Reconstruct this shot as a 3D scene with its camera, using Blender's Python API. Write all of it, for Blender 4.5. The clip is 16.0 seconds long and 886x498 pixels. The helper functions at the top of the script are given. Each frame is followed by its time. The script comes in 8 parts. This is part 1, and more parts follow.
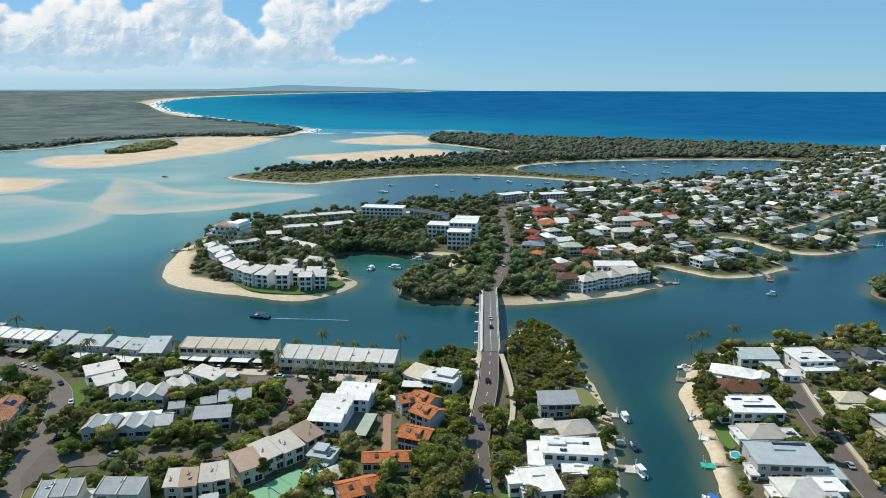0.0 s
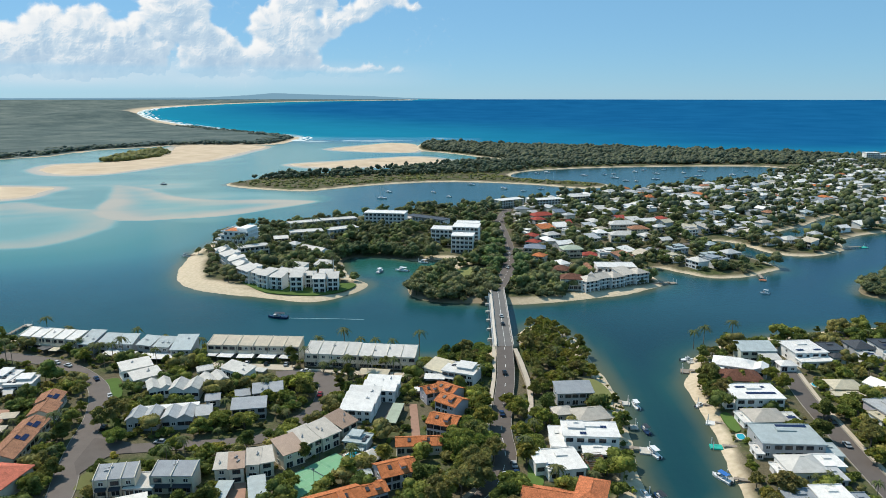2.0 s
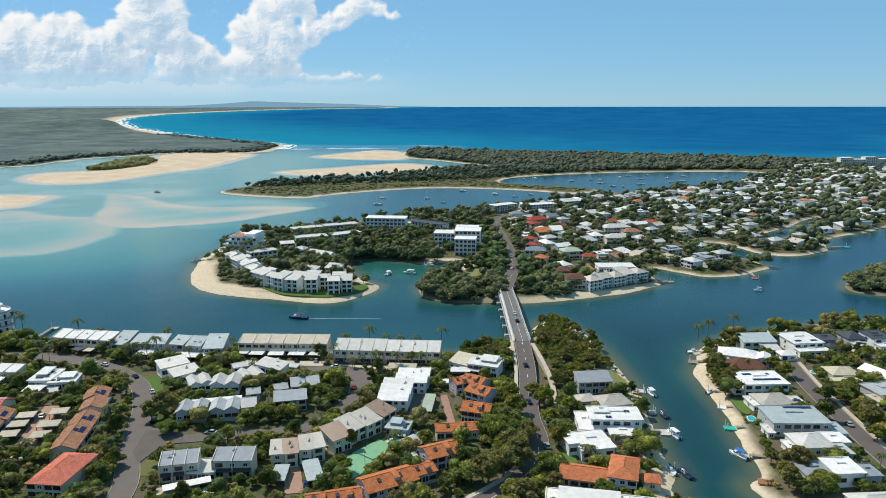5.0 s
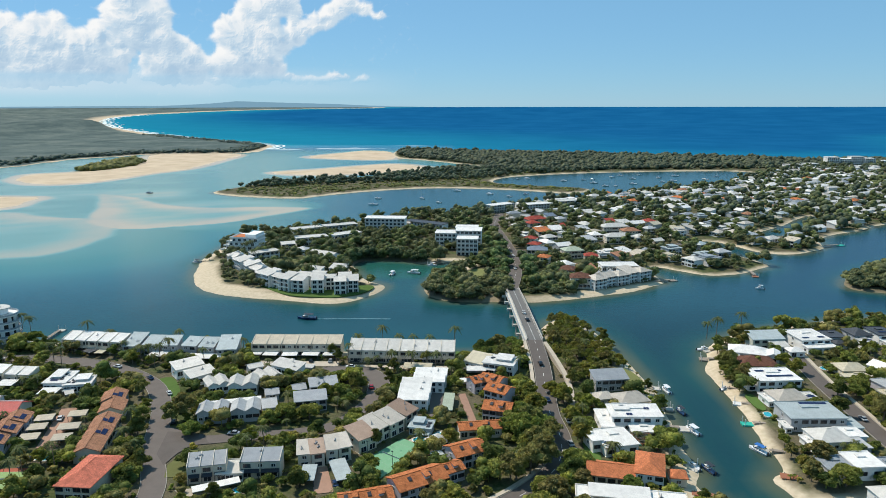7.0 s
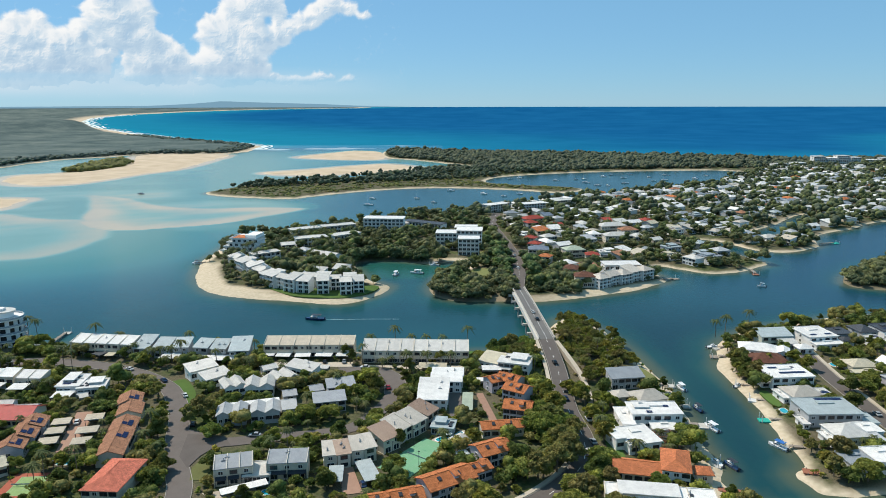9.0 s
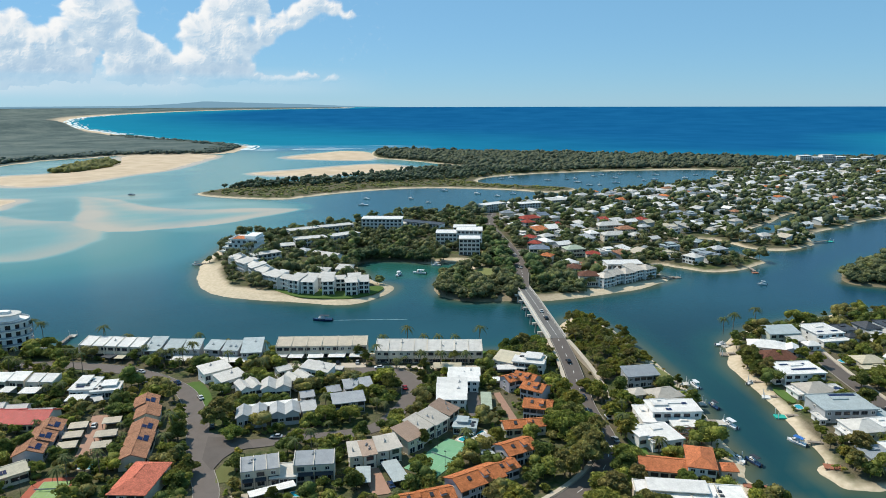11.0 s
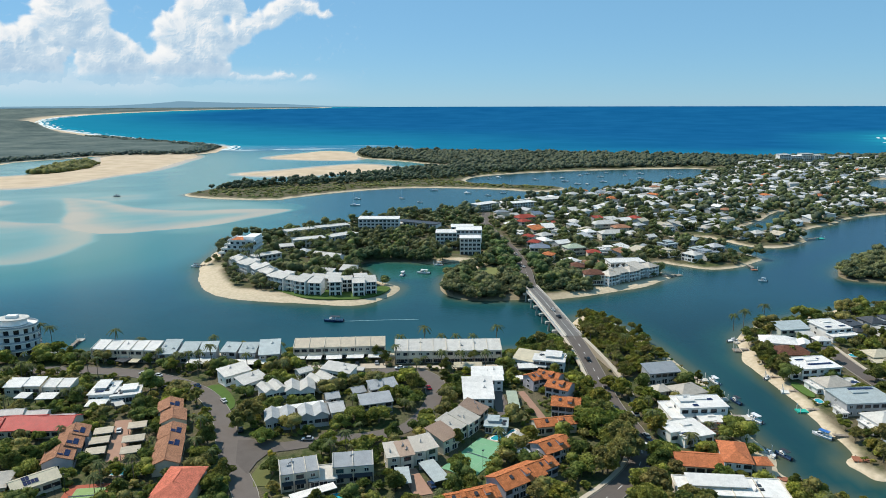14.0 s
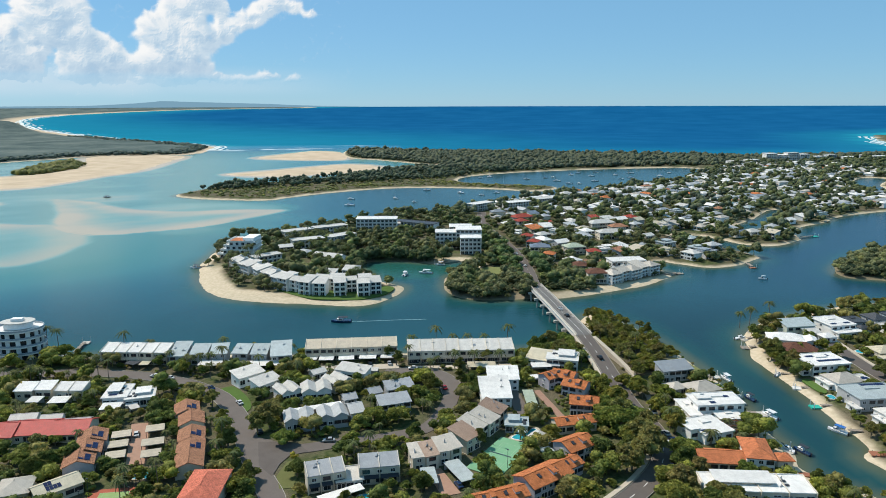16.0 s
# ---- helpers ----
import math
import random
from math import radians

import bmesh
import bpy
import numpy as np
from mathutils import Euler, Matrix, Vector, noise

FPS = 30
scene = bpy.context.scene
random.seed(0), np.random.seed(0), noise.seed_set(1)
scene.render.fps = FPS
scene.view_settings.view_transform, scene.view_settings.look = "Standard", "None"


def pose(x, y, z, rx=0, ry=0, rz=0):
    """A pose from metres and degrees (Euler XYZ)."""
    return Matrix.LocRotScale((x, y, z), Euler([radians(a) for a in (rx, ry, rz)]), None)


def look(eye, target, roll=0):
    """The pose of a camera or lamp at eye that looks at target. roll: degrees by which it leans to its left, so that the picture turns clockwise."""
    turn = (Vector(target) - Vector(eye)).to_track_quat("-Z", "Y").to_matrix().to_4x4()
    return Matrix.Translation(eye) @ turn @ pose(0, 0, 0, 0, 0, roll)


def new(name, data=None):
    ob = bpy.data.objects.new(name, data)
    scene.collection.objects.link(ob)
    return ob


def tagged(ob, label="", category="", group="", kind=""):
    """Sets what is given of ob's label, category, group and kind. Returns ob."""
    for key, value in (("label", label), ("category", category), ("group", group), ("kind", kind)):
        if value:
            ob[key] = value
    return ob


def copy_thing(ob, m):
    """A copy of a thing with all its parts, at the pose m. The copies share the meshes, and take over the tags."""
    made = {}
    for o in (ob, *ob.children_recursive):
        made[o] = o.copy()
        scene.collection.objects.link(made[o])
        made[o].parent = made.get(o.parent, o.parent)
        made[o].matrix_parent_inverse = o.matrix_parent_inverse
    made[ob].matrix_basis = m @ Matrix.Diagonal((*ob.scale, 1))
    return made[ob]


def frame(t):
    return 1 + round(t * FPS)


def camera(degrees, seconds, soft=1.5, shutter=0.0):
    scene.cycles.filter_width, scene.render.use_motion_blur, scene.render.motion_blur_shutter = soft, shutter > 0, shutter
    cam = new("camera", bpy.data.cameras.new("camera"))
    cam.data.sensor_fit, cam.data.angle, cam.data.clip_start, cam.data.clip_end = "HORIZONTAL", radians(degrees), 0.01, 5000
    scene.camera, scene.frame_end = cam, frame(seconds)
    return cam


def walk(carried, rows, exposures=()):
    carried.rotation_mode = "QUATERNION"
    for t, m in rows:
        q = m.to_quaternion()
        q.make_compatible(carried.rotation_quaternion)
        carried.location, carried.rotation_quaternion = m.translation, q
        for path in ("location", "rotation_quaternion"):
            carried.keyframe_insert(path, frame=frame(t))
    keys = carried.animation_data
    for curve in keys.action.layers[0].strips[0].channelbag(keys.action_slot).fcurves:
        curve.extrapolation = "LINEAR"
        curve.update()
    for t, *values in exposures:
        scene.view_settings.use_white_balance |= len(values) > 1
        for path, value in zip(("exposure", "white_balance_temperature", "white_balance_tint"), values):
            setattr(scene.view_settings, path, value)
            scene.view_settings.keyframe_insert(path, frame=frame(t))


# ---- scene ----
LENS = 64.79
cam = camera(LENS, 16.0, soft=0.9)


def eye(x, y, z, pitch, yaw, roll):
    return pose(x, y, z, 90 + pitch, 0, yaw) @ pose(0, 0, 0, 0, 0, roll)


# seconds, eye in metres, then pitch, yaw and roll in degrees
walk(cam, [(t, eye(*row)) for t, *row in (
    (0, 49.51, -0.54, 119.79, -13.045, 1.946, 0.049),
    (0.5, 46.18, -3.48, 119.66, -12.904, 1.656, 0.042),
    (1, 42.82, -7.63, 119.74, -12.751, 1.361, 0.034),
    (1.5, 39.45, -12.48, 119.91, -12.581, 1.064, 0.029),
    (2, 36.06, -17.58, 120.06, -12.397, 0.763, 0.026),
    (2.5, 32.66, -22.49, 120.19, -12.211, 0.459, 0.026),
    (3, 29.23, -26.88, 120.30, -12.043, 0.151, 0.027),
    (3.5, 25.77, -30.42, 120.48, -11.923, -0.163, 0.026),
    (4, 22.41, -32.66, 120.47, -11.836, -0.482, -0.038),
    (6.5, 5.46, -36.07, 120.72, -11.787, -2.028, -0.078),
    (7, 2.05, -36.09, 120.73, -11.795, -2.359, -0.087),
    (7.5, -1.31, -35.95, 120.67, -11.789, -2.689, -0.093),
    (8, -4.79, -35.96, 120.73, -11.796, -3.026, -0.090),
    (8.5, -8.03, -35.74, 120.76, -11.793, -3.334, -0.124),
    (9, -11.46, -35.64, 120.76, -11.801, -3.661, -0.113),
    (11.5, -28.46, -34.45, 120.75, -11.808, -5.358, -0.149),
    (12, -31.77, -34.16, 120.86, -11.820, -5.697, -0.174),
    (12.5, -35.14, -33.79, 120.81, -11.812, -6.058, -0.168),
    (13, -38.34, -33.43, 120.85, -11.836, -6.373, -0.164),
    (13.5, -41.67, -32.98, 120.73, -11.825, -6.712, -0.148),
    (14, -44.88, -32.55, 120.68, -11.818, -7.033, -0.139),
    (14.5, -48.19, -32.15, 120.75, -11.821, -7.378, -0.147),
    (15, -51.49, -31.78, 120.78, -11.820, -7.718, -0.154),
    (15.5, -54.72, -31.21, 120.71, -11.832, -8.045, -0.147),
    (16, -57.92, -30.72, 120.68, -11.837, -8.375, -0.162),
)])

# ---- light ----
SUN_ELEV, SUN_AZ = radians(52), radians(-50)      # azimuth from +y towards +x
EYE_H, FLAT, RIM, HORIZON = 120.7, 2400.0, 4880.0, 23000.0
world = bpy.data.worlds.new("sky")
scene.world = world
world.use_nodes = True
wn = world.node_tree
sky = wn.nodes.new("ShaderNodeTexSky")
sky.sky_type, sky.sun_disc = "NISHITA", False
sky.sun_elevation, sky.sun_rotation = SUN_ELEV, SUN_AZ
sky.air_density, sky.dust_density, sky.ozone_density = 1.0, 0.0, 6.0
sky.altitude = 1500
tint = wn.nodes.new("ShaderNodeMix")
tint.data_type, tint.blend_type = "RGBA", "MULTIPLY"
tint.inputs[0].default_value, tint.inputs[7].default_value = 1.0, (0.80, 0.93, 1.10, 1)
wn.links.new(sky.outputs[0], tint.inputs[6])
veil = wn.nodes.new("ShaderNodeMix")          # even summer haze over the whole sky
veil.data_type = "RGBA"
veil.inputs[0].default_value, veil.inputs[7].default_value = 0.60, (2.35, 5.25, 7.3, 1)
wn.links.new(tint.outputs[2], veil.inputs[6])
wn.links.new(veil.outputs[2], wn.nodes["Background"].inputs[0])
wn.nodes["Background"].inputs[1].default_value = 0.101
sun = new("sun", bpy.data.lights.new("sun", "SUN"))
sun.data.energy, sun.data.angle, sun.data.color = 4.7, radians(0.5), (1.0, 0.91, 0.78)
sun_way = Vector((math.sin(SUN_AZ) * math.cos(SUN_ELEV), math.cos(SUN_AZ) * math.cos(SUN_ELEV), math.sin(SUN_ELEV)))
sun.matrix_world = look(sun_way * 300, (0, 0, 0))
scene.view_settings.exposure = 0.0


def haze_far(x, y, z=0.0):
    """The far distance, drawn together so that the horizon lies inside the lens's reach."""
    d = np.hypot(x, y) + 1e-6
    r = np.where(d > FLAT, FLAT + (RIM - FLAT) * (1 - FLAT / d) / (1 - FLAT / HORIZON), d)
    k = r / d
    return x * k, y * k, np.where(d > FLAT, EYE_H * (1 - k) + z * k, z)


# ---- materials ----
def nodes_of(name):
    m = bpy.data.materials.new(name)
    m.use_nodes = True
    nt = m.node_tree
    return m, nt, nt.nodes["Principled BSDF"]


def add(nt, kind, **values):
    n = nt.nodes.new(kind)
    for k, v in values.items():
        n.inputs[k].default_value = v
    return n


def noise_tex(nt, scale, detail=4.0, rough=0.55, coords="Object"):
    tc = nt.nodes.new("ShaderNodeTexCoord")
    n = add(nt, "ShaderNodeTexNoise", Scale=scale, Detail=detail, Roughness=rough)
    nt.links.new(tc.outputs[coords], n.inputs["Vector"])
    return n


def ramp(nt, source, stops):
    r = nt.nodes.new("ShaderNodeValToRGB")
    while len(r.color_ramp.elements) < len(stops):
        r.color_ramp.elements.new(0.5)
    for e, (p, c) in zip(r.color_ramp.elements, stops):
        e.position, e.color = p, (*c, 1)
    nt.links.new(source, r.inputs[0])
    return r


def mix(nt, factor, a, b, blend="MIX"):
    m = nt.nodes.new("ShaderNodeMix")
    m.data_type, m.blend_type = "RGBA", blend
    for sock, v in ((m.inputs[0], factor), (m.inputs[6], a), (m.inputs[7], b)):
        if hasattr(v, "is_output"):
            nt.links.new(v, sock)
        elif isinstance(v, (int, float)):
            sock.default_value = v
        else:
            sock.default_value = (*v, 1)
    return m.outputs[2]


def attr(nt, name):
    a = nt.nodes.new("ShaderNodeAttribute")
    a.attribute_name = name
    return a


def bump(nt, bsdf, height, strength=0.3, distance=0.1):
    b = add(nt, "ShaderNodeBump", Strength=strength, Distance=distance)
    nt.links.new(height, b.inputs["Height"])
    nt.links.new(b.outputs[0], bsdf.inputs["Normal"])


def plain(name, colour, rough=0.7, spread=0.12, scale=0.6, metal=0.0, fine=6.0, spec=0.3, grime=0.25):
    """Weathered paint, render, sheet or stone: two scales of variation and a fine relief."""
    m, nt, b = nodes_of(name)
    big, small = noise_tex(nt, scale, 3), noise_tex(nt, fine, 4)
    dark = tuple(c * (1 - grime) for c in colour)
    c1 = ramp(nt, big.outputs[0], [(0.3, dark), (0.62, colour)])
    light = tuple(min(1, c * (1 + spread)) for c in colour)
    c2 = mix(nt, small.outputs[0], c1.outputs[0], light)
    info = nt.nodes.new("ShaderNodeObjectInfo")
    tone = nt.nodes.new("ShaderNodeMapRange")
    tone.inputs[3].default_value, tone.inputs[4].default_value = 1 - spread, 1 + spread * 0.5
    nt.links.new(info.outputs["Random"], tone.inputs[0])
    c3 = mix(nt, 1.0, c2, tone.outputs[0], "MULTIPLY")
    nt.links.new(c3, b.inputs["Base Color"])
    b.inputs["Roughness"].default_value, b.inputs["Metallic"].default_value = rough, metal
    b.inputs["Specular IOR Level"].default_value = spec
    bump(nt, b, small.outputs[0], 0.2, 0.05)
    return m


def ground_material():
    """Sand at the water's edge, dry lawn and leaf litter above it."""
    m, nt, b = nodes_of("ground")
    n1, n2, n3 = noise_tex(nt, 0.05, 4), noise_tex(nt, 0.5, 5), noise_tex(nt, 2.5, 3)
    lawn = ramp(nt, n2.outputs[0], [(0.3, (0.030, 0.045, 0.018)), (0.5, (0.065, 0.085, 0.030)), (0.7, (0.13, 0.12, 0.065))])
    litter = ramp(nt, n3.outputs[0], [(0.3, (0.062, 0.058, 0.034)), (0.7, (0.165, 0.140, 0.092))])
    land = mix(nt, ramp(nt, n1.outputs[0], [(0.40, (0, 0, 0)), (0.55, (1, 1, 1))]).outputs[0], lawn.outputs[0], litter.outputs[0])
    sand = ramp(nt, n2.outputs[0], [(0.25, (0.45, 0.37, 0.255)), (0.7, (0.61, 0.515, 0.38))])
    wet = attr(nt, "sand")
    c = mix(nt, wet.outputs["Fac"], land, sand.outputs[0])
    nt.links.new(c, b.inputs["Base Color"])
    b.inputs["Roughness"].default_value = 0.95
    b.inputs["Specular IOR Level"].default_value = 0.1
    bump(nt, b, n3.outputs[0], 0.25, 0.2)
    return m


def water_material():
    """River and sea: the water's own colour by depth, small ripples."""
    m, nt, b = nodes_of("water")
    sea, shoal = attr(nt, "sea"), attr(nt, "shoal")
    n1, n2 = noise_tex(nt, 0.006, 4), noise_tex(nt, 0.03, 4)
    river = ramp(nt, n1.outputs[0], [(0.35, (0.008, 0.053, 0.071)), (0.65, (0.014, 0.072, 0.093))])
    ocean = ramp(nt, n1.outputs[0], [(0.3, (0.005, 0.080, 0.205)), (0.7, (0.009, 0.106, 0.245))])
    c = mix(nt, sea.outputs["Fac"], river.outputs[0], ocean.outputs[0])
    c = mix(nt, attr(nt, "coast").outputs["Fac"], c, (0.018, 0.270, 0.350))
    c = mix(nt, attr(nt, "deep").outputs["Fac"], c, (0.008, 0.047, 0.088))
    c = mix(nt, attr(nt, "still").outputs["Fac"], c, (0.006, 0.036, 0.052))
    s = ramp(nt, shoal.outputs["Fac"], [(0.0, (0.010, 0.095, 0.165)), (0.3, (0.046, 0.186, 0.186)), (0.52, (0.150, 0.296, 0.275)), (0.70, (0.39, 0.350, 0.27)), (1.0, (0.52, 0.42, 0.30))])
    k = ramp(nt, shoal.outputs["Fac"], [(0.0, (0, 0, 0)), (0.22, (1, 1, 1))])
    c = mix(nt, k.outputs[0], c, s.outputs[0])
    c = mix(nt, attr(nt, "green").outputs["Fac"], c, (0.018, 0.098, 0.078))
    c = mix(nt, attr(nt, "edge").outputs["Fac"], c, (0.115, 0.115, 0.062))
    foam = attr(nt, "foam")
    c = mix(nt, foam.outputs["Fac"], c, (0.75, 0.8, 0.8))
    nt.links.new(c, b.inputs["Base Color"])
    b.inputs["Roughness"].default_value = 0.22
    gloss = nt.nodes.new("ShaderNodeMapRange")
    gloss.inputs[3].default_value, gloss.inputs[4].default_value = 0.09, 0.0
    nt.links.new(sea.outputs["Fac"], gloss.inputs[0])
    nt.links.new(gloss.outputs[0], b.inputs["Specular IOR Level"])
    rip = noise_tex(nt, 0.35, 5, 0.65)
    bump(nt, b, rip.outputs[0], 0.25, 0.35)
    return m


M_GROUND, M_WATER = ground_material(), water_material()


# ---- the plan: shorelines in metres ----
MAINLAND = [(-900, 420), (-420, 372), (-300, 345), (-235, 326), (-172, 313), (-120, 306), (-72, 299), (-20, 293), (20, 290), (52, 297), (81, 341),
    (95, 326), (100, 304), (101, 286), (103, 266), (104, 241), (101, 216), (97, 191), (96, 173), (93, 158), (122, 105), (118, -60), (120, -700),
    (-900, -700)]
EAST_BANK = [(135, 261), (141, 273), (147, 289), (155, 299), (170, 311), (190, 319), (220, 328), (272, 338), (430, 330), (800, 420), (1200, 500),
    (1200, -700), (190, -700), (172, 60), (120, 156), (124.5, 172), (127, 189), (129.5, 205), (132, 222), (133, 241)]
SOUND_WEST = [(-161, 574), (-164, 532), (-165, 502), (-156, 455), (-144, 425), (-128, 407), (-104, 396), (-74, 387), (-49, 380), (-33, 390), (-22,
    405), (-18, 419), (-24, 429), (-33, 439), (-40, 462), (-44, 484), (-38, 498), (-13, 498), (13, 485), (28, 492), (38, 484), (33, 458), (16, 446),
    (10, 425), (9, 401), (20, 384), (41, 379), (63, 378)]
SOUND_MID = [(78, 377), (110, 386), (139, 397), (161, 411), (174, 423), (172, 449), (183, 465), (196, 453), (212, 440), (236, 444), (257, 457), (269,
    467), (268, 483), (259, 513), (254, 531)]
SOUND_EAST = [(267, 560), (277, 540), (286, 514), (308, 506), (334, 518), (350, 531), (364, 565), (394, 589), (431, 608), (482, 643)]
SOUND_NORTH = [(1056, 1476), (703, 1227), (600, 1149), (459, 987), (381, 942), (282, 885), (194, 834), (93, 763), (33, 741), (-18, 719), (-52, 688),
    (-95, 656), (-140, 627), (-156, 605)]
SPIT = [(-276, 936), (-247, 905), (-206, 885), (-152, 871), (-126, 891), (-69, 936), (10, 971), (84, 967), (161, 935), (209, 901), (248, 930), (240,
    964), (171, 997), (136, 1021), (126, 1061), (152, 1111), (205, 1145), (268, 1170), (375, 1194), (554, 1204), (615, 1168), (706, 1194), (2600,
    1900), (2600, 2600), (1900, 2330), (1789, 2190), (1700, 2080), (1560, 1850), (1400, 1560), (1280, 1440), (1148, 1405), (1003, 1425), (886, 1412), (814, 1429), (610, 1540), (369, 1629), (175, 1721), (50, 1794), (-31, 1800), (-48, 1696), (-34, 1550), (23, 1483), (85,
    1392), (134, 1311), (78, 1279), (13, 1228), (-64, 1152), (-151, 1087), (-224, 1051), (-265, 974)]
NORTH_SHORE = [(-795, 1359), (-777, 1449), (-751, 1566), (-690, 1629), (-638, 1699), (-520, 1710), (-418, 1743), (-400, 1872), (-405, 2024), (-470,
    2114), (-596, 2283), (-784, 2482), (-1019, 2816), (-1338, 3319), (-1626, 3823), (-2025, 4632), (-2357, 5442), (-2727, 6578), (-2985, 7869),
    (-3059, 9195), (-3092, 11433), (-2766, 14376), (-1688, 17168)]
NORTH_SAND = [(-642, 1117), (-576, 1057), (-519, 1062), (-485, 1125), (-464, 1216), (-424, 1312), (-413, 1512), (-418, 1684), (-520, 1710), (-628,
    1679), (-554, 1434), (-570, 1309), (-619, 1236), (-663, 1209)]
SAND_ISLE_TREES = [(-632, 1291), (-582, 1266), (-553, 1332), (-551, 1434), (-593, 1540), (-636, 1512), (-641, 1413)]
BAR_MOUTH = [(-240, 1581), (-189, 1706), (-127, 1807), (-54, 1737), (-42, 1518), (-132, 1509)]
BAR_MID = [(-248, 1223), (-176, 1284), (-96, 1351), (-30, 1386), (32, 1294), (-27, 1220), (-105, 1184), (-181, 1169)]
BAR_WEST = [(-549, 783), (-486, 805), (-488, 859), (-489, 891), (-519, 903), (-624, 899)]
SHOAL_BIG = [(-430, 930), (-380, 800), (-354, 730), (-332, 690), (-310, 667), (-279, 652), (-246, 660), (-191, 682), (-158, 720), (-116, 785), (-170, 800),
    (-240, 800), (-300, 830), (-360, 900)]
SHOAL_WEST = [(-441, 470), (-318, 515), (-292, 533), (-283, 580), (-287, 638), (-320, 700), (-400, 740), (-480, 760)]
ISLET = [(295, 415), (290, 398), (309, 386), (331, 376), (403, 460), (379, 473), (342, 455), (312, 434)]
SOUND = SOUND_WEST + SOUND_MID + [(240, 566)] + SOUND_EAST + [(640, 700), (900, 860), (1500, 1150), (2400, 1700)] + SOUND_NORTH
NORTH_LAND = NORTH_SHORE + [(-900, 19000), (-2500, 22000), (-16000, 16000), (-16000, 6000), (-5200, 2600), (-1500, 1220), (-1000, 1220)]
CANAL = [(318, 592), (372, 640), (420, 690), (440, 690), (398, 640), (345, 585)]
CANAL_FAR = [(640, 800), (690, 900), (770, 980), (800, 960), (720, 880), (670, 780)]


def smooth(points, n=4, closed=True):
    """A Catmull-Rom curve through the points."""
    p = np.array(points, float)
    q = [np.roll(p, s, 0) for s in (1, 0, -1, -2)]
    t = np.linspace(0, 1, n, endpoint=False)[None, :, None]
    a, b, c, d = (v[:, None] for v in q)
    k = 0.5 * (2 * b + (c - a) * t + (2 * a - 5 * b + 4 * c - d) * t**2 + (3 * b - a - 3 * c + d) * t**3)
    return k.reshape(-1, 2) if closed else k[1:-2].reshape(-1, 2)


def inside_by(outline, x, y):
    """Metres inside (+) or outside (-) a closed outline."""
    shape, x, y = x.shape, x.ravel(), y.ravel()
    best, odd = np.full(x.size, 1e12), np.zeros(x.size, bool)
    for (ax, ay), (bx, by) in zip(outline, np.roll(outline, -1, 0)):
        ex, ey = bx - ax, by - ay
        t = np.clip(((x - ax) * ex + (y - ay) * ey) / (ex * ex + ey * ey + 1e-9), 0, 1)
        best = np.minimum(best, (x - ax - t * ex) ** 2 + (y - ay - t * ey) ** 2)
        if ay != by:
            odd ^= ((ay > y) != (by > y)) & (x < ax + (y - ay) * ex / ey)
    return (np.sqrt(best) * np.where(odd, 1, -1)).reshape(shape)


def steps(*spans):
    """Grid lines: (from, to, step) one after another."""
    return np.unique(np.concatenate([np.arange(a, b, s) for a, b, s in spans] + [[spans[-1][1]]]))


def value_noise(x, y, scale, seed=0, octaves=3):
    """Smooth noise between -1 and 1."""
    total, amp, norm = 0, 1.0, 0
    for o in range(octaves):
        u, v = x * scale * 2**o + 17.3 * seed, y * scale * 2**o - 9.1 * seed
        i, j = np.floor(u).astype(np.int64), np.floor(v).astype(np.int64)
        f, g = u - i, v - j
        f, g = f * f * (3 - 2 * f), g * g * (3 - 2 * g)

        def rnd(a, b):
            h = (a * 374761393 + b * 668265263 + seed * 974711 + o * 31337) & 0xFFFFFFFF
            h = ((h ^ (h >> 13)) * 1274126177) & 0xFFFFFFFF
            return ((h ^ (h >> 16)) & 0xFFFF) / 32767.5 - 1
        n = (rnd(i, j) * (1 - f) + rnd(i + 1, j) * f) * (1 - g) + (rnd(i, j + 1) * (1 - f) + rnd(i + 1, j + 1) * f) * g
        total, norm, amp = total + amp * n, norm + amp, amp * 0.5
    return total / norm


def sheet(name, x, y, z, material, keep=None, far=False, **attributes):
    """A height field as one mesh, with values on its points."""
    ny, nx = x.shape
    idx = np.arange(nx * ny).reshape(ny, nx)
    quads = np.stack([idx[:-1, :-1], idx[:-1, 1:], idx[1:, 1:], idx[1:, :-1]], -1).reshape(-1, 4)
    if keep is not None:
        quads = quads[keep.ravel()[quads].any(1)]
    if far:
        x, y, z = haze_far(x, y, z)
    me = bpy.data.meshes.new(name)
    me.from_pydata(np.stack([x, y, z], -1).reshape(-1, 3).tolist(), [], quads.tolist())
    for key, v in attributes.items():
        a = me.attributes.new(key, "FLOAT", "POINT")
        a.data.foreach_set("value", np.ascontiguousarray(v, dtype=np.float32).ravel())
    me.polygons.foreach_set("use_smooth", np.ones(len(me.polygons), bool))
    me.materials.append(material)
    return new(name, me)


SHORES = {k: smooth(v) for k, v in dict(mainland=MAINLAND, east=EAST_BANK, sound=SOUND, spit=SPIT, islet=ISLET, north=NORTH_LAND,
                                        sand=NORTH_SAND, mouth=BAR_MOUTH, mid=BAR_MID, west=BAR_WEST, shoal=SHOAL_BIG, shoal_west=SHOAL_WEST, trees=SAND_ISLE_TREES,
                                        canal=CANAL, canal_far=CANAL_FAR).items()}


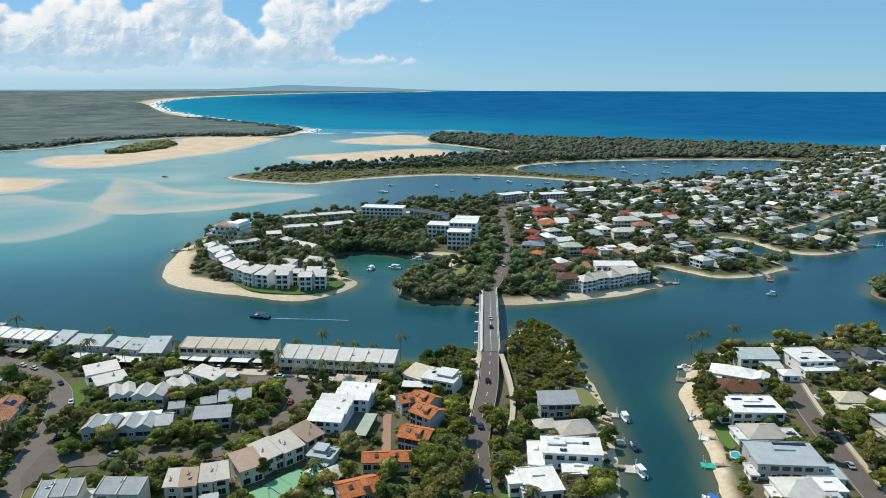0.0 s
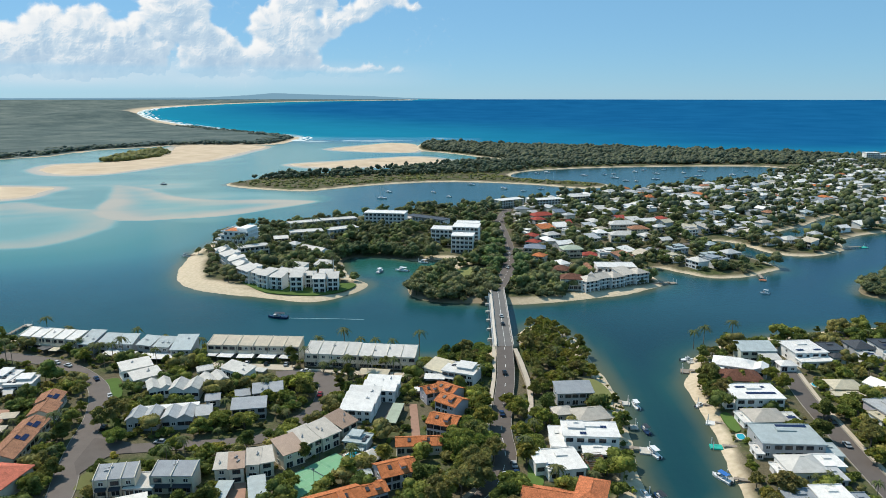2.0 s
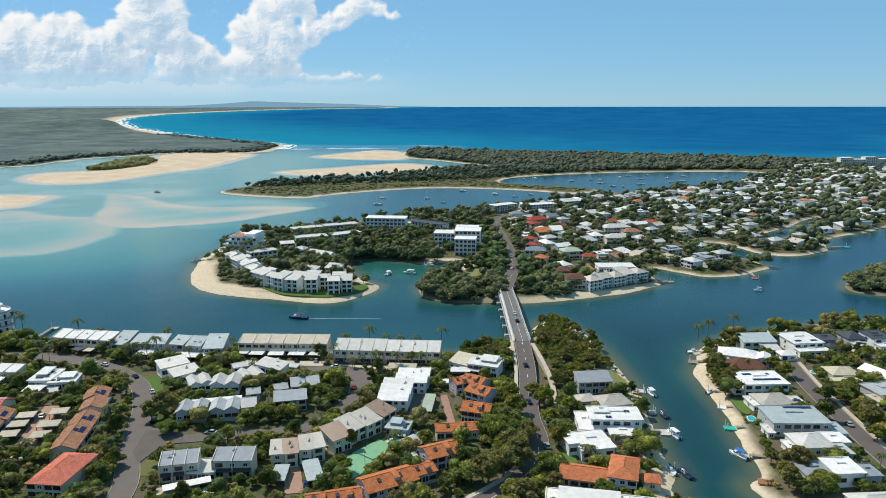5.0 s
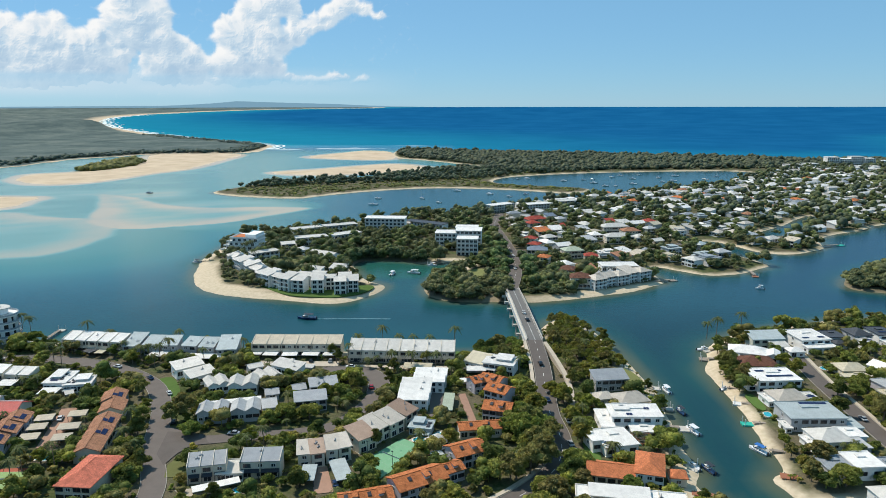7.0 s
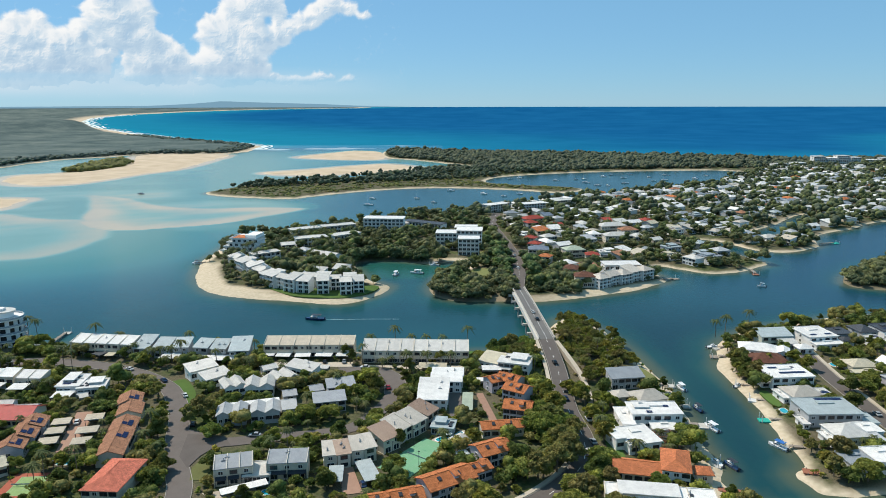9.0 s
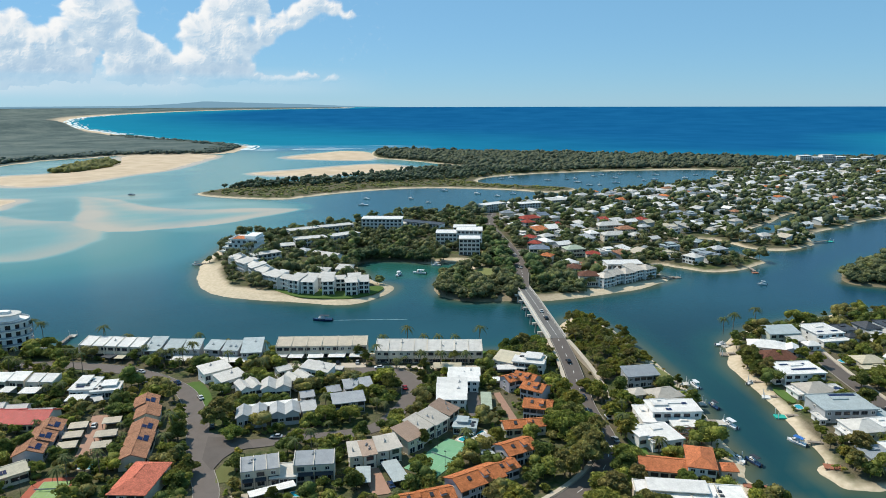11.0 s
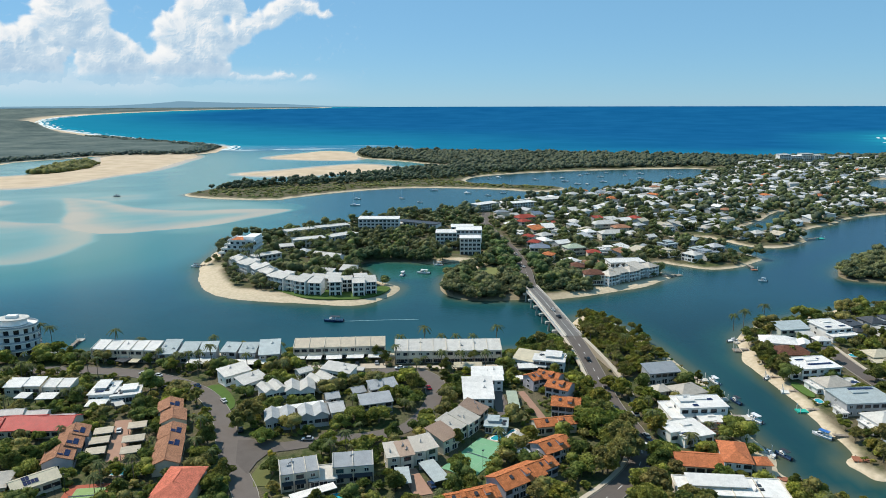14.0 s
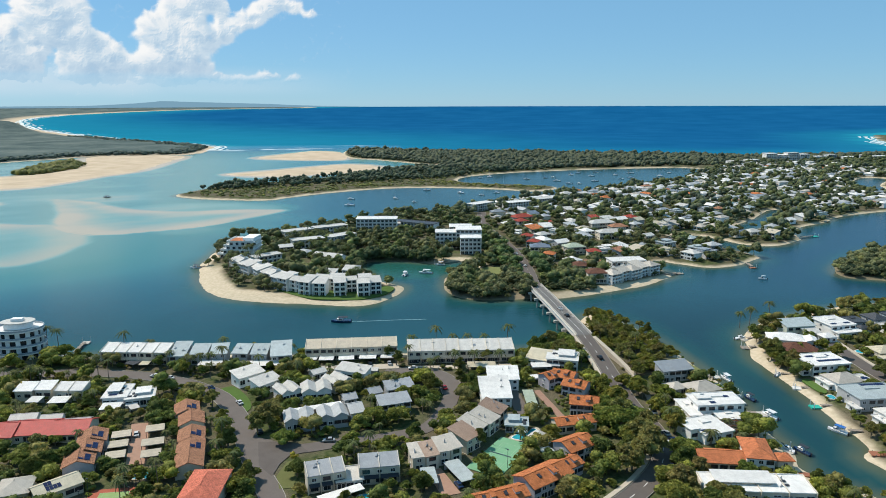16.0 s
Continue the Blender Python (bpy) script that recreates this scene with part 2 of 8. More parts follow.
def land_by(x, y):
    d = np.maximum.reduce([inside_by(SHORES[k], x, y) for k in ("mainland", "east", "sound", "spit", "islet")])
    for k in ("canal", "canal_far"):
        d = np.minimum(d, -inside_by(SHORES[k], x, y))
    return d


def soft(v, a, b):
    t = np.clip((v - a) / (b - a), 0, 1)
    return t * t * (3 - 2 * t)


def build_ground():
    gx = steps((-1000, -340, 20), (-340, 340, 2.5), (340, 1000, 8), (1000, 2700, 50))
    gy = steps((-800, 100, 45), (100, 560, 2.5), (560, 1000, 4.5), (1000, 1900, 9), (1900, 2700, 40))
    x, y = np.meshgrid(gx, gy)
    d = land_by(x, y) + 1.2 * value_noise(x, y, 0.08, 3)
    z = np.where(d < 0, np.maximum(-4, d * 0.35), 2.1 * soft(d, -4, 11) - 0.27) + np.where(d > 12, 0.15 * value_noise(x, y, 0.05, 5), 0)
    far = soft(y, 620, 760)
    rim = (3.4 + 2.2 * (1 - soft(y, 185, 215))) * soft(x, 118, 124) * (1 - soft(y, 300, 320)) + 5.6 * soft(x, 110, 190) * soft(y, 360, 400) * (1 - far)
    sandy = 1 - soft(d + 2.5 * value_noise(x, y, 0.1, 8), 7 - 4 * far - rim, 11 - 4 * far - rim)
    sandy = sandy * (1 - 0.9 * np.exp(-((x - 36) / 45) ** 2 - ((y - 400) / 45) ** 2)) * (1 - 0.8 * soft(inside_by(SHORES["islet"], x, y), -14, -8))
    sandy = sandy * (1 - 0.95 * np.exp(-((x + 22) / 34) ** 4 - ((y - 494) / 22) ** 4))
    spit_beach = soft(-np.hypot(x + 128, y - 445), -75, -40)
    sandy = np.maximum(sandy, (1 - soft(d + 2 * value_noise(x, y, 0.1, 8), 14, 20)) * spit_beach)
    return sheet("ground", x, y, z, M_GROUND, keep=d > -14, sand=sandy)


def build_water():
    gx = np.unique(np.concatenate([-np.geomspace(900, 22000, 46), steps((-900, -420, 10), (-420, 460, 4.5), (460, 1000, 12)), np.geomspace(1000, 22000, 46)]))
    gy = np.unique(np.concatenate([steps((-3000, 60, 300), (60, 560, 6), (560, 1000, 6), (1000, 2100, 11)), np.geomspace(2100, 23000, 90)]))
    x, y = np.meshgrid(gx, gy)
    x = np.where(np.hypot(x, y) > HORIZON, x * HORIZON / np.hypot(x, y), x)
    y = np.where(np.hypot(x, y) > HORIZON, y * HORIZON / np.hypot(x, y), y)
    land = np.maximum(land_by(x, y), inside_by(SHORES["north"], x, y))
    bars = np.maximum.reduce([inside_by(SHORES[k], x, y) for k in ("sand", "mouth", "mid", "west")])
    wob = 14 * value_noise(x, y, 0.012, 4)
    # bright shallows of the river mouth, deeper channels between them
    delta = soft(x + 0.28 * (y - 700), 40, -260) * soft(y, 520, 720) * (1 - soft(y, 1750, 2100))
    delta = np.maximum(delta, soft(-inside_by(SHORES["spit"], x, y), 160, 20) * soft(y, 1180, 1350) * (1 - soft(y, 1800, 2050)) * soft(200 - x, 0, 200))
    chan = value_noise(x + 0.5 * y, y, 0.0065, 11, 3)
    shoal = delta * (0.43 + 0.22 * chan)
    big = inside_by(SHORES["shoal"], x, y) + 0.4 * wob
    shoal = np.maximum(shoal, soft(big, -9, 9) * (0.71 - 0.17 * soft(big, 8, 52) + 0.06 * value_noise(x, y, 0.02, 14)))
    shoal = np.maximum(shoal, (0.52 + 0.08 * chan) * soft(-np.hypot((x + 235) / 150, (y - 800) / 95), -1.15, -0.45))
    rim = soft(big, -4, 3) * soft(-big, -16, -6) * soft(760 - y, 0, 60)
    shoal = np.maximum(shoal, 0.75 * rim)
    wst = inside_by(SHORES["shoal_west"], x, y) + wob
    shoal = np.maximum(shoal, soft(wst, -12, 10) * (0.64 - 0.15 * soft(wst, 5, 70)))
    shoal = shoal + 0.10 * delta * value_noise(x + 0.8 * y, 2.2 * y - x, 0.012, 18, 4) * soft(shoal, 0.15, 0.4)
    shoal = np.maximum(shoal, soft(bars + 0.5 * wob, -46, 0) * 0.95)
    edge = 0.72 * soft(land + 2 * value_noise(x, y, 0.06, 15), -9, 1) * (1 - soft(y, 900, 1400))
    shoal = np.maximum(shoal, 0.40 * soft(-x + 0.1 * y, 40, 400) * soft(y, 330, 560) * (1 - soft(y, 1750, 2100)))
    sea = np.maximum(soft(y + 0.12 * x, 1500, 2050), soft(y + 0.42 * np.minimum(x, 850) - 1785, -20, 40) * soft(x, -40, 120))
    north, spit = inside_by(SHORES["north"], x, y), inside_by(SHORES["spit"], x, y)
    shore_glow = sea * np.maximum.reduce([0.75 * soft(north, -260, -10), 0.5 * soft(north, -1700, -80) ** 1.5, 0.95 * soft(spit, -110, -10), 0.35 * soft(spit, -420, -40)])
    shoal = shoal * (1 - sea)
    bar_foam = soft(value_noise(x, y * 3, 0.012, 23, 3), 0.15, 0.4) * soft(-np.abs(y - 1960 - 0.12 * x), -110, -20) * soft(-x, -60, 60) * soft(x + 520, 0, 120)
    z = np.zeros_like(x)
    deep = 0.85 * soft(x, 90, 330) * (1 - soft(y, 800, 1000))
    still = 0.9 * soft(x, 60, 100) * (1 - soft(y, 300, 400)) * (1 - soft(x, 150, 260))
    green = soft(land, -26, -2) * (0.36 + 0.30 * value_noise(x, y, 0.03, 27)) * (1 - soft(y, 640, 800))
    green = np.maximum(green, 0.9 * soft(-np.hypot((x + 8) / 48, (y - 470) / 34), -1.2, -0.6))
    return sheet("water", x, y, z, M_WATER, far=True, green=np.clip(green, 0, 1), sea=sea, deep=deep, still=still, coast=shore_glow, shoal=shoal, edge=edge, foam=0.7 * bar_foam)


tagged(build_ground(), "", "ground", kind="structure")
tagged(build_water(), "", "water", kind="structure")


# ---- kit: parts and shapes ----
GZ = 1.7          # the level on which buildings stand


def mesh_of(name, bm, *materials):
    me = bpy.data.meshes.new(name)
    bm.to_mesh(me)
    bm.free()
    for m in materials:
        me.materials.append(m)
    return me


def part(name, bm, material, parent, label=""):
    mats = material if isinstance(material, (list, tuple)) else (material,)
    ob = new(name, mesh_of(name, bm, *mats))
    ob.parent = parent
    return tagged(ob, label)


def piece(name, me, parent, m):
    """An object of its own on a shared mesh."""
    ob = new(name, me)
    ob.parent = parent
    ob.matrix_basis = m
    return ob


def thing(name, m, label, category, group="", kind=""):
    ob = new(name)
    ob.matrix_basis = m
    ob.empty_display_size = 0.5
    return tagged(ob, label, category, group, kind)


def box(bm, x0, x1, y0, y1, z0, z1, mat=0):
    v = [bm.verts.new(p) for p in ((x0, y0, z0), (x1, y0, z0), (x1, y1, z0), (x0, y1, z0), (x0, y0, z1), (x1, y0, z1), (x1, y1, z1), (x0, y1, z1))]
    for f in ((3, 2, 1, 0), (4, 5, 6, 7), (0, 1, 5, 4), (1, 2, 6, 5), (2, 3, 7, 6), (3, 0, 4, 7)):
        bm.faces.new([v[i] for i in f]).material_index = mat


def slab(bm, corners, thick, mat=0):
    """A sheet through four or three corners, with thickness downwards."""
    top = [bm.verts.new(c) for c in corners]
    low = [bm.verts.new((c[0], c[1], c[2] - thick)) for c in corners]
    bm.faces.new(top).material_index = mat
    bm.faces.new(low[::-1]).material_index = mat
    for i in range(len(top)):
        j = (i + 1) % len(top)
        bm.faces.new((top[i], low[i], low[j], top[j])).material_index = mat


def tube(bm, a, b, r0, r1, n=6, mat=0):
    a, b = Vector(a), Vector(b)
    q = (b - a).to_track_quat("Z", "Y")
    rings = []
    for p, r in ((a, r0), (b, r1)):
        rings.append([bm.verts.new(p + q @ Vector((r * math.cos(2 * math.pi * k / n), r * math.sin(2 * math.pi * k / n), 0))) for k in range(n)])
    for k in range(n):
        bm.faces.new((rings[0][k], rings[0][(k + 1) % n], rings[1][(k + 1) % n], rings[1][k])).material_index = mat
    bm.faces.new(rings[1]).material_index = mat


def metal_roof(name, colour, rough=0.45, pitch=2.2, spread=0.06):
    """Ribbed steel sheet, faded and streaked."""
    m, nt, b = nodes_of(name)
    tc = nt.nodes.new("ShaderNodeTexCoord")
    w = add(nt, "ShaderNodeTexWave", Scale=pitch, Distortion=0.0)
    nt.links.new(tc.outputs["Object"], w.inputs["Vector"])
    streak = noise_tex(nt, 0.45, 4)
    c = ramp(nt, streak.outputs[0], [(0.3, tuple(v * 0.80 for v in colour)), (0.65, colour)])
    seam = ramp(nt, w.outputs[0], [(0.0, (0.72, 0.72, 0.72)), (0.18, (1, 1, 1))])
    c2 = mix(nt, 1.0, c.outputs[0], seam.outputs[0], "MULTIPLY")
    info = nt.nodes.new("ShaderNodeObjectInfo")
    tone = nt.nodes.new("ShaderNodeMapRange")
    tone.inputs[3].default_value, tone.inputs[4].default_value = 1 - spread * 2, 1 + spread
    nt.links.new(info.outputs["Random"], tone.inputs[0])
    nt.links.new(mix(nt, 1.0, c2, tone.outputs[0], "MULTIPLY"), b.inputs["Base Color"])
    b.inputs["Roughness"].default_value, b.inputs["Specular IOR Level"].default_value = rough, 0.35
    bump(nt, b, w.outputs[0], 0.5, 0.06)
    return m


def tile_roof(name, colour):
    """Fired clay tiles in rows, darker and lighter ones."""
    m, nt, b = nodes_of(name)
    tc = nt.nodes.new("ShaderNodeTexCoord")
    br = add(nt, "ShaderNodeTexBrick", Scale=2.6)
    br.inputs["Color1"].default_value = (*colour, 1)
    br.inputs["Color2"].default_value = (*(c * 0.82 for c in colour), 1)
    br.inputs["Mortar"].default_value = (*(c * 0.38 for c in colour), 1)
    br.inputs["Mortar Size"].default_value = 0.03
    nt.links.new(tc.outputs["Object"], br.inputs["Vector"])
    n = noise_tex(nt, 0.7, 5)
    stain = ramp(nt, n.outputs[0], [(0.30, (0.70, 0.68, 0.66)), (0.6, (1, 1, 1))])
    nt.links.new(mix(nt, 1.0, br.outputs[0], stain.outputs[0], "MULTIPLY"), b.inputs["Base Color"])
    b.inputs["Roughness"].default_value, b.inputs["Specular IOR Level"].default_value = 0.8, 0.2
    bump(nt, b, br.outputs[1], 0.6, 0.05)
    return m


WHITE_METAL, PALE_METAL = metal_roof("white_steel_roof", (0.84, 0.82, 0.78)), metal_roof("pale_steel_roof", (0.62, 0.60, 0.555))
BLUE_METAL, GREY_METAL = metal_roof("blue_grey_steel_roof", (0.44, 0.50, 0.505)), metal_roof("grey_steel_roof", (0.30, 0.33, 0.36))
DARK_METAL, CREAM_METAL = metal_roof("charcoal_steel_roof", (0.06, 0.065, 0.075)), metal_roof("cream_steel_roof", (0.62, 0.55, 0.40))
TAN_METAL, PALE_TAN = metal_roof("tan_steel_roof", (0.58, 0.50, 0.38)), metal_roof("pale_tan_roof", (0.55, 0.50, 0.43))
PALE_GREY, GREEN_METAL = metal_roof("light_grey_steel_roof", (0.50, 0.51, 0.51)), metal_roof("pale_green_steel_roof", (0.47, 0.53, 0.40))
BROWN_METAL, RED_METAL = metal_roof("brown_steel_roof", (0.36, 0.24, 0.17)), metal_roof("red_steel_roof", (0.56, 0.075, 0.06))
TERRACOTTA, ORANGE = tile_roof("terracotta_tiles", (0.66, 0.225, 0.085)), tile_roof("orange_tiles", (0.74, 0.25, 0.11))
CORAL, BROWN_TILE = tile_roof("coral_tiles", (0.84, 0.25, 0.16)), tile_roof("brown_tiles", (0.47, 0.235, 0.14))
RED_TILE, BRICK_TILE = tile_roof("red_tiles", (0.45, 0.085, 0.06)), tile_roof("brick_tiles", (0.20, 0.09, 0.06))
SLATE = metal_roof("slate_blue_roof", (0.16, 0.20, 0.26))
CREAM, WHITE = plain("cream_render", (0.62, 0.56, 0.46)), plain("white_render", (0.76, 0.76, 0.74))
GREYWALL, LILAC, SAGE = plain("grey_boards", (0.42, 0.43, 0.44)), plain("lilac_grey_render", (0.45, 0.43, 0.47)), plain("sage_render", (0.48, 0.50, 0.42))
CONCRETE, ASPHALT = plain("concrete", (0.46, 0.44, 0.40), 0.9), plain("asphalt", (0.128, 0.110, 0.100), 0.92, 0.2, 0.25, fine=3.0)
PAVING, BRICK_PAVE = plain("pale_paving", (0.46, 0.40, 0.32), 0.9), plain("brick_paving", (0.33, 0.20, 0.145), 0.9)
PAINT_WHITE, TIMBER = plain("white_paint", (0.72, 0.72, 0.70), 0.6), plain("weathered_timber", (0.28, 0.24, 0.20), 0.9)
RED_TIMBER, BARK = plain("red_brown_timber", (0.30, 0.12, 0.07), 0.8), plain("bark", (0.20, 0.16, 0.12), 0.95, fine=14)
DARK_TRIM, BLUE_CLOTH = plain("dark_trim", (0.035, 0.04, 0.05), 0.5), plain("blue_canvas", (0.03, 0.14, 0.42), 0.8)
TEAL_CLOTH, ROCK = plain("teal_deck", (0.03, 0.42, 0.33), 0.7), plain("rock", (0.16, 0.14, 0.12), 0.95)
GREEN_CLOTH = plain("green_shade_cloth", (0.02, 0.12, 0.06), 0.8)
COURT_GREEN, COURT_RED = plain("court_green", (0.16, 0.34, 0.20), 0.9, grime=0.15), plain("court_red", (0.36, 0.10, 0.06), 0.9)
KERB = plain("weathered_kerb", (0.30, 0.28, 0.25), 0.9)
FADED_LINE = plain("faded_court_line", (0.30, 0.42, 0.30), 0.9)
COURT_LIME = plain("court_lime", (0.25, 0.36, 0.14), 0.9)
LAWN = plain("lawn", (0.080, 0.135, 0.035), 0.95, 0.3, 0.3, fine=2.0, spec=0.1)
DRY_LAWN = plain("dry_lawn", (0.15, 0.16, 0.062), 0.95, 0.3, 0.3, fine=2.0, spec=0.1)


def glossy(name, colour, rough=0.12, metal=0.0, spec=0.5):
    m, nt, b = nodes_of(name)
    n = noise_tex(nt, 0.8, 3)
    c = ramp(nt, n.outputs[0], [(0.3, tuple(v * 0.75 for v in colour)), (0.7, colour)])
    nt.links.new(c.outputs[0], b.inputs["Base Color"])
    b.inputs["Roughness"].default_value, b.inputs["Metallic"].default_value, b.inputs["Specular IOR Level"].default_value = rough, metal, spec
    return m


GLASS, SOLAR, POOL = glossy("window_glass", (0.025, 0.032, 0.04)), glossy("solar_cells", (0.012, 0.025, 0.085), 0.4, 0.0, 0.15), glossy("pool_water", (0.03, 0.38, 0.48), 0.08)
GLASS_RAIL = glossy("glass_balustrade", (0.36, 0.42, 0.47))
GELCOAT, STEEL = glossy("white_gelcoat", (0.78, 0.79, 0.80), 0.25), glossy("steel", (0.55, 0.56, 0.58), 0.35, 0.9)
CAR_PAINTS = [glossy("car_" + n, c, 0.2, 0.1) for n, c in (("white", (0.75, 0.75, 0.74)), ("silver", (0.42, 0.44, 0.46)), ("black", (0.012, 0.013, 0.016)), ("blue", (0.02, 0.05, 0.13)), ("red", (0.38, 0.02, 0.025)))]


def window_mesh(name, w, h, frame_mat):
    # one frame with two recessed panes
    bm = bmesh.new()
    xs, t = (-w / 2, -w / 2 + 0.09, -0.035, 0.035, w / 2 - 0.09, w / 2), 0.09
    zs = (-h / 2, -h / 2 + t, h / 2 - t, h / 2)
    v = {(i, j): bm.verts.new((x, -0.09, z)) for i, x in enumerate(xs) for j, z in enumerate(zs)}
    b = {(i, j): bm.verts.new((xs[i], 0.04, zs[j])) for i in (0, 5) for j in (0, 3)}
    for i in range(5):
        for j in range(3):
            q = [v[i, j], v[i + 1, j], v[i + 1, j + 1], v[i, j + 1]]
            if j == 1 and i in (1, 3):
                low = [bm.verts.new((p.co.x, -0.01, p.co.z)) for p in q]
                bm.faces.new(low).material_index = 1
                for k in range(4):
                    bm.faces.new((q[k], q[(k + 1) % 4], low[(k + 1) % 4], low[k]))
            else:
                bm.faces.new(q)
    for a, c, along in (((0, 0), (5, 0), [(i, 0) for i in range(6)]), ((5, 0), (5, 3), [(5, j) for j in range(4)]), ((5, 3), (0, 3), [(i, 3) for i in range(5, -1, -1)]), ((0, 3), (0, 0), [(0, j) for j in range(3, -1, -1)])):
        bm.faces.new([v[k] for k in along][::-1] + [b[a], b[c]])
    return mesh_of(name, bm, frame_mat, GLASS)


WINDOW, WIDE_WINDOW, GLASS_DOOR = window_mesh("window", 1.5, 1.3, PAINT_WHITE), window_mesh("wide_window", 2.4, 1.4, DARK_TRIM), window_mesh("glass_door", 2.4, 2.1, PAINT_WHITE)
bm = bmesh.new()
box(bm, -0.5, 0.5, -0.82, 0.82, 0.02, 0.09)
box(bm, -0.46, 0.46, -0.78, 0.78, 0.08, 0.10)
SOLAR_PANEL = mesh_of("solar_panel", bm, SOLAR)
bm = bmesh.new()
box(bm, -0.7, 0.7, -0.25, 0.1, -0.15, 0.15)
tube(bm, (0, -0.1, 0.15), (0, -0.1, 0.9), 0.12, 0.12, 6)
VENT = mesh_of("roof_vent", bm, STEEL)
bm = bmesh.new()
box(bm, -0.55, 0.55, -0.75, 0.75, -0.05, 0.22)
box(bm, -0.42, 0.42, -0.62, 0.62, 0.2, 0.24)
SKYLIGHT = mesh_of("skylight", bm, DARK_TRIM)


def gable_body(bm, w, d, h, rise, turn=False):
    """Walls up to the eaves, with gable ends."""
    box(bm, -w / 2, w / 2, -d / 2, d / 2, 0, h)
    if rise:
        if turn:
            ends = [((-w / 2, y, h), (w / 2, y, h), (0, y, h + rise)) for y in (-d / 2, d / 2)]
        else:
            ends = [((x, -d / 2, h), (x, d / 2, h), (x, 0, h + rise)) for x in (-w / 2, w / 2)]
        for e in ends:
            bm.faces.new([bm.verts.new(p) for p in e])


WORDS = {id(WHITE_METAL): "white steel", id(PALE_METAL): "pale grey steel", id(BLUE_METAL): "blue-grey steel", id(GREY_METAL): "grey steel", id(DARK_METAL): "charcoal steel",
         id(CREAM_METAL): "cream steel", id(TAN_METAL): "tan steel", id(PALE_TAN): "pale tan", id(PALE_GREY): "light grey steel", id(GREEN_METAL): "pale green steel",
         id(BROWN_METAL): "brown steel", id(RED_METAL): "red steel", id(TERRACOTTA): "terracotta tiled", id(ORANGE): "orange tiled", id(CORAL): "coral tiled", id(BROWN_TILE): "brown tiled",
         id(RED_TILE): "red tiled", id(BRICK_TILE): "dark brick-red tiled", id(SLATE): "slate-blue", id(CREAM): "cream", id(WHITE): "white", id(GREYWALL): "grey boarded", id(LILAC): "lilac-grey", id(SAGE): "sage green"}
SHAPES = {"flat": "flat", "skillion": "single-pitch", "gable": "gabled", "twin": "twin-gabled", "hip": "hipped"}
FOOTPRINTS = []          # x, y, turn, half width, half depth: kept clear of trees


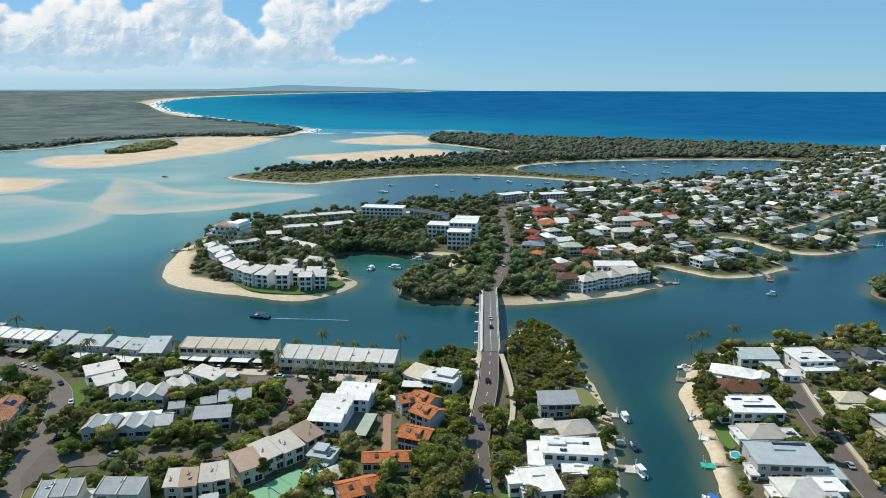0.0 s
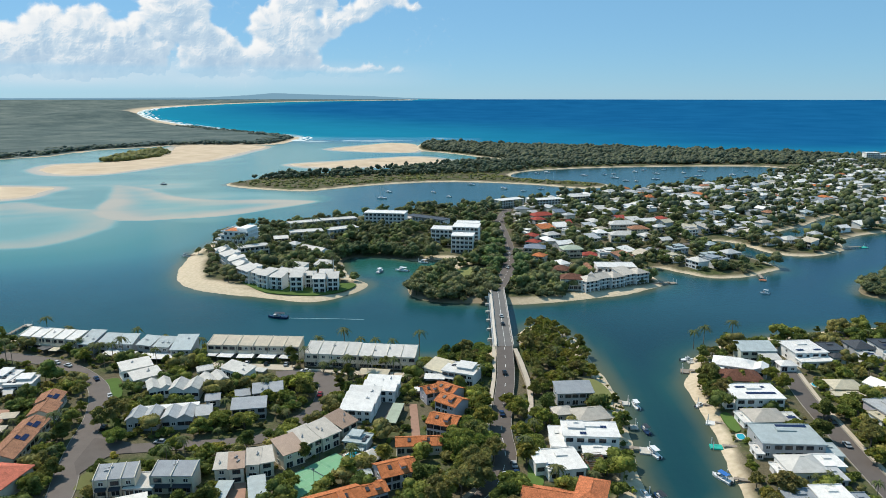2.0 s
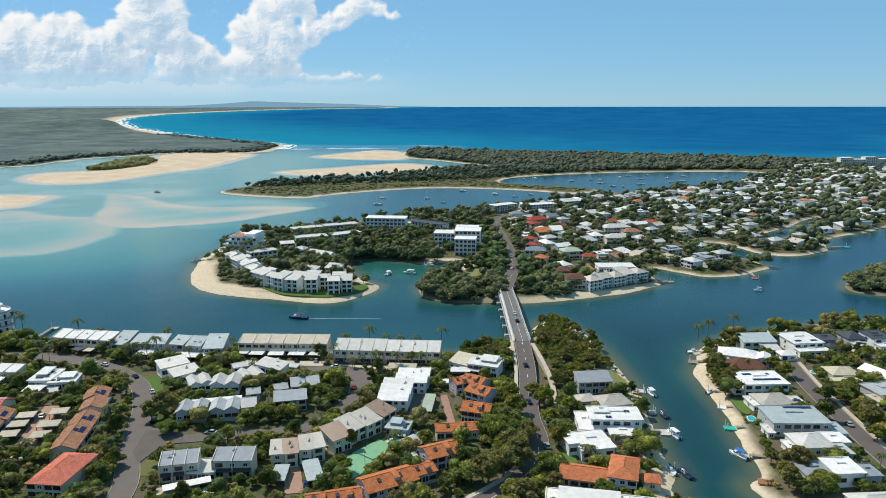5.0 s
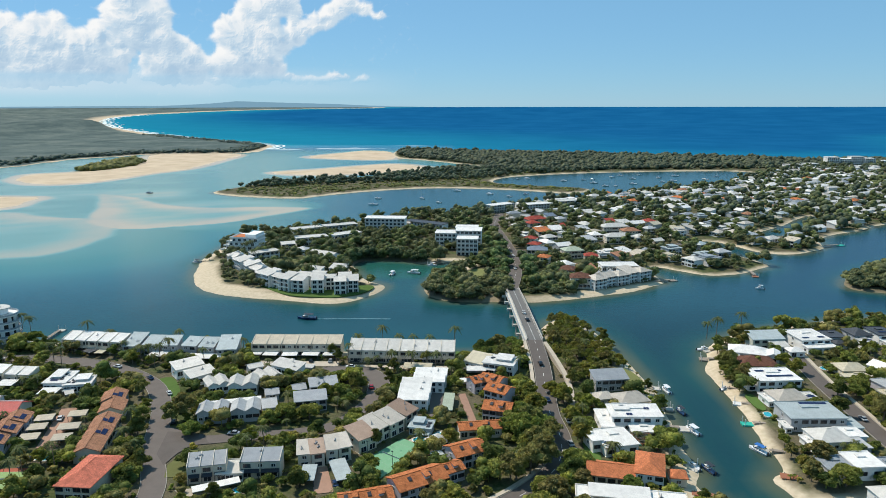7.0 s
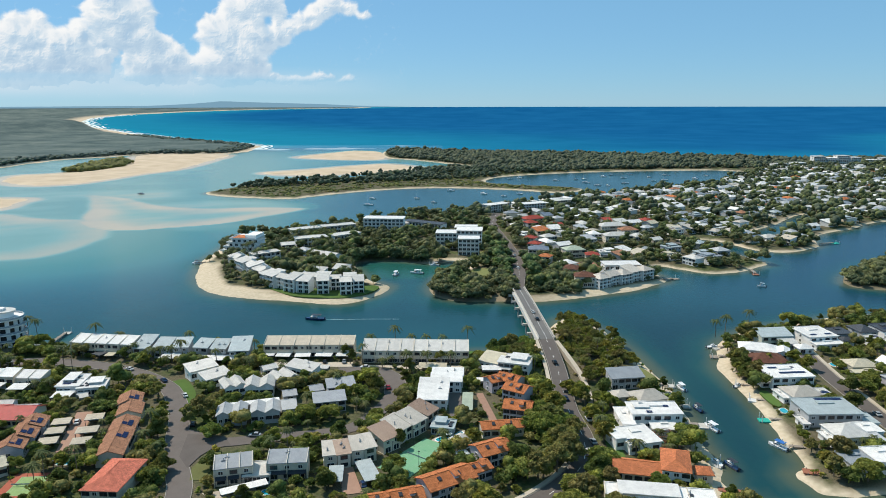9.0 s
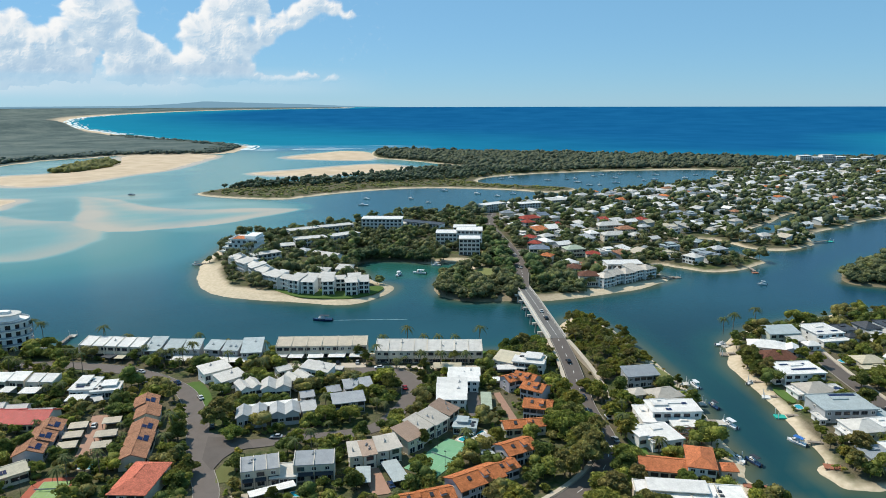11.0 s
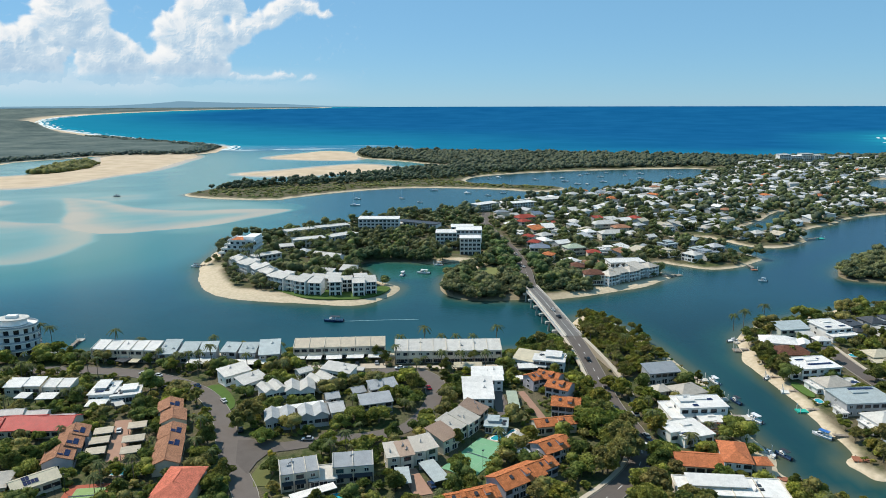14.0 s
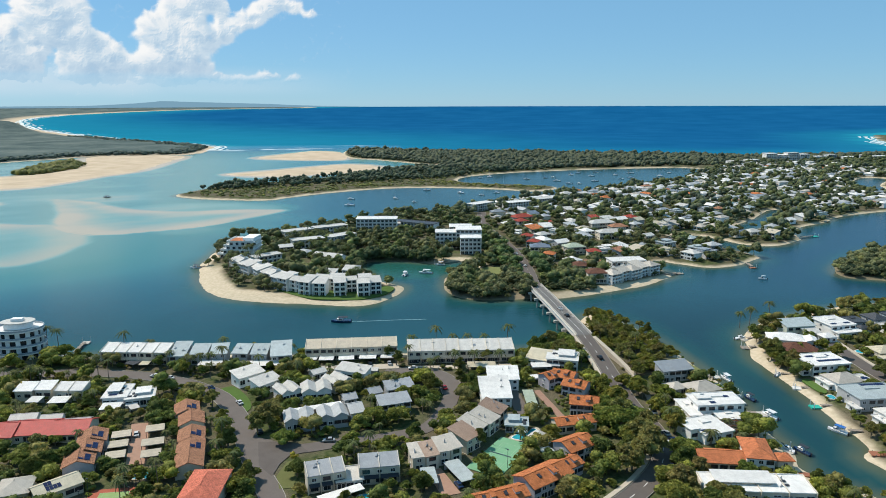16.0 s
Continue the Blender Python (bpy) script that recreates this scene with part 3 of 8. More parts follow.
def roof_plane(bm, kind, w, d, h, over, turn):
    """The roof's sheets; gives its rise and a function for the height over a point of the front slope."""
    W, D, T = w / 2 + over, d / 2 + over, 0.22
    if kind == "flat":
        slab(bm, [(-W, -D, h + 0.42), (W, -D, h + 0.42), (W, D, h + 0.62), (-W, D, h + 0.62)], 0.34)
        box(bm, -W, W, D - 0.25, D, h + 0.6, h + 0.85)
        return 0.0, lambda x, y: h + 0.45 + 0.2 * (y + D) / (2 * D), 0.2 / (2 * D)
    if kind == "skillion":
        s = 0.22
        slab(bm, [(-W, -D, h + 0.12), (W, -D, h + 0.12), (W, D, h + 0.12 + s * 2 * D), (-W, D, h + 0.12 + s * 2 * D)], T)
        return 0.0, lambda x, y: h + 0.14 + s * (y + D), s
    if kind == "hip":
        s, m = 0.42, min(W, D)
        top, eave = h + 0.1 + s * m, h + 0.1
        a, b = ((-(W - m), 0, top), (W - m, 0, top)) if W >= D else ((0, -(D - m), top), (0, D - m, top))
        if W > D:
            a, b = (-(W - m) - 0.02, 0, top), (W - m + 0.02, 0, top)
            for q in (((-W, -D, eave), (W, -D, eave), b, a), ((W, D, eave), (-W, D, eave), a, b), ((W, -D, eave), (W, D, eave), b), ((-W, D, eave), (-W, -D, eave), a)):
                slab(bm, q, T)
        else:
            a, b = (0, -(D - m) - 0.02, top), (0, D - m + 0.02, top)
            for q in (((W, -D, eave), (W, D, eave), b, a), ((-W, D, eave), (-W, -D, eave), a, b), ((-W, -D, eave), (W, -D, eave), a), ((W, D, eave), (-W, D, eave), b)):
                slab(bm, q, T)
        tube(bm, (a[0], a[1], top - 0.02), (b[0], b[1], top - 0.02), 0.14, 0.14, 5)
        return 0.0, lambda x, y: eave + s * (y + D), s
    if kind == "twin":
        s = 0.55
        for x0, x1 in ((-W, 0.0), (0.0, W)):
            c, half = (x0 + x1) / 2, (x1 - x0) / 2
            top = h + 0.1 + s * half
            slab(bm, [(x0, -D, h + 0.1), (c, -D, top), (c, D, top), (x0, D, h + 0.1)], T)
            slab(bm, [(c, -D, top), (x1, -D, h + 0.1), (x1, D, h + 0.1), (c, D, top)], T)
            tube(bm, (c, -D, top), (c, D, top), 0.12, 0.12, 5)
        return s * w / 4, lambda x, y: h + 0.2, 0.0
    s = 0.40
    if turn:
        top = h + 0.1 + s * W
        slab(bm, [(-W, -D, h + 0.1), (0, -D, top), (0, D, top), (-W, D, h + 0.1)], T)
        slab(bm, [(0, -D, top), (W, -D, h + 0.1), (W, D, h + 0.1), (0, D, top)], T)
        tube(bm, (0, -D, top), (0, D, top), 0.13, 0.13, 5)
        return s * w / 2, lambda x, y: h + 0.2, 0.0
    top = h + 0.1 + s * D
    slab(bm, [(-W, -D, h + 0.1), (W, -D, h + 0.1), (W, 0, top), (-W, 0, top)], T)
    slab(bm, [(W, D, h + 0.1), (-W, D, h + 0.1), (-W, 0, top), (W, 0, top)], T)
    tube(bm, (-W, 0, top), (W, 0, top), 0.13, 0.13, 5)
    return s * d / 2, lambda x, y: h + 0.12 + s * (y + D), s


def house(x, y, turn_z, w, d, eave, kind, wall, roof, units=1, balcony=False, solar=0, turn=False, name="house", windows=True, group="houses of the suburb"):
    rnd = random.Random(int(x * 13 + y * 7))
    h = eave - GZ
    floors = max(1, round(h / 3.1))
    label = f"{WORDS[id(wall)]} {['one', 'two', 'three', 'four', 'five', 'six'][floors - 1]}-storey house with a {WORDS[id(roof)]} {SHAPES[kind]} roof"
    if solar:
        label += " and solar panels"
    root = thing(name, pose(x, y, GZ, 0, 0, turn_z), label, "house", group)
    FOOTPRINTS.append((x, y, radians(turn_z), w / 2, d / 2))
    rb = bmesh.new()
    over = 0.25 if units > 1 else 0.5
    rise, over_at, slope = roof_plane(rb, kind, w, d, h, over, turn)
    wb = bmesh.new()
    if kind == "twin":
        box(wb, -w / 2, w / 2, -d / 2, d / 2, 0, h)
        for c in (-w / 4, w / 4):
            for e in (-d / 2, d / 2):
                wb.faces.new([wb.verts.new(p) for p in ((c - w / 4, e, h), (c + w / 4, e, h), (c, e, h + rise))])
    elif kind == "skillion":
        box(wb, -w / 2, w / 2, -d / 2, d / 2, 0, h)
        up = h + 0.22 * d
        v = [wb.verts.new(p) for p in ((-w / 2, -d / 2, h), (w / 2, -d / 2, h), (w / 2, d / 2, up), (-w / 2, d / 2, up), (w / 2, d / 2, h), (-w / 2, d / 2, h))]
        for f in ((1, 4, 2), (0, 3, 5), (5, 3, 2, 4)):
            wb.faces.new([v[i] for i in f])
    else:
        gable_body(wb, w, d, h, rise, turn)
    box(wb, -w / 2 - 0.06, w / 2 + 0.06, -d / 2 - 0.06, d / 2 + 0.06, 0, 0.35)
    part("wall", wb, wall, root)
    part("roof", rb, roof, root)
    if units > 1:
        for k in range(units + 1):
            pb = bmesh.new()
            px = -w / 2 + k * w / units
            top = [over_at(0, -d / 2) + 0.25, over_at(0, d / 2) + 0.25] if kind == "skillion" else [h + 0.75, h + 0.95]
            v = [pb.verts.new((px + a, b, c)) for a in (-0.1, 0.1) for b, c in ((-d / 2 - 0.7, 0.0), (-d / 2 - 0.7, top[0]), (d / 2 + 0.3, top[1]), (d / 2 + 0.3, 0.0))]
            for f in ((0, 1, 2, 3), (7, 6, 5, 4), (1, 5, 6, 2), (0, 4, 5, 1), (3, 2, 6, 7)):
                pb.faces.new([v[i] for i in f])
            part("party_wall", pb, wall, root)
    if windows:
        for f in range(floors):
            zc = f * h / floors + 0.53 * h / floors
            n = max(1, int(w / (2.6 if units == 1 else 3.2)))
            for k in range(n):
                px = -w / 2 + (k + 0.5) * w / n
                me = WINDOW if rnd.random() < 0.45 else WIDE_WINDOW
                if f == 0 and rnd.random() < 0.5:
                    me = GLASS_DOOR
                if w / n < 2.5 and me is not WINDOW:
                    me = WINDOW
                piece("window", me, root, pose(px, -d / 2 - 0.02, zc, 0, 0, 0))
            for side, rz in ((-1, -90),):
                m = max(1, int(d / 6))
                for k in range(m):
                    piece("window", WINDOW, root, pose(side * (w / 2 + 0.02), -d / 2 + (k + 0.5) * d / m, zc, 0, 0, rz))
    if balcony:
        for k in range(units):
            bb = bmesh.new()
            x0, x1 = -w / 2 + k * w / units + 0.3, -w / 2 + (k + 1) * w / units - 0.3
            slab(bb, [(x0, -d / 2 - 1.6, h * 0.50), (x1, -d / 2 - 1.6, h * 0.50), (x1, -d / 2, h * 0.58), (x0, -d / 2, h * 0.58)], 0.15)
            for px in (x0 + 0.1, x1 - 0.1):
                box(bb, px - 0.06, px + 0.06, -d / 2 - 1.55, -d / 2 - 1.43, 0, h * 0.5)
            part("awning", bb, DARK_TRIM, root, "dark navy awning over the terrace")
    if units >= 4 and kind == "skillion":
        for k in range(units):
            x0, x1 = -w / 2 + k * w / units + 0.35, -w / 2 + (k + 1) * w / units - 0.35
            db = bmesh.new()
            box(db, x0, x1, -d / 2 - 1.9, -d / 2 - 0.01, h * 0.47, h * 0.47 + 0.18)
            box(db, x0, x1, -d / 2 - 1.9, -d / 2 - 1.82, h * 0.47 + 0.2, h * 0.47 + 1.1)
            part("balcony", db, wall, root)
            # A flat dark sheet on the wall imitates the shade inside an open bay.
            db = bmesh.new()
            box(db, x0 + 0.4, x1 - 0.4, -d / 2 - 0.06, -d / 2 - 0.02, 0.36, 2.5)
            part("garage_door", db, DARK_TRIM, root, "dark panel painted as the shade of an open garage bay")
    for k in range(solar):
        cols = min(4, solar)
        px, py = (k % cols - (cols - 1) / 2) * 1.08 - w * 0.1, -d * 0.30 + (k // cols) * 1.75
        piece("solar_panel", SOLAR_PANEL, root, Matrix.Translation((px, py, over_at(px, py) + 0.03)) @ Euler((math.atan(slope), 0, 0)).to_matrix().to_4x4())
    if roof is TERRACOTTA and kind == "gable" and not turn:
        for px in (-w * 0.22, w * 0.2):
            py = -d * 0.2
            piece("skylight", SKYLIGHT, root, Matrix.Translation((px, py, over_at(px, py) + 0.03)) @ Euler((math.atan(slope), 0, 0)).to_matrix().to_4x4())
        tb = bmesh.new()
        cw = min(1.6, w * 0.2)
        x0, top = w * 0.06, over_at(0, -d * 0.12)
        box(tb, x0, x0 + cw, -d * 0.36, -d * 0.08, h + 0.1, top + 0.35)
        part("dormer", tb, wall, root)
        tb = bmesh.new()
        slab(tb, [(x0 - 0.2, -d * 0.42, top + 0.30), (x0 + cw + 0.2, -d * 0.42, top + 0.30), (x0 + cw + 0.2, -d * 0.04, top + 0.85), (x0 - 0.2, -d * 0.04, top + 0.85)], 0.15)
        part("dormer_roof", tb, roof, root)
    if kind == "flat" and w > 8:
        # a raised clerestory, a lower porch roof and machines on the roof
        s, cx = rnd.choice((-1, 1)), rnd.uniform(0.1, 0.22) * w
        ub = bmesh.new()
        box(ub, s * cx - 0.24 * w, s * cx + 0.24 * w, -d * 0.12, d * 0.46, h + 0.5, h + 1.5)
        part("upper_wall", ub, wall, root)
        ub = bmesh.new()
        slab(ub, [(s * cx - 0.28 * w, -d * 0.20, h + 1.5), (s * cx + 0.28 * w, -d * 0.20, h + 1.5), (s * cx + 0.28 * w, d * 0.5, h + 1.85), (s * cx - 0.28 * w, d * 0.5, h + 1.85)], 0.2)
        part("upper_roof", ub, roof, root)
        ub = bmesh.new()
        slab(ub, [(-s * 0.48 * w, -d / 2 - 2.6, h * 0.62), (-s * 0.05 * w, -d / 2 - 2.6, h * 0.62), (-s * 0.05 * w, -d / 2, h * 0.66), (-s * 0.48 * w, -d / 2, h * 0.66)][::s if s < 0 else 1], 0.18)
        for px in (-s * 0.46 * w, -s * 0.07 * w):
            box(ub, px - 0.09, px + 0.09, -d / 2 - 2.5, -d / 2 - 2.32, 0, h * 0.6)
        part("porch_roof", ub, PALE_GREY if roof is WHITE_METAL else roof, root, "lower grey porch roof on posts")
        for k in range(3):
            px, py = -s * rnd.uniform(0.1, 0.4) * w, rnd.uniform(-0.3, 0.3) * d
            piece("skylight", SKYLIGHT, root, pose(px, py, over_at(px, py) + 0.05, 0, 0, rnd.choice((0, 90))))
    for k in range(rnd.randint(0, 2) if kind in ("flat", "skillion") else 0):
        px, py = rnd.uniform(-0.35, 0.35) * w, rnd.uniform(-0.2, 0.3) * d
        piece("roof_vent", VENT, root, pose(px, py, over_at(px, py) + 0.12, 0, 0, rnd.uniform(0, 90)))
    return root


def villa(x, y, turn_z, label, volumes, panels=()):
    """A house of several volumes, each with walls, its own roof and a row of windows: offset, size, eaves, roof shape and materials."""
    root = thing("villa", pose(x, y, GZ, 0, 0, turn_z), label, "house", "houses of the suburb")
    a = radians(turn_z)
    rnd = random.Random(int(x * 11 + y * 3))
    for ox, oy, w, d, eave, kind, wall, roof in volumes:
        h = eave - GZ
        FOOTPRINTS.append((x + ox * math.cos(a) - oy * math.sin(a), y + ox * math.sin(a) + oy * math.cos(a), a, w / 2, d / 2))
        rb, wb = bmesh.new(), bmesh.new()
        rise, over_at, slope = roof_plane(rb, kind, w, d, h, 0.45, d > w and kind == "gable")
        gable_body(wb, w, d, h, rise, d > w) if kind == "gable" else box(wb, -w / 2, w / 2, -d / 2, d / 2, 0, h + (0.3 if kind == "flat" else 0.0))
        box(wb, -w / 2 - 0.06, w / 2 + 0.06, -d / 2 - 0.06, d / 2 + 0.06, 0, 0.35)
        if kind == "flat":
            box(rb, -w * 0.12, w * 0.2, d * 0.1, d * 0.3, h + 0.5, h + 1.0)
        for b in (rb, wb):
            bmesh.ops.translate(b, verts=b.verts, vec=(ox, oy, 0))
        part("wall", wb, wall, root)
        part("roof", rb, roof, root)
        floors = max(1, round(h / 3.1))
        n = max(1, int(w / 3.3))
        for f in range(floors):
            for k in range(n):
                piece("window", WIDE_WINDOW if w / n > 2.7 and rnd.random() < 0.7 else WINDOW, root, pose(ox - w / 2 + (k + 0.5) * w / n, oy - d / 2 - 0.02, (f + 0.53) * h / floors))
            piece("window", WINDOW, root, pose(ox - w / 2 - 0.02, oy, (f + 0.53) * h / floors, 0, 0, -90))
    for px, py, z in panels:
        piece("solar_panel", SOLAR_PANEL, root, pose(px, py, z - GZ))
    return root


def canopy(x, y, turn_z, w, d, top, roof):
    """An open carport on posts."""
    root = thing("carport", pose(x, y, GZ, 0, 0, turn_z), f"open carport with a {WORDS[id(roof)]} roof on posts", "carport", "carports")
    FOOTPRINTS.append((x, y, radians(turn_z), w / 2, d / 2))
    h = top - GZ
    bm = bmesh.new()
    slab(bm, [(-w / 2, -d / 2, h - 0.1), (w / 2, -d / 2, h - 0.1), (w / 2, d / 2, h + 0.1), (-w / 2, d / 2, h + 0.1)], 0.18)
    part("roof", bm, roof, root)
    for px in (-w / 2 + 0.25, w / 2 - 0.25):
        for py in (-d / 2 + 0.25, d / 2 - 0.25):
            bm = bmesh.new()
            box(bm, px - 0.09, px + 0.09, py - 0.09, py + 0.09, 0, h - 0.2)
            part("post", bm, DARK_TRIM, root)
    bm = bmesh.new()
    box(bm, -w / 2 + 0.3, w / 2 - 0.3, d / 2 - 0.35, d / 2 - 0.2, 0, h - 0.3)
    part("back_wall", bm, GREYWALL, root)
    return root


def storeys(x, y, turn_z, w, d, top, roof, name, label, category, kind="flat", floors=None, bays=3.6):
    """A block of flats: slabs, recessed glazed bays and balcony fronts, floor by floor."""
    root = thing(name, pose(x, y, GZ, 0, 0, turn_z), label, category, "blocks of flats")
    FOOTPRINTS.append((x, y, radians(turn_z), w / 2, d / 2))
    h = top - GZ
    floors = floors or max(2, round(h / 3.2))
    fh = h / floors
    bm = bmesh.new()
    if kind == "skillion":
        v = [bm.verts.new(p) for px in (-w / 2, w / 2) for p in ((px, -d / 2 + 1.4, 0), (px, -d / 2 + 1.4, h + 0.3), (px, d / 2, h + 0.2 * d), (px, d / 2, 0))]
        for f in ((0, 1, 2, 3), (7, 6, 5, 4), (0, 4, 5, 1), (1, 5, 6, 2), (2, 6, 7, 3)):
            bm.faces.new([v[i] for i in f])
    elif kind == "gable":
        gable_body(bm, w, d - 1.4, h, 0.36 * d, False)
        bmesh.ops.translate(bm, verts=bm.verts, vec=(0, 0.7, 0))
    else:
        box(bm, -w / 2, w / 2, -d / 2 + 1.4, d / 2, 0, h)
    part("wall", bm, WHITE, root)
    rb = bmesh.new()
    roof_plane(rb, kind, w, d, h, 0.5, False)
    part("roof", rb, roof, root)
    n = max(1, round(w / bays))
    for k in range(n + 1):
        bm = bmesh.new()
        px = -w / 2 + k * w / n
        box(bm, px - 0.18, px + 0.18, -d / 2, -d / 2 + 1.4, 0, h)
        part("fin_wall", bm, WHITE, root)
    for f in range(floors):
        if f:
            bm = bmesh.new()
            box(bm, -w / 2 + 0.02, w / 2 - 0.02, -d / 2 + 0.05, -d / 2 + 1.4, f * fh - 0.15, f * fh + 0.1)
            box(bm, -w / 2 + 0.02, w / 2 - 0.02, -d / 2 + 0.05, -d / 2 + 0.2, f * fh + 0.1, f * fh + 0.75)
            part("balcony", bm, PAINT_WHITE, root)
        for k in range(n):
            piece("window", GLASS_DOOR, root, pose(-w / 2 + (k + 0.5) * w / n, -d / 2 + 1.38, f * fh + 1.35))
        for side, rz in ((-1, -90),):
            for k in range(max(1, int(d / 6))):
                piece("window", WINDOW, root, pose(side * (w / 2 + 0.02), -d / 2 + 2.6 + k * 4.2, f * fh + 1.7, 0, 0, rz))
    return root


def apartments(x, y, turn_z, w, d, top, roof=None, kind="gable"):
    return storeys(x, y, turn_z, w, d, top, roof or PALE_METAL, "apartment_house", "white three-storey apartments with balconies and a pale grey steel roof", "apartments", kind, 3)


def block(x, y, turn_z, w, d, top, roof):
    return storeys(x, y, turn_z, w, d, top, roof, "resort_block", f"white resort block with balconies and {WORDS[id(roof)]} flat roof", "resort building")


def far_house(x, y, turn_z, w, d, eave, roof, kind="hip", wall=None, detail=True):
    return house(x, y, turn_z, w, d, eave, kind, wall or CREAM, roof, windows=detail, group="houses of the sound")


# ---- roads, bridge and paved places ----
ROADS = []          # centre line, half width: kept clear of trees and houses


def ribbon(bm, points, offset0, offset1, lift0, lift1=None, skirt=0.0, mat=0):
    """A strip along a line, between two offsets to its right."""
    p = np.array(points, float)
    t = np.gradient(p[:, :2], axis=0)
    t /= np.linalg.norm(t, axis=1)[:, None]
    n = np.stack([t[:, 1], -t[:, 0]], 1)
    lift1 = lift0 if lift1 is None else lift1
    rows = []
    for q, m in zip(p, n):
        a, b = q[:2] + m * offset0, q[:2] + m * offset1
        row = [(*a, q[2] + lift0), (*b, q[2] + lift1)]
        if skirt:
            row = [(*a, q[2] + lift0 - skirt), *row, (*b, q[2] + lift1 - skirt)]
        rows.append([bm.verts.new(v) for v in row])
    for r, s in zip(rows, rows[1:]):
        for i in range(len(r) - 1):
            bm.faces.new((r[i], r[i + 1], s[i + 1], s[i])).material_index = mat
    return p, n


def line3(points, n=6):
    """A smooth open line; points of x, y and height."""
    p = np.array(points, float)
    ends = np.vstack([2 * p[0] - p[1], p, 2 * p[-1] - p[-2]])
    out = []
    for a, b, c, d in zip(ends, ends[1:], ends[2:], ends[3:]):
        for t in np.linspace(0, 1, n, endpoint=False):
            out.append(0.5 * (2 * b + (c - a) * t + (2 * a - 5 * b + 4 * c - d) * t**2 + (3 * b - a - 3 * c + d) * t**3))
    return np.array(out + [p[-1]])


def road(name, points, half, kerb=True, dashes=True, paths=(), material=None, skirt=1.2, mouth=None):
    line = line3(points)
    ROADS.append((line, half + (2.0 if paths else 0.6)))
    root = thing(name, Matrix(), "grey asphalt street with concrete kerbs", "road", kind="structure")
    bm = bmesh.new()
    ribbon(bm, line, -half, half, 0.0, skirt=skirt)
    part("carriageway", bm, material or ASPHALT, root)
    if kerb:
        for s in (-1, 1):
            runs = [line] if mouth is None or s < 0 else [line[line[:, 1] < mouth[0]], line[line[:, 1] > mouth[1]]]
            for run in runs:
                bm = bmesh.new()
                ribbon(bm, run, s * half - 0.10, s * half + 0.10, 0.12, skirt=0.5)
                part("kerb", bm, KERB, root)
    for s in paths:
        bm = bmesh.new()
        ribbon(bm, line, s * (half + 0.5), s * (half + 2.1), 0.09, skirt=0.8)
        part("footpath", bm, PAVING, root)
    if dashes:
        along = np.concatenate([[0], np.cumsum(np.linalg.norm(np.diff(line[:, :2], axis=0), axis=1))])
        for a in np.arange(2, along[-1] - 4, 9 if dashes is True else dashes):
            seg = np.stack([np.interp([a, a + 3], along, line[:, k]) for k in range(3)], 1)
            bm = bmesh.new()
            ribbon(bm, seg, -0.09, 0.09, 0.012)
            part("lane_mark", bm, PAINT_WHITE, root)
    return root


road("street", [(-79, 140, 2.05), (-81, 166, 2.05), (-87, 184, 2.05), (-93, 204, 2.05), (-98, 224, 2.05), (-108, 247, 2.05), (-119, 260, 2.05), (-133, 271, 2.05), (-152, 280, 2.05), (-176, 286, 2.05), (-212, 289, 2.05), (-260, 296, 2.05)], 3.9, dashes=False, mouth=(184, 208))
road("street", [(-92, 208, 2.02), (-78, 200, 2.02), (-61, 202, 2.02), (-43, 204, 2.02), (-29, 209, 2.02), (-20, 223, 2.02), (-14, 240, 2.02)], 3.3, kerb=False, dashes=False)
road("cul_de_sac", [(-40, 264, 2.04), (-30, 265.5, 2.04), (-20, 262, 2.04), (-14.5, 252, 2.04), (-14, 238, 2.04)], 4.6, dashes=False)
road("main_road", [(60.6, 291, 6.3), (60, 278, 5.6), (59, 260, 4.2), (56.5, 238, 3.2), (54, 215, 2.5), (54, 194, 2.2), (49, 176, 2.1), (38, 162, 2.1), (22, 149, 2.1), (0, 135, 2.1)], 3.7, paths=(1,), skirt=3.5)
road("cycle_path", [(65.3, 288, 6.0), (67, 272, 4.6), (68, 252, 3.2), (66.5, 232, 2.6), (62.5, 214, 2.3)], 1.0, kerb=False, dashes=False, skirt=3.0, material=PAVING)
road("street", [(186, 285, 2.05), (181, 262, 2.05), (177, 240, 2.05), (174, 216, 2.05), (171, 190, 2.05), (168, 150, 2.05), (168, 100, 2.05)], 3.6, dashes=False, paths=(-1,))
road("far_road", [(63, 388, 6.1), (66, 405, 4.8), (73, 440, 3.0), (78, 480, 2.2), (81, 530, 2.1), (81, 590, 2.1), (82, 650, 2.1), (96, 720, 2.1)], 4.2, skirt=3.5)
road("far_street", [(84, 520, 2.1), (130, 515, 2.1), (190, 520, 2.1), (235, 545, 2.1)], 3.0, dashes=False)
road("far_street", [(83, 640, 2.1), (170, 650, 2.1), (280, 690, 2.1), (420, 780, 2.1), (600, 900, 2.1)], 3.2, dashes=False)


PALE_CONCRETE = plain("pale_concrete", (0.56, 0.53, 0.48), 0.85)
PALE_ASPHALT = plain("worn_asphalt", (0.16, 0.155, 0.15), 0.92, 0.2, 0.25, fine=3.0)


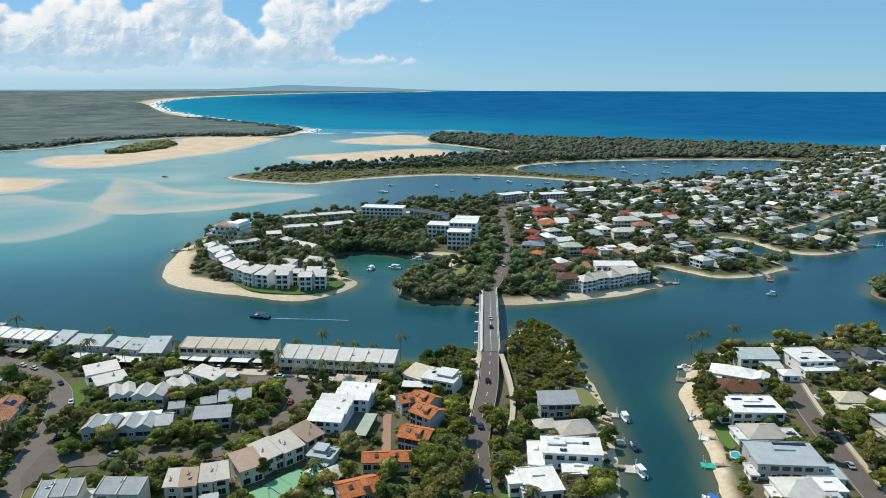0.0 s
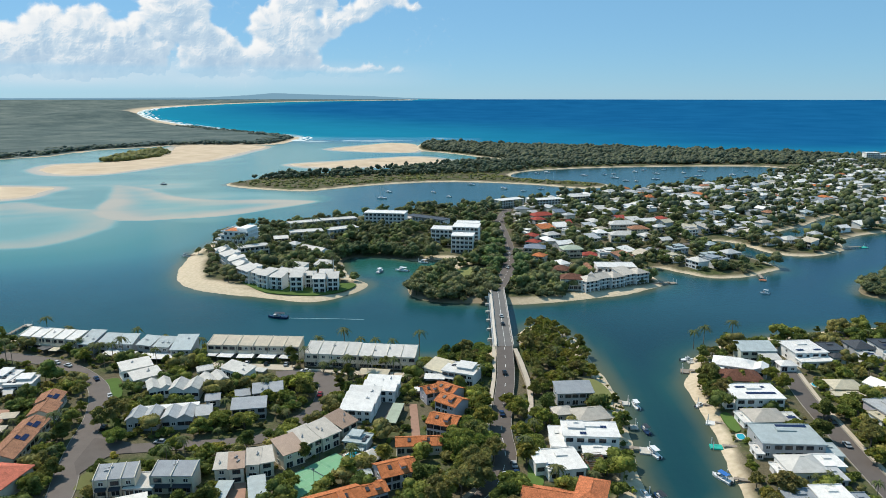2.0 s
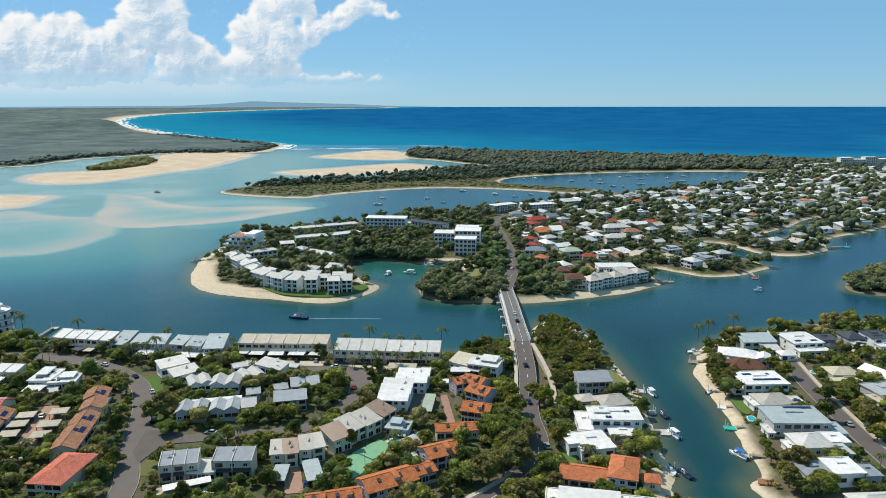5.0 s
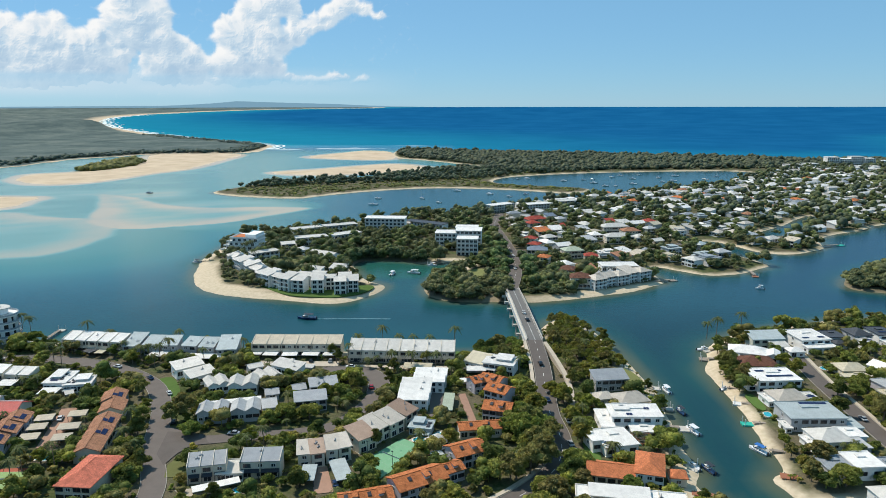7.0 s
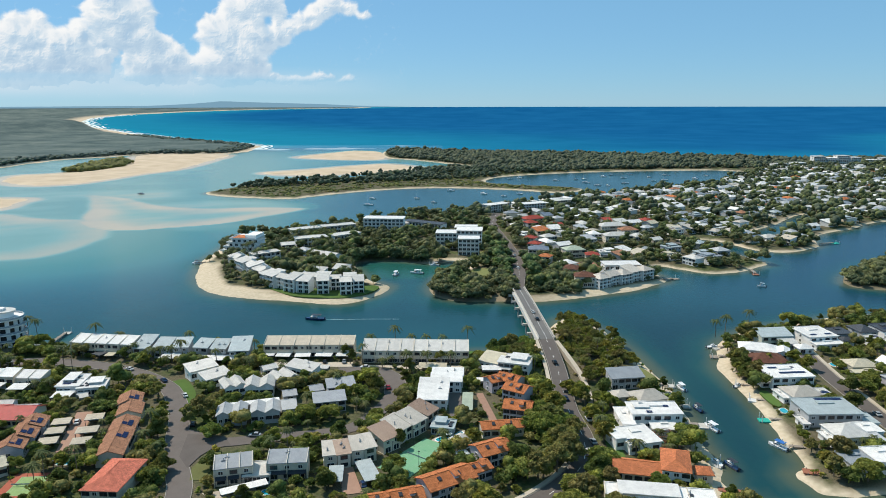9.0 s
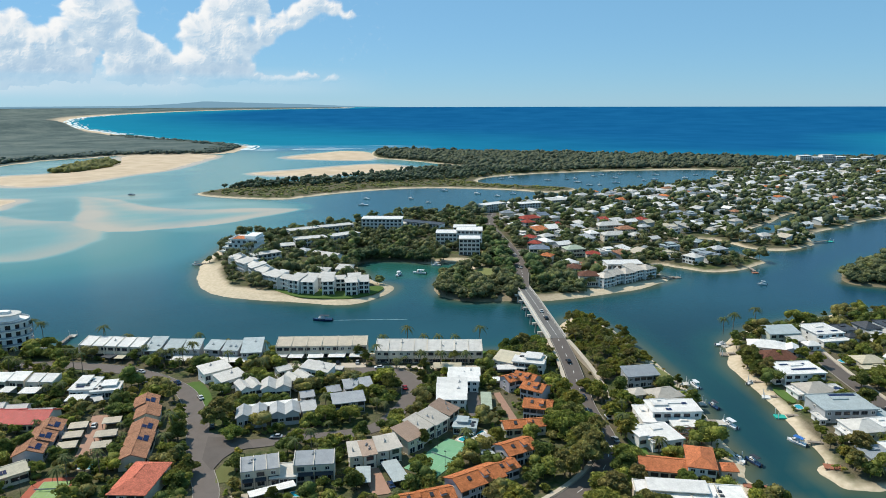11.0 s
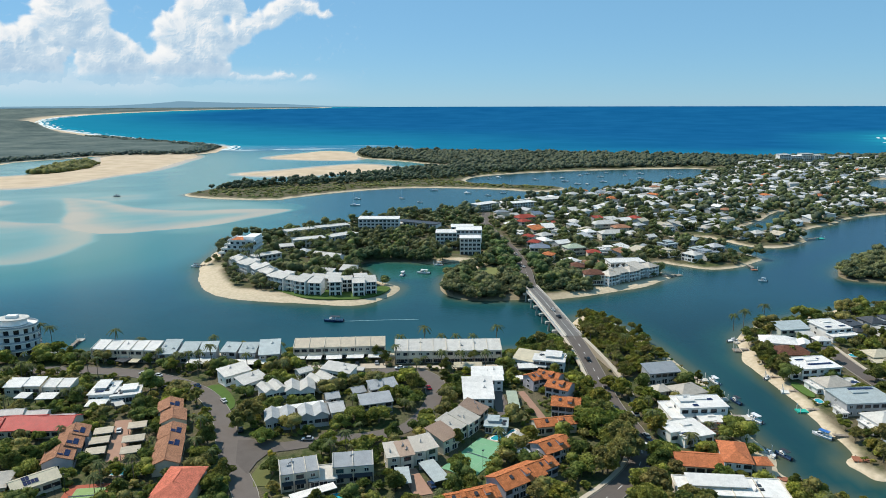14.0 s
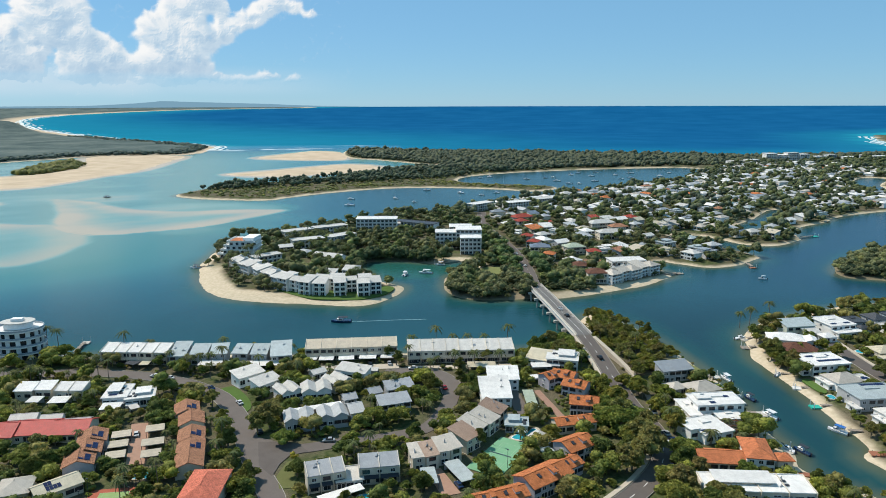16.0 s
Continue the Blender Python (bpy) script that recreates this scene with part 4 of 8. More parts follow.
def bridge():
    root = thing("road_bridge", Matrix(), "concrete two-lane road bridge over the river with a pale walkway", "bridge")
    line = line3([(60.5, 290, 6.32), (61.2, 322, 6.7), (62.2, 356, 6.7), (63.0, 389, 6.2)], 8)
    ROADS.append((line, 6.5))
    bm = bmesh.new()
    ribbon(bm, line, -3.4, 4.3, 0.03, skirt=1.1)
    part("deck", bm, PALE_ASPHALT, root, "grey asphalt bridge deck")
    bm = bmesh.new()
    ribbon(bm, line, -5.3, -3.5, 0.16, skirt=0.9)
    part("walkway", bm, PALE_CONCRETE, root, "pale concrete walkway")
    for off, w in ((-3.45, 0.14), (4.3, 0.16), (-5.35, 0.10)):
        bm = bmesh.new()
        ribbon(bm, line, off - w, off + w, 0.95 if off > -5 else 1.15, skirt=0.95 if off > -5 else 0.12)
        part("barrier" if off > -5 else "handrail", bm, CONCRETE if off > -5 else STEEL, root)
    for a, b in ((0.38, 0.50), (-2.9, -2.8), (3.7, 3.8)):
        bm = bmesh.new()
        ribbon(bm, line, a, b, 0.05)
        part("lane_line", bm, PAINT_WHITE, root)
    for p in line[::2]:
        bm = bmesh.new()
        box(bm, p[0] - 5.40, p[0] - 5.30, p[1] - 0.05, p[1] + 0.05, p[2] + 0.1, p[2] + 1.1)
        part("rail_post", bm, STEEL, root)
    for k in range(6):
        y = 303 + k * 14.5
        cx, cz = np.interp(y, line[:, 1], line[:, 0]), np.interp(y, line[:, 1], line[:, 2])
        pier = bmesh.new()
        box(pier, cx - 7.4, cx + 5.0, y - 0.8, y + 0.8, cz - 2.3, cz - 1.1)
        pier_ob = part("pier_cap", pier, CONCRETE, root, "pale concrete headstock")
        for dx in (-5.5, -1.5, 2.8):
            bm = bmesh.new()
            tube(bm, (cx + dx, y, -4), (cx + dx, y, cz - 2.3), 0.55, 0.55, 10)
            part("column", bm, CONCRETE, pier_ob)
    return root


bridge()


def patch(name, points, z, material, label, category, thick=0.5, kind="", n=3):
    """A flat piece of ground with a rounded outline."""
    p = smooth(points, n) if n > 1 else np.array(points, float)
    if sum(a[0] * b[1] - b[0] * a[1] for a, b in zip(p, np.roll(p, -1, 0))) < 0:
        p = p[::-1]
    bm = bmesh.new()
    slab(bm, [(a, b, z) for a, b in p], thick)
    ob = new(name, mesh_of(name, bm, material))
    PATCHES.append(np.array(p))
    return tagged(ob, label, category, kind=kind)


PATCHES = []
patch("lawn", [(-99, 420), (-93, 409), (-78, 394), (-60, 389), (-46, 388), (-32, 397), (-25, 411), (-31, 417), (-46, 410), (-66, 411)], 2.06, LAWN, "mown green lawn before the apartments", "lawn", kind="structure")
patch("lawn", [(43, 458), (60, 456), (59, 430), (44, 420), (36, 438)], 2.06, DRY_LAWN, "dry sunlit park lawn", "lawn", kind="structure")
patch("lawn", [(-112, 255), (-104, 241), (-100, 232), (-96, 236), (-98, 246), (-106, 260)], 2.04, LAWN, "green verge beside the street", "lawn", kind="structure")
patch("lawn", [(62, 194), (60, 178), (64, 176), (66, 192)], 2.04, LAWN, "green verge beside the road", "lawn", kind="structure")
patch("lawn", [(138, 229), (142, 229.5), (141, 217), (137.5, 216)], 2.04, LAWN, "small green garden lawn by the beach", "lawn", kind="structure")
patch("lawn", [(88, 258), (97, 262), (101, 246), (97, 238), (90, 244)], 2.04, DRY_LAWN, "dry lawn by the sandy bank", "lawn", kind="structure")
patch("lawn", [(15, 286), (26, 286), (27, 276), (17, 277)], 2.04, LAWN, "small lawn by the river", "lawn", kind="structure")
patch("driveway", [(-139, 229), (-133, 229), (-125, 197), (-132, 196)], 2.05, BRICK_PAVE, "brick-paved drive between carports", "driveway", n=1, kind="structure")
patch("driveway", [(-33, 178), (-28, 179), (-24, 163), (-30, 162)], 2.05, BRICK_PAVE, "orange brick-paved courtyard", "driveway", n=1, kind="structure")
patch("driveway", [(8, 240), (13, 240), (13, 212), (7, 212)], 2.03, ASPHALT, "grey asphalt drive beside the white block", "driveway", n=1, kind="structure")
patch("driveway", [(-74, 166), (-70, 162), (-57, 165), (-58, 169)], 2.03, PAVING, "pale paved terrace", "driveway", n=1, kind="structure")
patch("driveway", [(19.5, 236), (22.5, 236.5), (25.5, 205), (22.5, 204.5)], 2.03, BRICK_PAVE, "paved courtyard between terracotta roofs", "driveway", n=1, kind="structure")
patch("driveway", [(-75, 279), (-34, 276), (-34, 270), (-75, 273)], 2.03, PAVING, "pale paved drive before the carports", "driveway", n=1, kind="structure")
patch("driveway", [(-30, 272), (18, 268), (17, 263), (-12, 266)], 2.0, PAVING, "pale paved forecourt", "driveway", n=1, kind="structure")

patch("junction", [(-90, 207), (-84, 206), (-76, 204), (-72, 197), (-78, 195.5), (-81, 190), (-83, 182), (-88, 190)], 2.056, ASPHALT, "", "road", n=1, kind="structure")
patch("verge", [(-79, 190.5), (-74.5, 193.5), (-73.5, 186), (-76, 174), (-80, 174), (-81.5, 182)], 2.08, DRY_LAWN, "", "lawn", n=1, kind="structure")


def court(corners, surface, border, label, net=True):
    """A tennis court: border, playing surface, lines, net and posts."""
    a, b, c, d = (np.array(p, float) for p in corners)
    ux, uy = (b - a), (d - a)
    lx, ly = np.linalg.norm(ux), np.linalg.norm(uy)
    root = thing("tennis_court", Matrix.LocRotScale((*(a + b + c + d) / 4, 2.08), Euler((0, 0, math.atan2(ux[1], ux[0]))), None), label, "tennis court", kind="structure")
    PATCHES.append(np.array([a, b, c, d]))
    bm = bmesh.new()
    box(bm, -lx / 2, lx / 2, -ly / 2, ly / 2, -0.5, 0)
    part("border", bm, border, root)
    bm = bmesh.new()
    w, l = lx * 0.30, ly * 0.36
    box(bm, -w, w, -l, l, 0, 0.012)
    part("playing_surface", bm, surface, root)
    for x0, x1, y0, y1 in ((-w, w, -l, -l + 0.1), (-w, w, l - 0.1, l), (-w, -w + 0.1, -l, l), (w - 0.1, w, -l, l), (-w * 0.75, -w * 0.75 + 0.08, -l, l), (w * 0.75, w * 0.75 + 0.08, -l, l), (-w * 0.75, w * 0.75, l * 0.5, l * 0.5 + 0.08), (-w * 0.75, w * 0.75, -l * 0.5, -l * 0.5 + 0.08), (-0.04, 0.04, -l * 0.5, l * 0.5)):
        bm = bmesh.new()
        box(bm, x0, x1, y0, y1, 0.012, 0.022)
        part("court_line", bm, FADED_LINE, root)
    if net:
        bm = bmesh.new()
        box(bm, -w - 0.4, w + 0.4, -0.02, 0.02, 0.45, 0.95)
        part("net", bm, GREYWALL, root)
    for px in (-lx / 2 + 0.5, lx / 2 - 0.5):
        for py in (-ly * 0.22, ly * 0.22):
            bm = bmesh.new()
            tube(bm, (px, py, 0), (px, py, 6.5), 0.09, 0.06, 6)
            box(bm, px - 0.3, px + 0.3, py - 0.2, py + 0.2, 6.4, 6.6)
            part("light_pole", bm, DARK_TRIM, root)


court([(-19.4, 177.7), (-10, 169.7), (6.0, 189.9), (-3.4, 197.9)], COURT_GREEN, COURT_GREEN, "worn green hard tennis court with a net and light poles")
court([(-138, 166), (-123, 166), (-123, 182), (-138, 182)], COURT_LIME, COURT_RED, "green tennis court with a red border")


def pool(points, label):
    root = thing("swimming_pool", Matrix(), label, "swimming pool", "swimming pools")
    p = smooth(points, 3)
    c = p.mean(0)
    PATCHES.append(c + (p - c) * 1.25)
    for name, grow, z, m in (("surround", 1.28, 2.07, PAVING), ("coping", 1.08, 2.10, PAINT_WHITE), ("water", 1.0, 2.115, POOL)):
        bm = bmesh.new()
        q = c + (p - c) * grow
        if sum(a[0] * b[1] - b[0] * a[1] for a, b in zip(q, np.roll(q, -1, 0))) < 0:
            q = q[::-1]
        slab(bm, [(a, b, z) for a, b in q], 0.4 if name == "surround" else 0.03)
        part(name, bm, m, root)


pool([(0.5, 196), (3, 198.5), (6, 198), (9.5, 202), (11, 200), (8, 194.5), (4, 194)], "blue kidney-shaped swimming pool with pale paving")
pool([(-128.5, 188), (-127, 191.5), (-121, 191.5), (-119.5, 188.5), (-124, 187)], "turquoise swimming pool among palms")
pool([(-55, 166.5), (-51, 166.5), (-51, 164), (-55, 164)], "small turquoise swimming pool behind the row")
pool([(187, 258.6), (190.5, 259.4), (190, 255.6), (187, 255.4)], "turquoise swimming pool beside a house")
pool([(137.6, 212.6), (140, 213), (139.6, 209.6), (137.2, 209.4)], "blue swimming pool above the beach")
# ---- buildings ----
def rounded_tower():
    """A block of flats with round terraces, each floor a slab, a glazed ring and a parapet."""
    root = thing("apartment_tower", pose(-212.5, 315, GZ), "white round-fronted apartment tower with terraces on every floor", "apartments")
    FOOTPRINTS.append((-213, 314, 0.0, 15, 12))

    def oval(rx, ry, n=28):
        return [(rx * math.cos(2 * math.pi * k / n), ry * math.sin(2 * math.pi * k / n)) for k in range(n)]

    def ring(name, rx, ry, z0, z1, m):
        bm = bmesh.new()
        slab(bm, [(a, b, z1) for a, b in oval(rx, ry)], z1 - z0)
        return part(name, bm, m, root)

    for f in range(4):
        g = 0.86 - 0.02 * f
        ring("floor_slab", 14 * g, 11 * g, f * 3.6 + 2.7, f * 3.6 + 3.28, PAINT_WHITE)
        ring("glazing", 12.2 * g, 9.4 * g, f * 3.6, f * 3.6 + 2.7, GLASS)
        for k in range(14):
            a = 2 * math.pi * k / 14
            bm = bmesh.new()
            box(bm, -0.3, 0.3, -0.95, 0.95, f * 3.6, f * 3.6 + 2.69)
            bmesh.ops.rotate(bm, verts=bm.verts, cent=(0, 0, 0), matrix=Matrix.Rotation(a, 3, "Z"))
            bmesh.ops.translate(bm, verts=bm.verts, vec=(12.4 * g * math.cos(a), 9.6 * g * math.sin(a), 0))
            part("pillar", bm, WHITE, root)
        bm = bmesh.new()
        o, i = oval(14 * g, 11 * g), oval(13.7 * g, 10.7 * g)
        z0, z1 = f * 3.6 + 3.3, f * 3.6 + 4.15
        rings = [[bm.verts.new((*p, z)) for p in line] for line, z in ((o, z0), (o, z1), (i, z1), (i, z0))]
        for k in range(len(o)):
            j = (k + 1) % len(o)
            for p, q in zip(rings, rings[1:] + rings[:1]):
                bm.faces.new((p[k], p[j], q[j], q[k]))
        part("parapet", bm, GLASS_RAIL, root, "pale blue glass balustrade")
    ring("penthouse", 6.5, 4.8, 14.4, 17.2, WHITE)
    ring("roof", 7.6, 5.6, 17.2, 17.6, PALE_METAL)
    bm = bmesh.new()
    box(bm, -2.5, 2.5, -1.6, 1.6, 17.6, 18.9)
    part("lift_house", bm, WHITE, root)


rounded_tower()


def terraced_hotel():
    """Stepped white hotel at the point: each floor set back, orange-tiled top terrace."""
    root = thing("terraced_hotel", pose(-138, 533, GZ, 0, 0, -12), "white stepped waterfront hotel with an orange top terrace", "hotel")
    FOOTPRINTS.append((-138, 533, radians(-12), 15, 15))
    for f in range(4):
        x0, x1, z = -15 + 2.4 * f, 14, f * 3.2
        bm = bmesh.new()
        box(bm, x0 + 1.6, x1 - 1, -11 + f * 0.7, 12, z, z + 2.9)
        part("storey", bm, WHITE, root)
        bm = bmesh.new()
        box(bm, x0, x1, -12.4 + f * 0.7, 12.5, z + 2.9, z + 3.2)
        box(bm, x0, x0 + 0.25, -12.4 + f * 0.7, 12.5, z + 3.2, z + 4.0)
        box(bm, x0, x1, -12.4 + f * 0.7, -12.15 + f * 0.7, z + 3.2, z + 4.0)
        part("terrace", bm, PAINT_WHITE, root)
        for k in range(5):
            piece("window", GLASS_DOOR, root, pose(x0 + 3.5 + k * 4.6, -11.02 + f * 0.7, z + 1.4))
        for k in range(4):
            piece("window", GLASS_DOOR, root, pose(x0 + 1.58, -7 + k * 5, z + 1.4, 0, 0, -90))
    bm = bmesh.new()
    slab(bm, [(-6, -7, 13.2), (6, -7, 13.2), (6, 6, 13.2), (-6, 6, 13.2)], 0.15)
    part("tiled_terrace", bm, TERRACOTTA, root, "orange tiled top terrace")
    bm = bmesh.new()
    box(bm, 4, 13, -6, 11, 12.8, 15.2)
    part("penthouse", bm, WHITE, root)


terraced_hotel()
# waterfront rows
house(-154.6, 297.9, -11, 31.5, 8.1, 7.8, "skillion", CREAM, WHITE_METAL, units=5)
house(-134.3, 293.9, -7, 7.1, 12.1, 7, "skillion", GREYWALL, BLUE_METAL)
house(-125.2, 293.2, -7, 7.2, 8.6, 7, "skillion", GREYWALL, BLUE_METAL)
house(-116.4, 292.5, -1, 7.2, 8.6, 7, "skillion", GREYWALL, BLUE_METAL)
house(-105.9, 290.9, -13, 6.9, 7.9, 7, "skillion", GREYWALL, BLUE_METAL)
house(-97.4, 289.0, -7, 7.1, 8.5, 7, "skillion", GREYWALL, BLUE_METAL)
house(-87.7, 287.4, 2, 8.9, 12.5, 7, "skillion", GREYWALL, BLUE_METAL)
canopy(-117.2, 284.3, -10, 15.1, 6.5, 4.2, WHITE_METAL)
canopy(-96.6, 280.6, -3, 19.1, 6.5, 4.2, WHITE_METAL)
canopy(-154.5, 290.6, -30, 5.6, 6.1, 4.5, DARK_METAL)
canopy(-148.9, 290.4, -7, 4.2, 8.8, 4.5, CREAM_METAL)
house(-55.0, 289.0, -3, 43.0, 8.2, 7.8, "skillion", CREAM, TAN_METAL, units=6)
canopy(-73.2, 284.0, -7, 4.5, 6.8, 4.6, WHITE_METAL)
canopy(-66.8, 282.5, -7, 6.8, 6.7, 4.6, WHITE_METAL)
canopy(-57.7, 281.7, -1, 7.3, 6.7, 4.6, WHITE_METAL)
canopy(-47.7, 281.6, -7, 7.9, 6.8, 4.6, WHITE_METAL)
canopy(-38.7, 281.2, -7, 6.1, 6.8, 4.6, WHITE_METAL)
house(-17.2, 279.4, -5, 23.9, 10.1, 7.8, "skillion", CREAM, PALE_METAL, units=4)
house(7.7, 276.8, -5, 25.6, 9.6, 7.8, "skillion", CREAM, PALE_METAL, units=4)
house(30.5, 265.9, -34, 9.6, 8.6, 5.6, "skillion", WHITE, CREAM_METAL)
house(40.3, 260.9, -22, 13.7, 10.2, 6.8, "flat", WHITE, WHITE_METAL)
canopy(28.9, 257.1, -3, 8.7, 5.4, 5, WHITE_METAL)
canopy(2.9, 263.1, -7, 12.9, 6.3, 4.5, CREAM_METAL)
# long white row with a sawtooth roof, and sheds
for x, y, w, eave in ((0.9, 223.7, 11.4, 6.6), (1.6, 229.6, 11.8, 6.9), (2.3, 235.5, 11.8, 7.1), (7.6, 241.0, 12.6, 6.9), (8.6, 246.4, 12.9, 7.1)):
    house(x, y, -6, w, 5.7, eave, "skillion", WHITE, WHITE_METAL)
canopy(14.8, 223.6, -7, 4.4, 16.3, 4.5, GREEN_METAL)
# white gabled houses
house(-100.3, 264.0, 37, 12.2, 6.9, 6.2, "skillion", WHITE, PALE_METAL)
house(-91.6, 254.0, 42, 11.3, 6.3, 6.2, "skillion", WHITE, PALE_METAL)
house(-82.0, 244.3, 28, 8.5, 9.5, 6.3, "twin", WHITE, PALE_METAL)
house(-70.5, 243.5, 6, 11.5, 9.5, 6.3, "twin", WHITE, PALE_METAL)
house(-62.0, 251.6, 35, 8.5, 9.5, 6.3, "twin", WHITE, PALE_METAL)
house(-54.9, 260.9, -31, 14.3, 6.0, 6.3, "skillion", WHITE, PALE_METAL)
house(-70.6, 264.2, 30, 6, 5, 5.1, "gable", WHITE, PALE_METAL)
canopy(-46.3, 263.9, -15, 5, 4, 4.8, PALE_METAL)
house(-36.7, 239.6, 14, 11.1, 6.1, 6.5, "skillion", GREYWALL, GREY_METAL)
house(-40.0, 225.2, 11, 12.1, 6.3, 6.5, "skillion", GREYWALL, GREY_METAL)
house(-76.0, 217.2, 8, 10.5, 9, 6.3, "twin", GREYWALL, PALE_GREY)
house(-63.7, 218.6, 8, 10.5, 9, 6.3, "twin", GREYWALL, PALE_GREY)
house(-55.3, 221.1, 14, 5, 9, 6.3, "gable", GREYWALL, PALE_GREY)
canopy(-71.1, 226.4, 13, 22.5, 3.4, 5.2, WHITE_METAL)
house(-57.3, 235.8, 15, 5, 6, 4.7, "gable", GREYWALL, GREY_METAL)
house(-47.1, 240.2, 20, 5, 6, 4.7, "gable", GREYWALL, GREY_METAL)
# grey rows
house(-65.6, 173.8, 10, 11.8, 6.5, 7.8, "skillion", CREAM, GREY_METAL, units=3, balcony=True)
house(-48.6, 175.7, 1, 12.7, 6.4, 7.8, "skillion", CREAM, GREY_METAL, units=2, balcony=True)
canopy(-60.8, 165.4, 23, 14.4, 3.5, 4.2, WHITE_METAL)
house(-58.3, 174.5, 5, 8, 8, 4.7, "flat", WHITE, PALE_METAL)
# curved row of cream and brown units
house(-35.7, 181.6, 8, 4.3, 6.8, 7, "skillion", CREAM, PALE_TAN)
house(-31.6, 182.0, 14, 4.3, 6.9, 7, "skillion", CREAM, BROWN_METAL)
house(-27.0, 184.5, 9, 4.1, 7.1, 7, "skillion", CREAM, PALE_TAN)
house(-23.5, 185.8, 21, 4.2, 7.1, 7, "skillion", CREAM, PALE_TAN)
house(-17.7, 192.4, 40, 7.4, 8.5, 7, "skillion", CREAM, BROWN_METAL)
house(-13.3, 199.0, 50, 7.4, 8.5, 7, "skillion", CREAM, PALE_TAN)
house(-8.1, 203.9, 48, 7.4, 8.5, 7, "skillion", CREAM, PALE_TAN)
house(-3.2, 211.1, 55, 7.4, 8.5, 7, "skillion", CREAM, BROWN_METAL)
canopy(-32.9, 170.9, 1, 4.8, 9.9, 4.5, BLUE_METAL)
canopy(-22.7, 172.6, 18, 5.6, 13.3, 4.5, BLUE_METAL)
# pool house
house(3.9, 203.0, -14, 8.1, 6.2, 4.6, "flat", GREYWALL, BLUE_METAL)
house(9.2, 191.3, 40, 6, 6, 4.6, "hip", WHITE, PALE_METAL)
canopy(8.9, 181.2, 20, 4.5, 4, 4.5, BLUE_METAL)
# terracotta units
house(27.6, 240.3, 25, 6, 7, 6.6, "gable", LILAC, TERRACOTTA)
house(34.6, 240.7, -38, 9.5, 8.5, 6.6, "gable", LILAC, TERRACOTTA)
house(36.1, 230.1, -38, 9.5, 8.5, 6.6, "gable", LILAC, TERRACOTTA)
house(33.7, 213.6, -20, 10.5, 9, 6.6, "gable", LILAC, TERRACOTTA)
house(25.0, 200.0, 5, 15.2, 6.5, 5.4, "gable", CREAM, TERRACOTTA)
house(18.6, 180.8, 25, 11.5, 9, 6.6, "gable", LILAC, TERRACOTTA)
house(2.1, 162.4, 28, 16.5, 9.5, 6.6, "gable", LILAC, TERRACOTTA)
house(12.3, 169.6, 28, 8, 6.5, 5.8, "gable", LILAC, TERRACOTTA)
house(-10.5, 154.9, 15, 9.5, 7, 5.8, "gable", LILAC, TERRACOTTA)
house(-17.7, 153.3, 10, 7, 6, 5.8, "gable", LILAC, TERRACOTTA)
canopy(23.2, 245.4, 10, 4.5, 4, 4.5, WHITE_METAL)
canopy(28.7, 240.4, 10, 5, 4, 4.5, PALE_METAL)
# houses on the channel's west bank
house(84.0, 240.1, 5, 14.1, 7.4, 7, "skillion", GREYWALL, GREY_METAL)
house(87.4, 222.4, 12, 12.5, 10.0, 5.2, "hip", CREAM, PALE_TAN)
house(77.6, 225.8, 10, 7, 6.5, 4.7, "hip", CREAM, PALE_TAN)
villa(82, 204.5, -3, "white stepped waterside house with flat white roofs and a terrace", [(1.8, 0.8, 18.5, 10, 7.2, "flat", WHITE, WHITE_METAL), (-9.6, -0.5, 4.4, 14, 4.8, "flat", WHITE, WHITE_METAL), (3, -8.0, 9, 6, 4.4, "flat", WHITE, WHITE_METAL), (-3, 2.5, 5, 4, 8.0, "flat", WHITE, WHITE_METAL)],
      [(-1.5 + 1.1 * k, -2.6, 7.78) for k in range(2)] + [(6 + 1.1 * k, 2.2, 7.84) for k in range(2)])
villa(70.6, 188, 10, "white flat-roofed house with a roof terrace beside the road", [(1, 0, 12, 12.5, 5.3, "flat", WHITE, WHITE_METAL), (-6.6, 1.5, 3.2, 8, 6.2, "flat", WHITE, WHITE_METAL)], [(-4.0 + 1.1 * k, -3.6, 5.88) for k in range(2)])
house(65.0, 167.9, -16, 15.3, 9.5, 4.7, "gable", CREAM, ORANGE)
house(77.1, 167.1, -19, 8.5, 14.4, 7, "hip", WHITE, ORANGE)
house(85.2, 164.3, -10, 5, 5, 4.6, "hip", CREAM, ORANGE)
house(65.6, 149.0, -12, 32.5, 9.9, 5.4, "flat", CREAM, WHITE_METAL, units=4)
